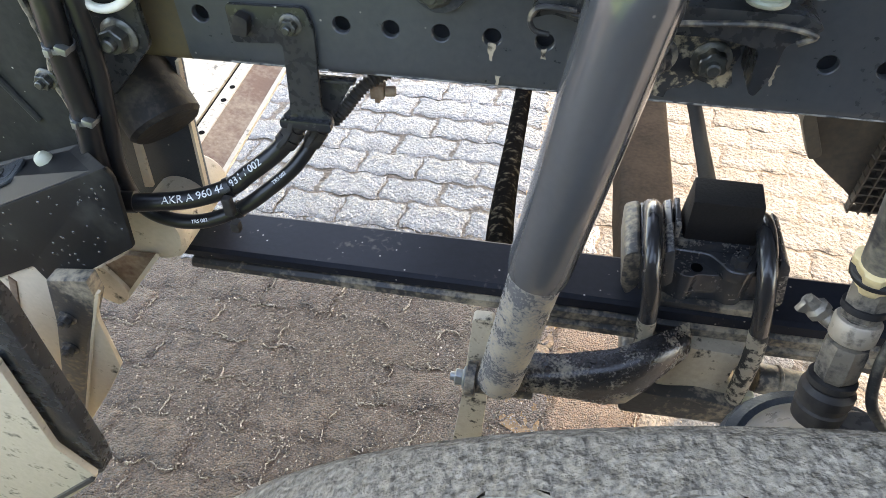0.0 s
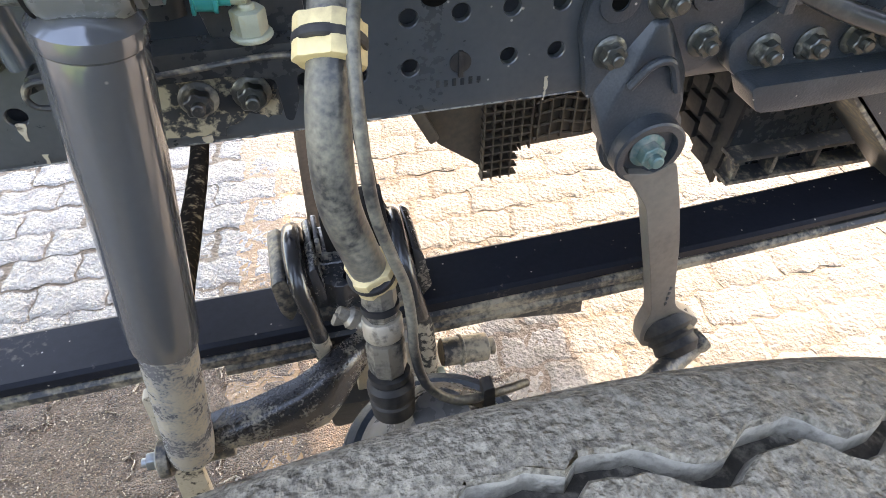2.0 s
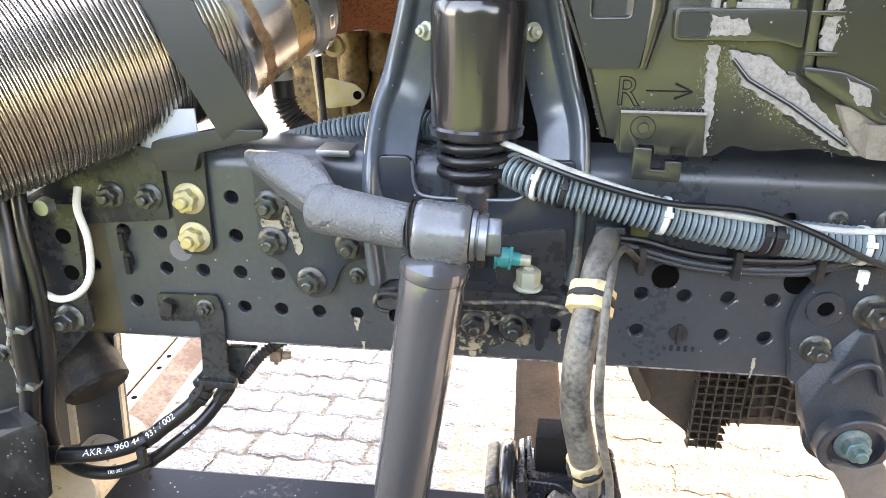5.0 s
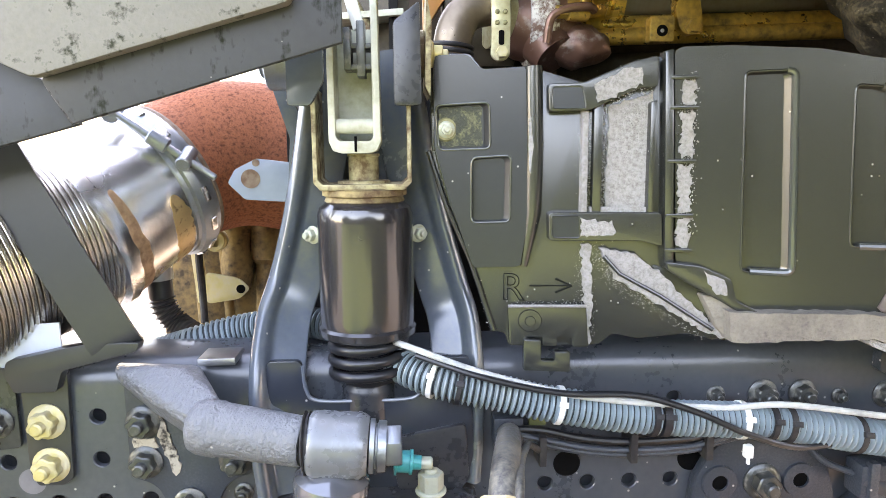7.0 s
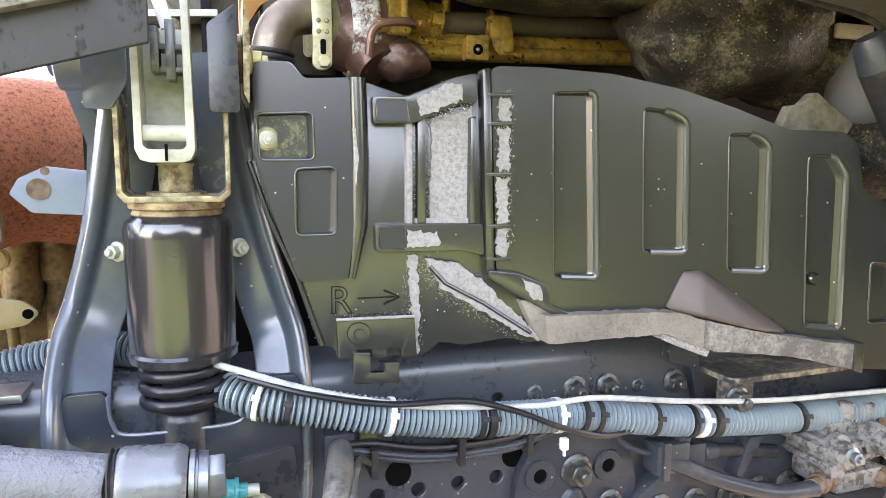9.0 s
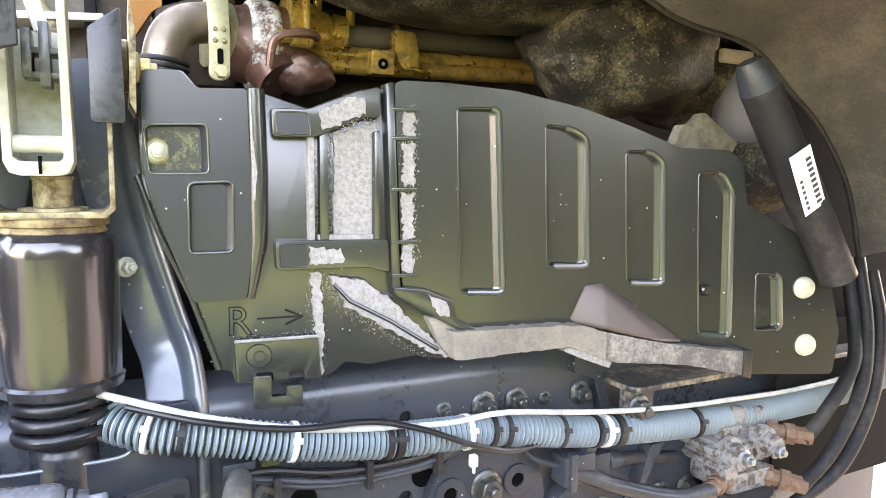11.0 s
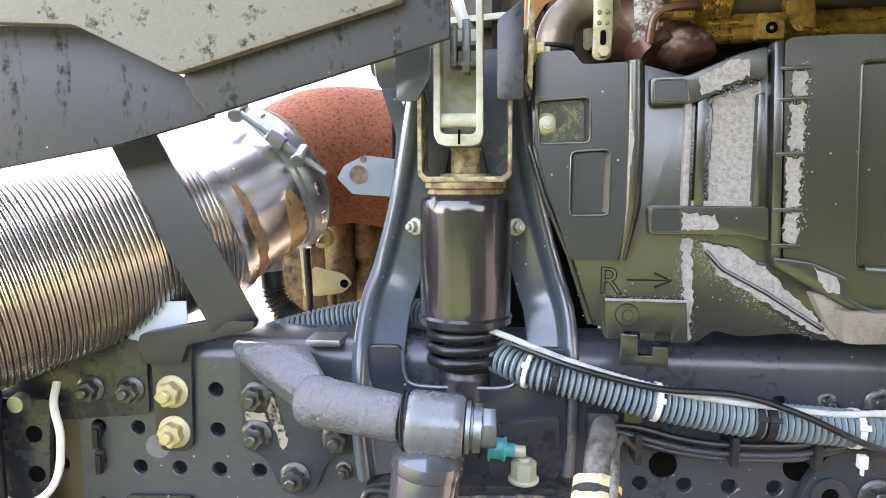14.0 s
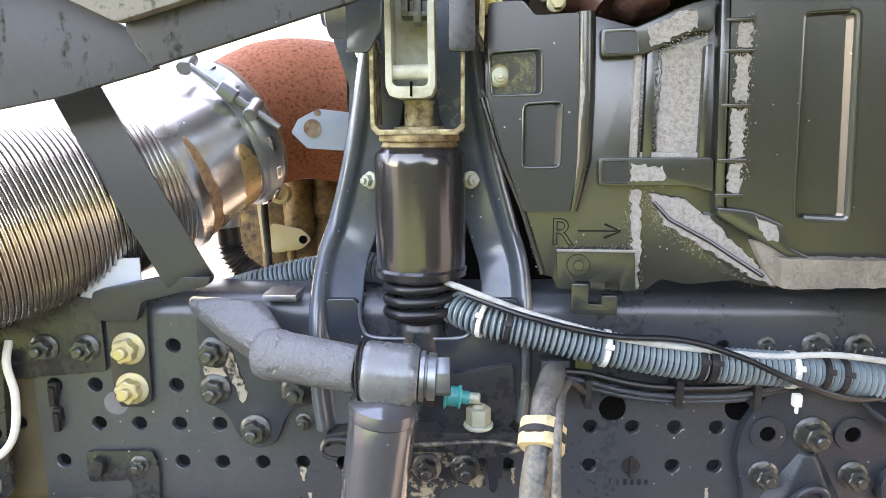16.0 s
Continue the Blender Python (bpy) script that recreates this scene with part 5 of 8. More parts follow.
# ---- drop arm and drag link ----
pm = thing("drop_arm_bracket", (0.75, -0.02, 0.95), "dark cast bracket on the frame with a forged swing arm", "steering bracket")
br_out = [(0.668, 1.02), (0.672, 1.055), (0.690, 1.088), (0.705, 1.105), (0.80, 1.105), (0.832, 1.07), (0.845, 1.02), (0.835, 0.985), (0.81, 0.965), (0.70, 0.955), (0.684, 0.945), (0.676, 0.99)]
pm_plate = put("plate", prism(rounded(br_out, 0.010), -0.016, -0.001, 0.004), M_castdark, pm)
bm = bmesh.new()
for p in ((0.686, -0.010, 0.965), (0.797, -0.010, 0.975), (0.762, -0.014, 1.030), (0.740, -0.014, 1.030), (0.746, -0.022, 1.026), (0.756, -0.022, 1.026), (0.698, -0.032, 0.92), (0.792, -0.032, 0.935), (0.703, -0.002, 0.90), (0.80, -0.002, 0.90), (0.715, -0.03, 0.875), (0.79, -0.03, 0.875), (0.755, -0.03, 0.86)):
    bm.verts.new(p)
bmesh.ops.convex_hull(bm, input=bm.verts)
bevelled(bm, 0.010, 4, 20)
put("horn", from_bm(bm), M_castdark, pm)
put("horn_ridge", sweep(spline([(0.722, -0.032, 0.965), (0.740, -0.036, 0.99), (0.762, -0.036, 0.99), (0.778, -0.034, 0.955)], 8), 0.005, 10), M_castdark, pm)
for x, z, r in ((0.70, 1.0, 0.013), (0.804, 1.0, 0.013), (0.752, 1.052, 0.016)):
    bolt((x, -0.016, z), pm, M_boltdark, r, star=r < 0.015, turn=12)
for x in (0.701, 0.798):
    put("ring_hole", lathe((x, -0.0166, 1.052), (x, -0.0176, 1.052), [(0, 0.0092), (1, 0.0090)], 20), M_hole, pm_plate)
    put("ring_boss", lathe((x, -0.0165, 1.052), (x, -0.020, 1.052), [(0, 0.021), (0.9, 0.0205), (1, 0.019), (1, 0.0095), (-2, 0.0085), (-2, 0.0)], 30), M_castdark, pm)
put("hub", lathe((0.758, -0.008, 0.888), (0.759, -0.046, 0.884), [(0, 0.048), (0.3, 0.050), (0.34, 0.046), (0.42, 0.046), (0.46, 0.043), (0.95, 0.0425), (1, 0.040), (1, 0.0325), (0.72, 0.031), (0.72, 0.0)], 44), M_castdark, pm)
bolt((0.759, -0.0355, 0.884), pm, mat("bolt with teal paint", (0.10, 0.19, 0.19), 0.45, 0.4, dirt=(0.3, 0.3, 0.27), amount=0.35, scale=50, edge=0.2), 0.0155, star=False, turn=20)
arm_out = [(0.725, 0.862), (0.772, 0.852), (0.797, 0.868), (0.820, 0.80), (0.842, 0.72), (0.858, 0.64), (0.872, 0.59), (0.90, 0.565), (0.925, 0.545), (0.915, 0.51), (0.87, 0.49), (0.832, 0.51), (0.826, 0.55), (0.834, 0.585), (0.815, 0.66), (0.795, 0.73), (0.775, 0.80), (0.745, 0.845)]
put("swing_arm", prism(rounded(arm_out, 0.012), -0.044, -0.020, 0.007, 3), mat("forged arm under dust", (0.10, 0.098, 0.096), 0.33, 0.3, dirt=(0.22, 0.20, 0.17), amount=0.34, scale=7, edge=0.5, bump=0.15, matt=0.6), pm, "forged steel swing arm, dusty")
for i in range(4):
    put("stamped_mark", box(0.850, 0.8535, -0.0455, -0.043, 0.600 + 0.011 * i, 0.606 + 0.011 * i, 0.0005), M_castdark, pm)
put("joint", lathe((0.872, -0.025, 0.540), (0.885, -0.075, 0.510), [(0, 0.040), (0.3, 0.040), (0.4, 0.034), (0.5, 0.037), (0.6, 0.033), (0.8, 0.035), (1, 0.026)], 36), M_rubber, pm, "black rubber ball joint boot")
dl = thing("drag_link", (0.7, -0.2, 0.56), "black steering drag link rod", "steering rod")
put("rod", sweep(spline([(0.925, -0.06, 0.520), (0.885, -0.075, 0.505), (0.81, -0.115, 0.515), (0.70, -0.18, 0.54), (0.55, -0.26, 0.57), (0.47, -0.31, 0.58)], 8), [0.020] * 3 + [0.017] * 38, 16), M_dusty, dl)

# ---- bracket with a row of bolts, further along the rail ----
rb = thing("steering_gear_bracket", (1.0, -0.02, 0.98), "long dark cast bracket with a row of bolts on the frame", "bracket")
put("plate", prism(rounded([(0.828, 1.0), (0.875, 1.03), (0.91, 1.09), (0.96, 1.10), (1.3, 1.10), (1.3, 0.955), (0.87, 0.948), (0.84, 0.962)], 0.014), -0.028, -0.001, 0.004), M_castdark, rb)
put("lip", prism(rounded([(0.845, 0.964), (1.3, 0.962), (1.3, 0.94), (0.90, 0.928), (0.862, 0.93)], 0.010), -0.062, -0.020, 0.005), M_castdark, rb)
put("web", prism(rounded([(0.865, 1.045), (0.885, 1.05), (0.905, 1.10), (0.89, 1.105)], 0.006), -0.05, -0.028, 0.003), M_castdark, rb)
for x in (0.872, 0.928, 0.984, 1.036, 1.086, 1.14, 1.2):
    bolt((x, -0.028, 0.987), rb, M_boltdark, 0.0135, turn=x * 500)
    put("paint_dot", lathe((x + 0.026, -0.0282, 0.974), (x + 0.026, -0.0300, 0.974), [(0, 0.004), (1, 0.003)], 10), M_print, rb)
put("rib", prism(rounded([(0.995, 1.075), (1.02, 1.075), (0.985, 1.02), (0.975, 1.02)], 0.003), -0.05, -0.028, 0.002), M_castdark, rb)

# ---- front hanger plate, boxes and step behind the spring ----
hg = thing("spring_hanger", (1.4, 0.0, 0.7), "large dark dusty pressed steel spring hanger plate", "bracket")
put("plate", prism([(0.995, 0.945), (1.6, 0.96), (1.6, 0.42), (1.53, 0.44), (1.355, 0.607)], -0.006, 0.0, 0.001), M_castdark, hg)
put("flange", prism([(0.99, 0.945), (1.005, 0.945), (1.362, 0.610), (1.54, 0.442), (1.53, 0.43), (1.35, 0.598)], -0.006, 0.10, 0.002), M_dusty, hg)
bx = thing("step_box", (1.15, 0.25, 0.65), "dark dusty steel box with a ribbed rubber tread inside", "box")
put("body", prism(rounded([(1.045, 0.85), (1.42, 0.85), (1.42, 0.63), (1.055, 0.62)], 0.008), 0.165, 0.172, 0.002), M_plate, bx)
tread_side = put("side", prism([(0.15, 0.86), (0.75, 0.95), (0.75, 0.86), (0.17, 0.62)], 1.043, 1.050, 0.001, plane="yz"), M_rubber, bx)
put("rim", join(box(1.04, 1.42, 0.13, 0.168, 0.645, 0.652, 0.001), box(1.04, 1.42, 0.13, 0.168, 0.69, 0.697, 0.001), *[box(x, x + 0.008, 0.135, 0.168, 0.65, 0.692, 0.001) for x in (1.05, 1.12, 1.2, 1.3)]), M_dusty, bx)
put("tread_mat", prism([(0.30, 0.90), (0.75, 1.1), (0.75, 0.70), (0.32, 0.66)], 0.96, 0.985, 0.003, plane="yz"), M_rubber, bx, "black rubber mat with raised blocks")
for i in range(9):
    for j in range(5):
        y, v = 0.19 + 0.05 * i, (j + 0.15) / 5
        low, high = 0.63 + 0.414 * (y - 0.17), 0.86 + 0.15 * (y - 0.15)
        put("tread_block", box(1.033, 1.044, y, y + 0.040, low + (high - low) * v, low + (high - low) * (v + 0.15), 0.003), M_rubber, tread_side)

# ---- ribbed sump that hangs behind the rail ----
sp = thing("oil_sump", (0.73, 0.3, 0.68), "dusty brown ribbed plastic engine sump", "sump")
put("pan", join(prism(rounded([(0.545, 1.22), (0.545, 0.80), (0.575, 0.745), (0.59, 0.715), (0.655, 0.665), (0.68, 0.64), (0.715, 0.64), (0.72, 0.685), (0.86, 0.69), (0.88, 0.75), (0.88, 1.22)], 0.010), 0.262, 0.75, 0.004)), M_sump, sp)
ribs = []
for x in np.arange(0.662, 0.74, 0.0155):
    ribs.append(box(x, x + 0.0025, 0.248, 0.264, 0.638 if x < 0.715 else 0.69, 0.80, 0.0006))
for z in np.arange(0.642, 0.80, 0.0155):
    ribs.append(box(0.660, 0.722 if z < 0.69 else 0.742, 0.2485, 0.264, z, z + 0.0025, 0.0006))
for x in np.arange(0.752, 0.872, 0.02):
    ribs.append(box(x, x + 0.003, 0.250, 0.264, 0.70, 0.80, 0.0006))
for z in np.arange(0.705, 0.80, 0.022):
    ribs.append(sweep([Vector((0.746, 0.254, z)), Vector((0.79, 0.254, z + 0.006)), Vector((0.83, 0.254, z - 0.004)), Vector((0.875, 0.254, z))], 0.003, 6))
tagged(put("ribs", join(*ribs), M_sump, sp), kind="stuff")
put("drip_edge", prism(rounded([(0.53, 0.99), (0.545, 0.99), (0.56, 0.80), (0.59, 0.74), (0.575, 0.73), (0.545, 0.79)], 0.006), 0.24, 0.27, 0.003), M_sump, sp)

# ---- engine noise panel above the rail ----
def pan_y(x):
    return -0.010 - 0.2 * (x - 0.38)


def on_panel(vf, off=0.0):
    """Maps a shape drawn flat in x and z (y: out of the face) onto the slanting panel."""
    return [(x, y + pan_y(x) - off, z) for x, y, z in vf[0]], vf[1]


def on_plate(outline, out, inn, bevel=0.002, segments=2):
    return on_panel(prism(outline, -out, -inn, bevel, segments))


pn = thing("noise_shield", (0.7, -0.06, 1.24), "large dark olive-grey moulded plastic engine panel, dusty on its ledges", "panel")
left_out = [(0.368, 1.535), (0.411, 1.535), (0.424, 1.519), (0.476, 1.521), (0.485, 1.516), (0.535, 1.50), (0.60, 1.528), (0.617, 1.535), (0.625, 1.30), (0.674, 1.238), (0.634, 1.245), (0.585, 1.238), (0.56, 1.243), (0.545, 1.230), (0.452, 1.226), (0.448, 1.240), (0.436, 1.242), (0.412, 1.32), (0.386, 1.381), (0.372, 1.438)]
put("left_wall", on_plate(rounded(left_out, 0.004), 0.0, -0.006, 0.002), M_panel, pn)
right_out = [(0.606, 1.530), (0.613, 1.534), (0.658, 1.534), (0.735, 1.529), (0.813, 1.514), (0.872, 1.496), (0.934, 1.474), (0.998, 1.473), (1.018, 1.461), (1.029, 1.408), (1.104, 1.372), (1.149, 1.347), (1.178, 1.243), (1.171, 1.190), (1.045, 1.198), (0.951, 1.227), (0.835, 1.250), (0.699, 1.262), (0.667, 1.290), (0.615, 1.322)]
POCKETS = [[(0.671, 1.509), (0.716, 1.510), (0.725, 1.312), (0.677, 1.314)], [(0.769, 1.495), (0.800, 1.492), (0.818, 1.482), (0.824, 1.339), (0.775, 1.340)], [(0.866, 1.469), (0.898, 1.469), (0.914, 1.457), (0.920, 1.316), (0.873, 1.318)], [(0.960, 1.447), (0.993, 1.446), (1.008, 1.424), (1.014, 1.247), (0.970, 1.252)], [(1.047, 1.326), (1.082, 1.322), (1.088, 1.254), (1.049, 1.253)]]


def wall_with_pockets(outline, pockets, front, back, depth, inset):
    """A plate whose face has rounded pockets sunk into it."""
    bm = bmesh.new()
    edges = []
    def loop(pts, y):
        vs = [bm.verts.new((a, y, b)) for a, b in pts]
        return vs, [bm.edges.new((vs[k], vs[(k + 1) % len(vs)])) for k in range(len(vs))]
    outer, e = loop(outline, front)
    edges += e
    holes_ = []
    for pts in pockets:
        rp = rounded(pts, 0.0065, 5)
        vs, e = loop(rp, front)
        edges += e
        holes_.append((rp, vs))
    bmesh.ops.triangle_fill(bm, use_beauty=True, use_dissolve=False, edges=edges)
    for rp, vs in holes_:
        cx_, cz_ = sum(a for a, b in rp) / len(rp), sum(b for a, b in rp) / len(rp)
        rings = [vs]
        for d, k in ((0.0008, 0.10), (depth - 0.0008, 0.90), (depth, 1.05)):
            ring_ = []
            for a, b in rp:
                ux, uz = a - cx_, b - cz_
                ring_.append(bm.verts.new((a - inset * k * (1.0 if ux > 0 else -0.14), front + d, b - inset * k * (0.42 if uz > 0 else -0.2))))
            rings.append(ring_)
        n = len(vs)
        for r0, r1 in zip(rings, rings[1:]):
            for k in range(n):
                bm.faces.new((r0[k], r0[(k + 1) % n], r1[(k + 1) % n], r1[k]))
        bm.faces.new(rings[-1])
    rim, e = loop(outline, back)
    n = len(outer)
    for k in range(n):
        bm.faces.new((outer[k], outer[(k + 1) % n], rim[(k + 1) % n], rim[k]))
    bmesh.ops.recalc_face_normals(bm, faces=bm.faces)
    return from_bm(bm)


put("right_wall", on_panel(wall_with_pockets(rounded(right_out, 0.006), POCKETS, -0.012, 0.010, 0.0065, 0.0070)), M_panel, pn, angle=10)
STEP = [(0.374, 1.533), (0.408, 1.533), (0.422, 1.518), (0.466, 1.519), (0.470, 1.37), (0.462, 1.315), (0.414, 1.313), (0.390, 1.38), (0.374, 1.44)]
put("stepped_plate", on_panel(wall_with_pockets(rounded(STEP, 0.004), [[(0.3755, 1.483), (0.430, 1.485), (0.431, 1.438), (0.378, 1.437)], [(0.412, 1.429), (0.452, 1.431), (0.451, 1.362), (0.411, 1.361)]], -0.009, 0.004, 0.005, 0.0055)), M_panelblue, pn, angle=10)


def bead(points, r, off, closed=True, n=5, round_=0.006):
    pts = rounded(points, round_, n) if closed else points
    P = [Vector((x, pan_y(x) - off, z)) for x, z in pts]
    return sweep(P, r, 10, closed=closed)


# Rim plastic lighter and glossier than the panel, a highlight put into colour.
M_rim_glint = mat("plastic rim lightened as a highlight", (0.050, 0.056, 0.048), 0.17, vary=0.15, bump=0.02, spec=0.9)
for pts in POCKETS:
    put("pocket_bead", bead(pts, 0.0013, 0.0118, round_=0.0065), M_panel, pn)
    arc = rounded(pts, 0.008, 5)
    ends = [q for q in arc if q[0] > pts[0][0] + 0.012]
    put("pocket_rim", sweep([Vector((x + 0.0008, pan_y(x) - 0.0098, z)) for x, z in ends], 0.0040, 10), M_rim_glint, pn)
for pts in ([(0.3755, 1.483), (0.430, 1.485), (0.431, 1.438), (0.378, 1.437)], [(0.412, 1.429), (0.452, 1.431), (0.451, 1.362), (0.411, 1.361)]):
    put("pocket_rim", bead(pts, 0.0013, 0.0090, round_=0.0065), M_rim_glint, pn)
put("moss", on_plate(ragged([(0.3785, 1.4805), (0.4225, 1.4815), (0.4235, 1.4405), (0.381, 1.4405)], 0.001, 0.004, 41), 0.0046, 0.003, 0), mat("plastic under thin moss", (0.030, 0.034, 0.020), 0.6, dirt=(0.20, 0.20, 0.10), amount=0.33, scale=90, grain=400, edge=0.2, bump=0.7), pn, "thin moss in the pocket")
M_goldull = mat("dull yellow zinc", (0.27, 0.25, 0.13), 0.45, 0.3, dirt=(0.10, 0.09, 0.045), amount=0.45, scale=60, edge=0.25, bump=0.2)
bolt((0.3865, pan_y(0.3865) - 0.0055, 1.458), pn, M_palenut, 0.0065, star=False)
put("bolt_washer", lathe((0.3865, pan_y(0.3865) - 0.001, 1.458), (0.3865, pan_y(0.3865) - 0.0065, 1.458), [(0, 0.0125), (0.7, 0.0125), (1, 0.011)], 24), M_goldull, pn)
# upright rounded ridge, with a pale strip painted on its flank as sky glint
put("ridge", sweep([Vector((x, pan_y(x) - 0.002, z)) for x, z in ((0.474, 1.520), (0.476, 1.44), (0.475, 1.37), (0.466, 1.315))], [0.010, 0.010, 0.009, 0.005], 16), M_panel, pn)
put("ridge_glint", sweep([Vector((x, pan_y(x) - 0.0078, z)) for x, z in ((0.471, 1.515), (0.473, 1.44), (0.472, 1.37))], [0.0030, 0.0046, 0.002], 10), M_pdust, pn, "pale strip painted as a sky glint on the ridge")
put("edge_bead", bead([(0.368, 1.436), (0.386, 1.379), (0.412, 1.318), (0.436, 1.243)], 0.003, 0.001, closed=False), M_panel, pn)
# clip housings with the recessed window between them
put("clip_housing", on_plate(rounded([(0.487, 1.502), (0.521, 1.502), (0.566, 1.521), (0.592, 1.527), (0.592, 1.496), (0.575, 1.496), (0.528, 1.475), (0.488, 1.474)], 0.005), 0.013, -0.002, 0.003, 3), M_panel, pn)
put("clip_housing", on_plate(rounded([(0.489, 1.373), (0.600, 1.373), (0.602, 1.338), (0.58, 1.344), (0.490, 1.343)], 0.005), 0.013, -0.002, 0.003, 3), M_panel, pn)
# Darker plates stand proud here, painted as the shade of hollow pockets.
for out_ in ([(0.4905, 1.4985), (0.520, 1.4985), (0.524, 1.4765), (0.4915, 1.4765)], [(0.492, 1.3695), (0.5195, 1.3695), (0.5205, 1.3465), (0.493, 1.3465)]):
    put("housing_pocket", on_plate(rounded(out_, 0.003), 0.0138, 0.012, 0.0004, 1), M_panelblue, pn, "dark plate painted as the shade of a housing pocket")
    put("pocket_rim", bead(out_, 0.0009, 0.0136, round_=0.003), M_panel, pn)
put("housing_dust", on_plate(ragged([(0.522, 1.366), (0.552, 1.364), (0.556, 1.350), (0.520, 1.349)], 0.002, 0.004, 1), 0.0136, 0.012, 0), M_pdust, pn, "pale dust")
put("housing_dust", on_plate(ragged([(0.530, 1.500), (0.566, 1.517), (0.576, 1.516), (0.578, 1.500), (0.535, 1.481)], 0.002, 0.004, 2), 0.0136, 0.012, 0), M_pdust, pn, "pale dust")
put("window_back", on_plate(ragged([(0.549, 1.479), (0.590, 1.492), (0.592, 1.375), (0.547, 1.375)], 0.0015, 0.005, 3), 0.0035, 0.0, 0), M_pdust, pn, "recess filled with pale dust")
for x0, x1, o in ((0.522, 0.528, 0.010), (0.533, 0.542, 0.009), (0.586, 0.592, 0.012)):
    put("window_rib", on_plate([(x0, 1.482), (x1, 1.484), (x1, 1.372), (x0, 1.372)], o, -0.001, 0.0015), M_panel if x0 > 0.53 else M_pdust, pn)
put("sill_dust", on_plate(rounded([(0.531, 1.378), (0.590, 1.378), (0.590, 1.371), (0.531, 1.371)], 0.002), 0.008, 0.0, 0.001), M_pdust, pn)
put("seam_dust", on_plate(ragged([(0.525, 1.340), (0.534, 1.340), (0.537, 1.275), (0.536, 1.232), (0.532, 1.232), (0.529, 1.275)], 0.0018, 0.004, 4), 0.003, 0.0, 0), M_pdust, pn, "line of pale dust along a seam")
# comb of square pockets
comb = put("comb_wall", on_plate([(0.596, 1.530), (0.604, 1.532), (0.612, 1.322), (0.603, 1.322)], 0.016, -0.001, 0.002), M_panel, pn)
for z in (1.505, 1.476, 1.424, 1.370, 1.335):
    put("comb_tooth", on_plate([(0.602, z + 0.0018), (0.628, z + 0.0018), (0.628, z - 0.0018), (0.602, z - 0.0018)], 0.017, 0.0, 0.0007), M_panel, comb)
for z0, z1 in ((1.480, 1.502), (1.428, 1.472), (1.374, 1.420), (1.338, 1.366)):
    put("comb_pocket", on_plate(ragged([(0.614, z1), (0.626, z1), (0.626, z0), (0.615, z0)], 0.0022, 0.003, int(z0 * 1000)), 0.0133, 0.011, 0), M_pdust, pn, "pocket face with crusted pale dust")
# slanting fins under the comb
put("fin", on_plate(ragged([(0.542, 1.334), (0.575, 1.331), (0.60, 1.312), (0.630, 1.283), (0.674, 1.240), (0.655, 1.246), (0.600, 1.278), (0.56, 1.303)], 0.0018, 0.004, 5), 0.008, -0.001, 0), M_pdust, pn, "slanting fin under pale dust")
put("fin_rib", bead([(0.546, 1.327), (0.562, 1.309), (0.602, 1.287), (0.655, 1.252)], 0.0022, 0.009, closed=False), M_panel, pn)
put("fin_base", on_plate(rounded([(0.596, 1.318), (0.640, 1.306), (0.700, 1.276), (0.700, 1.244), (0.655, 1.240), (0.600, 1.275)], 0.003), 0.003, -0.004, 0.001), M_panel, pn)
put("fin_lip", on_plate(rounded([(0.603, 1.324), (0.636, 1.320), (0.665, 1.307), (0.670, 1.286), (0.700, 1.270), (0.690, 1.264), (0.655, 1.285), (0.628, 1.300), (0.604, 1.316)], 0.004), 0.022, 0.0, 0.003), M_panel, pn)
put("fin_dust", on_plate(ragged([(0.637, 1.315), (0.658, 1.306), (0.662, 1.291), (0.650, 1.292)], 0.0015, 0.004, 6), 0.0226, 0.021, 0), M_pdust, pn)
# crumbs of dust that fringe the crusts
rng = random.Random(77)
V, F = [], []
for pts, off, num, spread in (([(0.529, 1.338), (0.532, 1.234)], 0.0, 900, 0.0050), ([(0.5305, 1.480), (0.531, 1.374)], 0.0, 1100, 0.0042), ([(0.544, 1.482), (0.544, 1.375)], 0.0035, 300, 0.002),
                              ([(0.531, 1.372), (0.590, 1.372)], 0.0, 260, 0.003), ([(0.515, 1.482), (0.545, 1.483)], 0.0, 160, 0.004), ([(0.542, 1.332), (0.560, 1.303), (0.600, 1.278), (0.655, 1.246)], 0.0, 1300, 0.0055),
                              ([(0.622, 1.505), (0.622, 1.35)], 0.0125, 900, 0.0038), ([(0.522, 1.358), (0.556, 1.357)], 0.0125, 240, 0.005), ([(0.535, 1.49), (0.577, 1.508)], 0.0125, 600, 0.007), ([(0.471, 1.515), (0.473, 1.44), (0.471, 1.36)], 0.004, 700, 0.0035), ([(0.374, 1.436), (0.387, 1.382), (0.417, 1.310), (0.433, 1.245)], 0.0, 160, 0.002), ([(0.45, 1.273), (0.531, 1.275)], 0.0, 160, 0.002)):
    for i in range(num):
        u = rng.random() * (len(pts) - 1)
        a, b = pts[int(u)], pts[int(u) + 1]
        x = a[0] + (b[0] - a[0]) * (u % 1) + rng.gauss(0, spread)
        z = a[1] + (b[1] - a[1]) * (u % 1) + rng.gauss(0, spread)
        r, y, o = rng.uniform(0.0003, 0.0010), pan_y(x) - off, len(V)
        for dx, dz in ((1, 0.2), (-0.3, 1), (-0.9, -0.2), (0.2, -1)):
            V.append((x + dx * r * rng.uniform(0.6, 1.3), y + 0.0004, z + dz * r * rng.uniform(0.6, 1.3)))
        V.append((x, y - r * 0.6, z))
        F += [(o + q, o + (q + 1) % 4, o + 4) for q in range(4)]
crumb = bpy.data.meshes.new("dust")
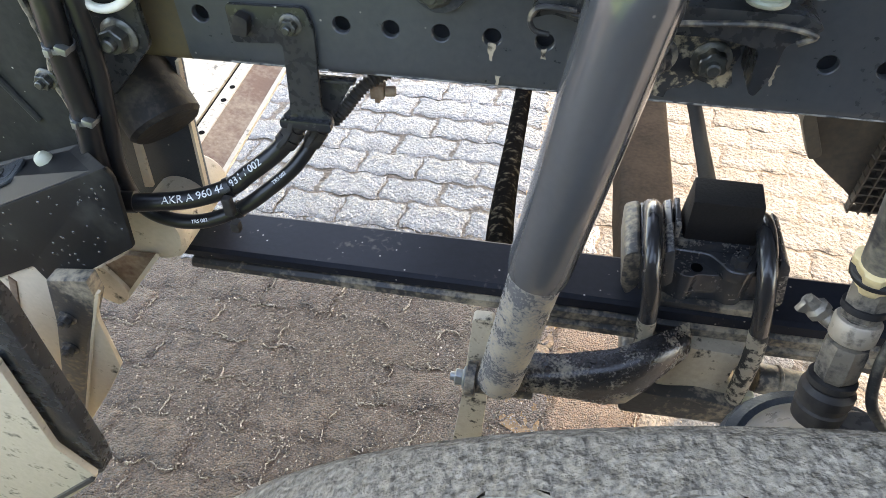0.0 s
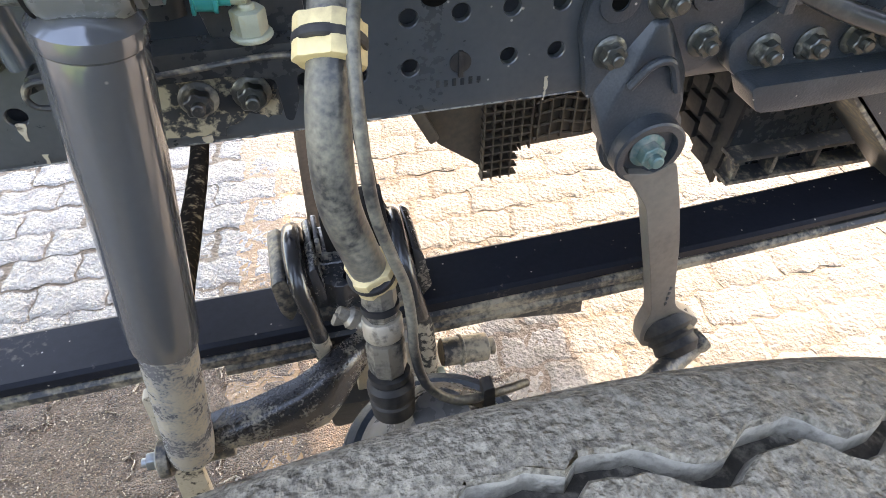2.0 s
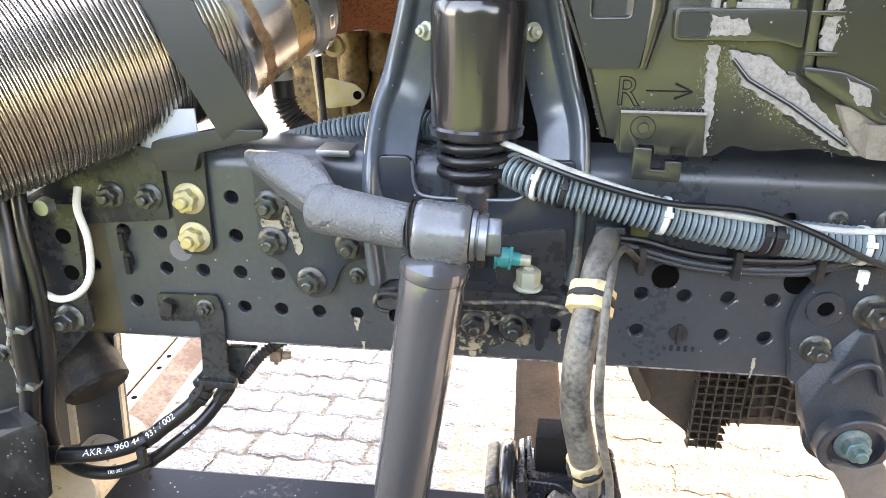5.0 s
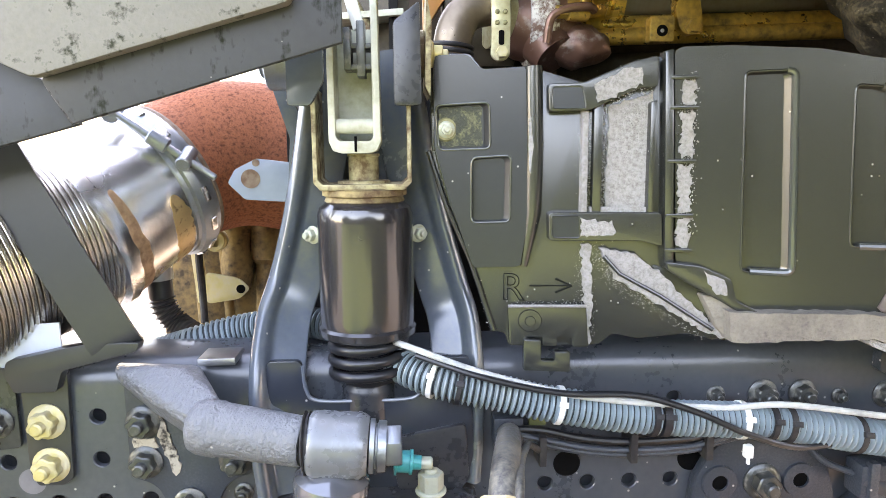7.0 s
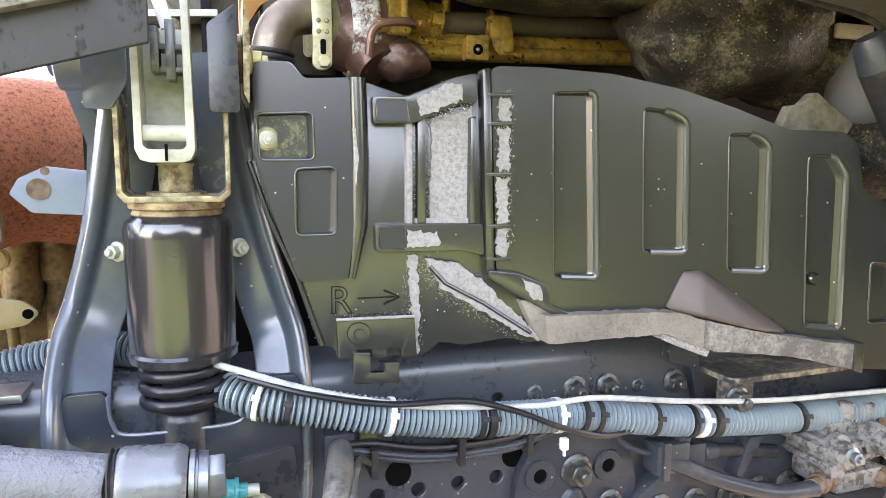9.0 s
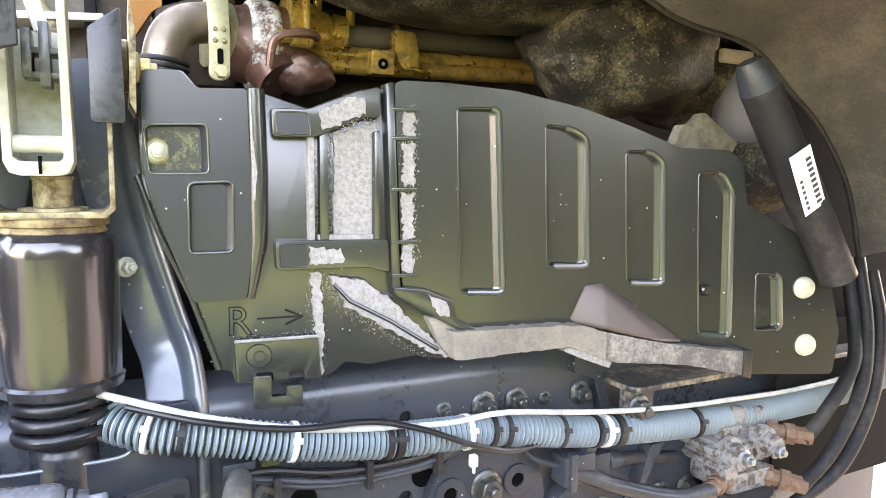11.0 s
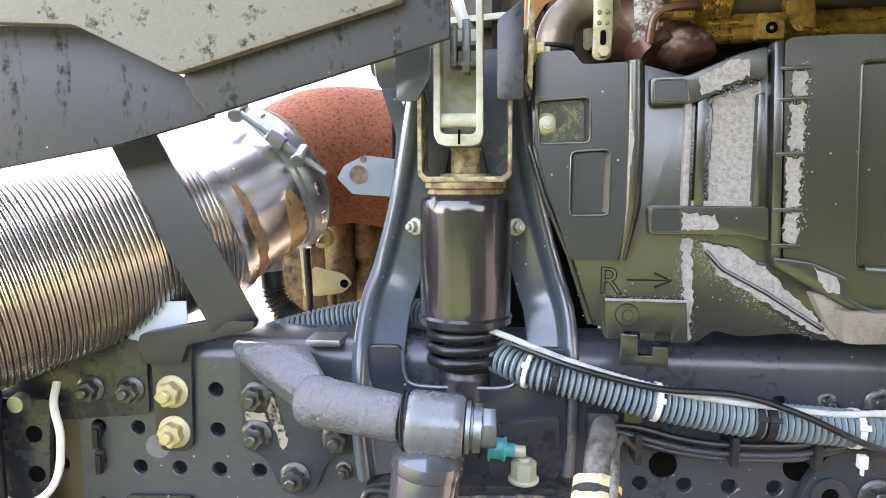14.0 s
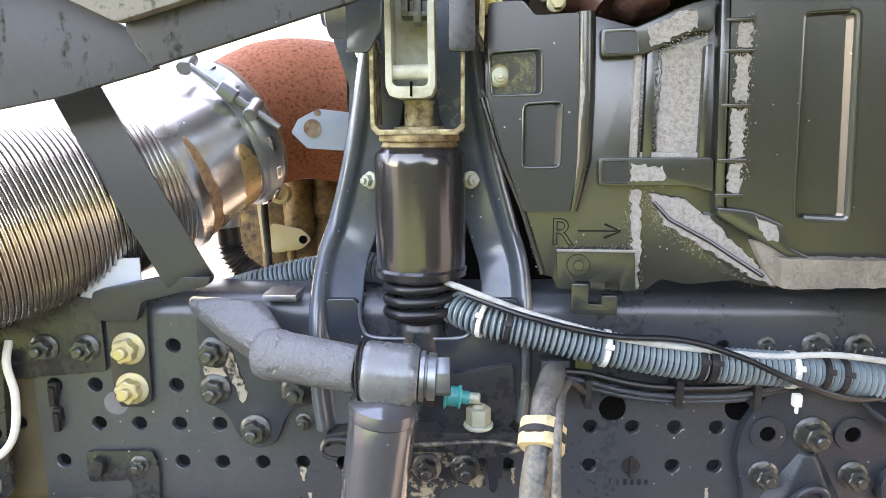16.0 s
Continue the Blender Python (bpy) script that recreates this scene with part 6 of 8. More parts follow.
crumb.from_pydata(V, [], F)
crumb.materials.append(M_pdust)
tagged(own(new("dust", crumb), pn), "crumbs of pale dust", kind="stuff")
# letter and arrow
writing("R", 0.042, lambda a, b, d: Vector((0.4435 + a * 0.95, pan_y(0.4435 + a) - 0.0002 - d, 1.277 + b)), mat("moulded letter edge", (0.010, 0.011, 0.009), 0.7, spec=0.1, bump=0), pn, "letter", 0.0006, "raised outline of a letter", 0.00055)
arrow = join(on_plate([(0.473, 1.2935), (0.516, 1.2945), (0.516, 1.2930), (0.473, 1.2920)], 0.0009, 0.0, 0), on_plate([(0.5005, 1.302), (0.517, 1.2942), (0.517, 1.2928), (0.4995, 1.300)], 0.0010, 0.0, 0), on_plate([(0.5005, 1.285), (0.517, 1.2928), (0.517, 1.2942), (0.4995, 1.287)], 0.0011, 0.0, 0))
put("arrow", arrow, bpy.data.materials["moulded letter edge"], pn, "moulded arrow")
put("lower_box", on_plate(rounded([(0.450, 1.271), (0.531, 1.273), (0.534, 1.229), (0.517, 1.228), (0.517, 1.238), (0.502, 1.238), (0.502, 1.228), (0.486, 1.228), (0.486, 1.238), (0.470, 1.238), (0.470, 1.228), (0.452, 1.228)], 0.003), 0.006, -0.002, 0.0015), M_panel, pn)
put("box_bead", bead([(0.450, 1.2715), (0.490, 1.2725), (0.531, 1.2735)], 0.0016, 0.007, closed=False), M_pdust, pn)
put("push_pin", on_panel(lathe((0.473, -0.006, 1.256), (0.473, -0.010, 1.256), [(0, 0.0125), (0.4, 0.0115), (0.45, 0.0085), (0.5, 0.0085), (0.55, 0.0058), (1, 0.0050), (1, 0)], 24)), M_panel, pn)
put("edge_dust", bead([(0.3735, 1.436), (0.3785, 1.408), (0.3865, 1.382), (0.402, 1.345), (0.4165, 1.310), (0.4265, 1.272), (0.4335, 1.245)], 0.0011, 0.0, closed=False), M_pdust, pn, "dusty rim of the panel")
put("hook", on_plate(rounded([(0.466, 1.236), (0.484, 1.236), (0.484, 1.214), (0.498, 1.214), (0.498, 1.224), (0.514, 1.224), (0.514, 1.202), (0.466, 1.202)], 0.002), 0.012, 0.002, 0.0015), M_panel, pn)
# ledge along the foot and the bulge above it
put("ledge", on_plate(ragged([(0.660, 1.276), (0.687, 1.275), (0.784, 1.277), (0.814, 1.274), (0.842, 1.2645), (0.842, 1.2335), (0.826, 1.240), (0.792, 1.252), (0.719, 1.248), (0.691, 1.245), (0.664, 1.245)], 0.0008, 0.006, 12), 0.030, 0.0, 0), M_pbrown, pn, "ledge under crusted tan dirt")
put("ledge_front", on_plate(ragged([(0.838, 1.266), (0.905, 1.251), (0.983, 1.238), (1.022, 1.233), (1.022, 1.203), (0.942, 1.222), (0.849, 1.231), (0.838, 1.236)], 0.0006, 0.006, 14), 0.0315, 0.0, 0), mat("dusty brown plastic", (0.095, 0.086, 0.080), 0.6, dirt=(0.29, 0.275, 0.235), amount=0.36, scale=40, grain=300, edge=0.2, bump=0.8), pn, "darker dusty front of the ledge")
put("ledge_start", on_plate(rounded([(0.640, 1.290), (0.668, 1.286), (0.700, 1.272), (0.696, 1.246), (0.668, 1.243), (0.656, 1.256)], 0.003), 0.016, 0.0, 0.002), M_pbrown, pn)
put("ledge_lip", on_plate(rounded([(0.792, 1.252), (0.826, 1.240), (0.849, 1.231), (0.846, 1.223), (0.812, 1.236), (0.790, 1.246)], 0.002), 0.026, 0.0, 0.001), M_pdust, pn, "pale crusted lip")
put("ledge_end", on_plate(rounded([(1.016, 1.236), (1.027, 1.236), (1.027, 1.200), (1.016, 1.203)], 0.002), 0.034, 0.0, 0.0015), M_panel, pn)
bm = bmesh.new()
for x, o, z in ((0.820, 0.012, 1.320), (0.842, 0.012, 1.322), (0.799, 0.012, 1.275), (0.960, 0.012, 1.242), (0.832, 0.036, 1.272), (0.905, 0.036, 1.252), (0.838, 0.022, 1.314)):
    bm.verts.new((x, pan_y(x) - o, z))
bmesh.ops.convex_hull(bm, input=bm.verts)
bevelled(bm, 0.006, 3, 15)
put("bulge", from_bm(bm), mat("brownish plastic", (0.085, 0.064, 0.058), 0.5, vary=0.2), pn, angle=80)
put("knob", on_panel(lathe((0.981, -0.004, 1.306), (0.981, -0.012, 1.306), [(0, 0.008), (0.6, 0.0075), (1, 0.005)], 18)), M_panel, pn)
for x, z in ((1.117, 1.305), (1.125, 1.231)):
    put("white_plug", on_panel(lathe((x, -0.008, z), (x, -0.020, z), [(0, 0.0135), (0.5, 0.0140), (0.8, 0.012), (1, 0.008)], 24)), M_whitebr, pn, "round white plastic plug")

def lump(cx, cy, cz, rx, ry, rz, seed, amp=0.18):
    bm = bmesh.new()
    bmesh.ops.create_icosphere(bm, subdivisions=4, radius=1)
    for v in bm.verts:
        d = 1 + amp * noise.noise(v.co * 1.7 + Vector((seed, 0, 0))) + amp * 0.35 * noise.noise(v.co * 5 + Vector((0, seed, 0)))
        v.co = Vector((cx + v.co.x * rx * d, cy + v.co.y * ry * d, cz + v.co.z * rz * d))
    return from_bm(bm)


# ---- engine parts over the panel ----
tp = thing("charge_air_pipe", (0.6, 0.2, 1.6), "gold painted metal pipes with clamps along the engine", "pipe")
put("elbow", sweep(spline([(0.405, 0.15, 1.535), (0.406, 0.15, 1.57), (0.415, 0.155, 1.598), (0.435, 0.16, 1.614), (0.475, 0.168, 1.622)], 8), 0.024, 22), mat("heat-browned steel", (0.22, 0.17, 0.12), 0.24, 0.9, dirt=(0.05, 0.035, 0.022), amount=0.4, scale=14, edge=0.4, bump=0.1), tp, "shiny heat-browned steel elbow")
for z in (1.553, 1.560, 1.567):
    put("bellow", ring((0.4055, 0.15, z), (0.1, 0, 1), 0.0255, 0.003, 28), M_rubber, tp)
band_clamp = put("clamp", join(lathe((0.457, 0.195, 1.612), (0.486, 0.20, 1.612), [(0, 0.038), (0, 0.0405), (1, 0.0405), (1, 0.038)], 32), prism(rounded([(0.452, 1.655), (0.476, 1.655), (0.478, 1.60), (0.477, 1.553), (0.470, 1.547), (0.459, 1.547), (0.453, 1.553), (0.454, 1.60)], 0.004), 0.130, 0.138, 0.002)), mat("pale yellow zinc strap", (0.46, 0.44, 0.28), 0.35, 0.5, vary=0.2, dirt=(0.25, 0.19, 0.09), amount=0.3, scale=30, edge=0.3), tp, "yellow zinc band clamp")
for x, z in ((0.4605, 1.606), (0.4705, 1.606), (0.4605, 1.593), (0.4705, 1.593)):
    put("rivet", lathe((x, 0.131, z), (x, 0.1275, z), [(0, 0.0032), (0.6, 0.0030), (1, 0.0018), (1, 0)], 12), M_goldull, band_clamp)
put("slot", prism(rounded([(0.4625, 1.584), (0.4695, 1.584), (0.4695, 1.566), (0.4625, 1.566)], 0.003), 0.1288, 0.132, 0.0004), M_hole, band_clamp)
put("clamp_bolt", lathe((0.466, 0.131, 1.557), (0.466, 0.120, 1.557), [(0, 0.008), (1, 0.007), (1, 0)], 6), M_gold, band_clamp)
put("casting", join(lathe((0.478, 0.205, 1.605), (0.575, 0.205, 1.605), [(0, 0.036), (0.15, 0.046), (0.5, 0.055), (0.8, 0.052), (1, 0.044)], 32), lathe((0.52, 0.2, 1.60), (0.545, 0.17, 1.558), [(0, 0.04), (1, 0.03)], 20)), M_copper, tp, "brown cast exhaust part with white crust")
put("crust", lathe((0.508, 0.205, 1.605), (0.545, 0.205, 1.605), [(0, 0.054), (0.1, 0.0565), (0.35, 0.0580), (0.5, 0.0566), (0.62, 0.0580), (0.9, 0.0568), (1, 0.054)], 36), mat("white crust on brown iron", (0.16, 0.085, 0.065), 0.6, 0.2, dirt=(0.62, 0.60, 0.57), amount=0.50, scale=60, grain=260, edge=0.12, bump=0.8), tp, "brown bead with flaking white crust")
put("casting_lobe", lump(0.575, 0.185, 1.572, 0.045, 0.04, 0.028, 2.7, 0.15), M_copper, tp)
put("neck", join(lathe((0.556, 0.20, 1.635), (0.640, 0.2, 1.628), [(0, 0.046), (0.1, 0.046), (0.45, 0.030), (0.70, 0.024), (0.72, 0.0205), (0.77, 0.0205), (0.79, 0.026), (0.98, 0.026), (1.0, 0.019)], 32), box(0.572, 0.580, 0.15, 0.20, 1.60, 1.66, 0.003)), M_brass, tp)
put("plug_nut", join(moved(prism(hexagon(0.0085), 0, 0.016, 0.001, plane="xy"), Matrix.Translation((0.535, 0.136, 1.607)) @ pose(0, 0, 0, 0, 90, 0)), rod((0.55, 0.138, 1.606), (0.578, 0.145, 1.606), 0.0095)), M_brass, tp, "brass union nut")
put("tube", rod((0.63, 0.2, 1.628), (1.05, 0.2, 1.643), 0.0165), mat("heat-blued dark steel tube", (0.17, 0.165, 0.155), 0.36, 0.7, dirt=(0.09, 0.05, 0.02), amount=0.45, scale=9, edge=0.4, vary=0.4), tp, "dark heat-blued steel tube")
for z, y in ((1.600, 0.19), (1.584, 0.185)):
    put("tube", rod((0.58, y, z), (1.0, y, z + 0.012), 0.0115), M_brass, tp)
put("tube_clamp", join(prism(rounded([(0.697, 1.636), (0.730, 1.636), (0.735, 1.612), (0.738, 1.588), (0.715, 1.583), (0.705, 1.592), (0.700, 1.612)], 0.006), 0.160, 0.178, 0.003), lathe((0.722, 0.160, 1.594), (0.722, 0.150, 1.594), [(0, 0.0115), (0.3, 0.0115), (0.35, 0.0085), (1, 0.008)], 6), ring((0.715, 0.2, 1.630), (1, 0, 0.03), 0.0185, 0.004, 28, 8)), M_brass, tp)
band_ = put("tube_clamp", prism(rounded([(0.664, 1.607), (0.697, 1.607), (0.697, 1.574), (0.664, 1.574)], 0.004), 0.155, 0.175, 0.003), M_brass, tp)
put("slot", lathe((0.680, 0.1545, 1.588), (0.680, 0.160, 1.588), [(0, 0.0075), (0.5, 0.007), (0.5, 0)], 18), M_hole, band_)
put("screw", rod((0.680, 0.158, 1.588), (0.680, 0.1535, 1.588), 0.003), M_steel, band_)
put("cross_stay", rod((0.60, 0.19, 1.64), (0.60, 0.19, 1.70), 0.006), M_brass, tp)
put("cross_stay", rod((0.645, 0.19, 1.64), (0.647, 0.19, 1.70), 0.006), M_brass, tp)
put("sensor_line", sweep(spline([(0.525, 0.14, 1.57), (0.53, 0.135, 1.60), (0.55, 0.13, 1.61), (0.575, 0.13, 1.612), (0.585, 0.14, 1.61)], 8), 0.0055, 10), M_copper, tp)
# Dark brown sheet added to close a bright gap behind the engine.
put("bulkhead", prism(rounded([(-0.14, 1.14), (0.32, 1.14), (0.32, 1.60), (-0.06, 1.50)], 0.01), 0.64, 0.65, 0.002), M_cross, tp, "added brown backing behind the engine gap")
# Sheets added behind legs and panel, near-black in place of shade.
put("engine_shroud", box(0.195, 0.47, 0.135, 0.15, 1.06, 1.50, 0.004), M_black, tp)
put("engine_side", box(0.46, 1.3, 0.10, 0.30, 1.216, 1.50, 0.01), M_black, tp)
# Rod and box added out of view to keep sun off the spring.
put("sun_block_rod", rod((0.86, 0.36, 0.94), (1.74, 0.36, 0.94), 0.11), M_black, tp)
put("radiator", box(1.60, 1.70, 0.2, 1.3, 0.90, 1.79, 0.01), M_black, tp)
put("engine_block", join(box(0.34, 1.15, 0.29, 0.6, 1.20, 1.70, 0.02), box(0.56, 0.9, 0.24, 0.30, 1.53, 1.575, 0.01), box(0.40, 0.50, 0.22, 0.30, 1.55, 1.70, 0.01)), mat("oily engine block", (0.055, 0.038, 0.018), 0.5, vary=0.5, dirt=(0.02, 0.016, 0.01), amount=0.5, scale=12, edge=0.3), tp)
put("flange_plate", prism(rounded([(0.36, 1.56), (0.372, 1.58), (0.372, 1.70), (0.45, 1.70), (0.45, 1.66), (0.40, 1.64), (0.375, 1.60)], 0.01), 0.22, 0.25, 0.004), mat("orange casting", (0.42, 0.17, 0.04), 0.6, dirt=(0.2, 0.1, 0.05), amount=0.3), tp)
# insulation that bulges down at the front
ins = thing("insulation_mat", (1.0, 0.05, 1.58), "sagging black insulation mat crusted with brown dirt", "insulation")
put("fold", lump(0.985, 0.03, 1.600, 0.155, 0.10, 0.080, 3.1, 0.22), M_insul, ins)
put("fold", lump(1.13, 0.04, 1.575, 0.12, 0.08, 0.062, 8.3), M_insul, ins)
put("fold", lump(1.10, 0.06, 1.68, 0.28, 0.12, 0.055, 2.3, 0.1), M_insul, ins)
put("fold", lump(0.78, 0.07, 1.690, 0.26, 0.14, 0.058, 7.7, 0.16), M_insul, ins)
put("fold", lump(1.165, -0.05, 1.445, 0.085, 0.07, 0.052, 5.2), M_insul, ins)
put("torn_flap", prism(rounded([(0.955, 1.472), (0.971, 1.505), (0.985, 1.503), (1.006, 1.521), (1.068, 1.485), (1.054, 1.465)], 0.004), -0.10, -0.085, 0.003), mat("torn dusty felt", (0.20, 0.19, 0.15), 0.9, dirt=(0.05, 0.045, 0.032), amount=0.42, scale=40, edge=0.25, bump=0.8), ins)
put("grey_lining", lump(1.145, -0.045, 1.535, 0.045, 0.04, 0.062, 1.4, 0.05), mat("grey lining", (0.10, 0.10, 0.105), 0.6, vary=0.15), ins, "smooth grey lining")
put("clip", box(1.085, 1.145, -0.055, -0.045, 1.595, 1.614, 0.004), M_mud, ins)
# Near-black sheets added over bright gaps, their colour standing for shade.
put("side_lining", box(1.16, 2.0, -0.02, 0.04, 1.19, 1.78, 0.01), M_black, ins)
put("front_lining", box(1.262, 1.80, -0.040, -0.034, 0.935, 1.215, 0.002), M_black, ins)
put("lower_lining", box(1.06, 1.30, -0.03, 0.05, 1.20, 1.41, 0.01), M_black, ins)
fl = thing("fender_liner", (1.25, -0.1, 1.6), "smooth dark plastic wheel arch liner", "wheel arch")
lip = spline([(0.78, -0.12, 1.69), (0.918, -0.12, 1.625), (1.055, -0.12, 1.602), (1.132, -0.12, 1.555), (1.202, -0.12, 1.508), (1.27, -0.12, 1.43), (1.31, -0.12, 1.33)], 8)
V, F = [], []
rows_ = ((0.0, 0.0, 0.0), (0.0, -0.10, 0.03), (0.02, -0.22, 0.10), (0.05, -0.36, 0.20))
for d in (0.0, 0.005):
    for dx, dy, dz in rows_:
        V += [(p.x + dx + d, p.y + dy, p.z + dz + d) for p in lip]
n_ = len(lip)
for a_ in range(8):
    if a_ != 3 and a_ < 7:
        F += [(a_ * n_ + i, a_ * n_ + i + 1, (a_ + 1) * n_ + i + 1, (a_ + 1) * n_ + i) for i in range(n_ - 1)]
put("liner", (V, F), mat("dusty arch liner", (0.050, 0.047, 0.043), 0.55, dirt=(0.14, 0.125, 0.10), amount=0.36, scale=14, grain=260, edge=0.25, bump=0.5, vary=0.3), fl)
put("rim", sweep(lip, 0.004, 10), M_rubber, fl)
st_ = thing("gas_strut", (1.12, -0.16, 1.4), "black strut with a white printed label, leaning along the arch", "strut")
put("body", lathe((1.005, -0.175, 1.545), (1.145, -0.195, 1.32), [(0, 0.018), (0.02, 0.022), (0.5, 0.0235), (1, 0.022)], 24), M_rubber, st_)
put("cap", lathe((0.99, -0.173, 1.57), (1.008, -0.1755, 1.54), [(0, 0.014), (0.3, 0.0185), (1, 0.0225)], 24), M_castdark, st_)
lab = Matrix.Translation((1.0545, -0.208, 1.438)) @ pose(0, 0, 0, 4, 0, -4) @ pose(0, 0, 0, 0, -30, 0)
strut_label = put("label", moved(box(-0.017, 0.017, -0.001, 0.0, -0.038, 0.038, 0.0003), lab), M_print, st_, "white paper label with printed bars")
for k, x in enumerate((-0.010, 0.006, 0.010)):
    for i in range(9 if k else 6):
        put("printed_bar", moved(box(x - 0.0018, x + 0.0018, -0.0016, -0.0009, -0.032 + 0.0068 * i, -0.0285 + 0.0068 * i, 0), lab), M_mark, strut_label)

# ---- valve block and hoses at the front of the rail ----
vb = thing("air_valve", (1.17, -0.06, 0.98), "pale corroded aluminium air valve with rusty fittings", "valve")
M_alu = mat("corroded aluminium", (0.27, 0.265, 0.26), 0.45, 0.3, dirt=(0.080, 0.066, 0.055), amount=0.46, scale=60, edge=0.15, bump=0.6, vary=0.45, specks=0.2)
put("body", box(1.082, 1.178, -0.088, -0.02, 1.034, 1.076, 0.006), M_alu, vb)
for x0, x1, y0, z0, z1, name_ in ((1.070, 1.190, -0.096, 1.060, 1.070, "flange"), (1.074, 1.186, -0.094, 1.041, 1.049, "flange"), (1.096, 1.160, -0.080, 1.074, 1.092, "cover"), (1.150, 1.186, -0.090, 1.074, 1.086, "port_block")):
    put(name_, box(x0, x1, y0, -0.024, z0, z1, 0.003), M_alu, vb)
for i in range(7):
    put("rib", box(1.086 + 0.0132 * i, 1.0905 + 0.0132 * i, -0.0945, -0.03, 1.048, 1.062, 0.0012), M_alu, vb)
put("body", lathe((1.10, -0.085, 1.06), (1.10, -0.115, 1.058), [(0, 0.024), (0.3, 0.024), (0.35, 0.019), (0.8, 0.019), (0.85, 0.015), (1, 0.014)], 24), M_alu, vb)
put("body", lathe((1.165, -0.085, 1.07), (1.165, -0.118, 1.066), [(0, 0.022), (0.4, 0.021), (0.45, 0.016), (1, 0.015)], 20), M_alu, vb)
put("body", join(box(1.09, 1.175, -0.105, -0.03, 1.004, 1.034, 0.008), box(1.075, 1.10, -0.108, -0.09, 1.02, 1.05, 0.003)), M_alu, vb)
for x, y in ((1.10, -0.10), (1.165, -0.10)):
    bolt((x, y - 0.014, 1.062), vb, M_zinc, 0.009, star=False)
put("stud", rod((1.13, -0.075, 1.095), (1.13, -0.075, 1.118), 0.010), M_alu, vb)
put("stud", rod((1.172, -0.075, 1.09), (1.172, -0.075, 1.112), 0.008), M_alu, vb)
for a_, b_, r_ in (((1.185, -0.08, 1.075), (1.232, -0.12, 1.072), 0.015), ((1.165, -0.09, 1.018), (1.212, -0.13, 1.006), 0.015), ((1.085, -0.095, 1.025), (1.050, -0.103, 1.023), 0.013)):
    put("fitting", lathe(a_, b_, [(0, r_ * 1.15), (0.25, r_ * 1.15), (0.28, r_ * 0.8), (0.4, r_ * 0.8), (0.42, r_ * 1.05), (0.62, r_ * 1.05), (0.65, r_ * 0.85), (1, r_ * 0.85)], 8), M_brownrust, vb, "rusty hose fitting")
valve_cap = put("cap", lathe((1.13, -0.085, 1.005), (1.13, -0.085, 0.955), [(0, 0.045), (0.1, 0.048), (0.4, 0.048), (0.45, 0.042), (0.5, 0.042), (0.55, 0.047), (1, 0.044)], 36), M_rubber, vb, "black plastic ribbed cap")
put("cap_ribs", join(*[box(-0.002, 0.002, -0.050, -0.044, 0, 0.02, 0.0005, Matrix.Translation((1.13, -0.085, 0.958)) @ pose(0, 0, 0, 0, 0, 12 * i)) for i in range(30)]), M_rubber, valve_cap)
for k, pts in enumerate(([(1.055, -0.105, 1.022), (1.0, -0.09, 1.018), (0.93, -0.065, 1.035), (0.88, -0.05, 1.055), (0.85, -0.045, 1.065)], [(1.220, -0.115, 1.066), (1.255, -0.12, 1.10), (1.315, -0.12, 1.165), (1.345, -0.10, 1.22), (1.36, -0.07, 1.32)], [(1.205, -0.128, 1.005), (1.262, -0.135, 1.055), (1.325, -0.13, 1.135), (1.36, -0.11, 1.22), (1.375, -0.08, 1.32)], [(1.20, -0.12, 0.975), (1.275, -0.14, 1.03), (1.345, -0.135, 1.12), (1.385, -0.115, 1.22), (1.395, -0.09, 1.3)])):
    ah = thing("air_hose", tuple(pts[0]), "black rubber air hose from the valve", "hose", "air hoses")
    put("hose", sweep(spline(pts, 10), 0.0105 if k == 0 else 0.0098, 14), M_hosedark if k == 0 else M_rubber, ah)
cn = thing("plug_connector", (0.87, -0.04, 1.08), "grey-black plastic plug connector with cable", "connector")
put("housing", join(box(0.845, 0.895, -0.055, -0.025, 1.045, 1.085, 0.004), box(0.895, 0.925, -0.05, -0.03, 1.048, 1.078, 0.004), rod((0.925, -0.04, 1.062), (0.945, -0.04, 1.060), 0.012), box(0.852, 0.862, -0.06, -0.05, 1.04, 1.09, 0.001)), M_castdark, cn)
put("lead", sweep(spline([(0.945, -0.04, 1.06), (0.99, -0.04, 1.055), (1.04, -0.05, 1.05)], 8), 0.009, 12), M_rubber, cn)
put("lead", sweep(spline([(0.845, -0.04, 1.07), (0.81, -0.035, 1.085), (0.79, -0.03, 1.11), (0.80, -0.03, 1.13), (0.83, -0.035, 1.125), (0.835, -0.04, 1.10)], 8), 0.004, 10), M_castdark, cn)

# ---- exhaust: flexible pipe, clamp, rusty elbow ----
FX0, FX1 = Vector((-0.264, -0.127, 1.270)), Vector((-0.062, 0.13, 1.345))
fx = thing("exhaust_flex_pipe", tuple(FX0), "shiny ribbed stainless steel flexible exhaust pipe", "exhaust pipe")
M_dir = (FX1 - FX0).normalized()
corrugated([FX0 + (FX1 - M_dir * 0.010 - FX0) * (i / 200) for i in range(201)], 0.112, 0.0032, 0.0062, fx, "pipe", M_flex, M_flex_shade, 64)
put("end_band", lathe(FX0 - M_dir * 0.05, FX0 + M_dir * 0.012, [(0, 0.116), (0.05, 0.1185), (0.95, 0.1185), (1, 0.115)], 56), mat("tan heat-stained band", (0.45, 0.33, 0.20), 0.35, 0.7, vary=0.15), fx, "tan heat-stained end band")
C0, C1 = FX1 - M_dir * 0.016, FX1 + M_dir * 0.100 + Vector((0.012, 0.0, 0.030))
C_dir = (C1 - C0).normalized()
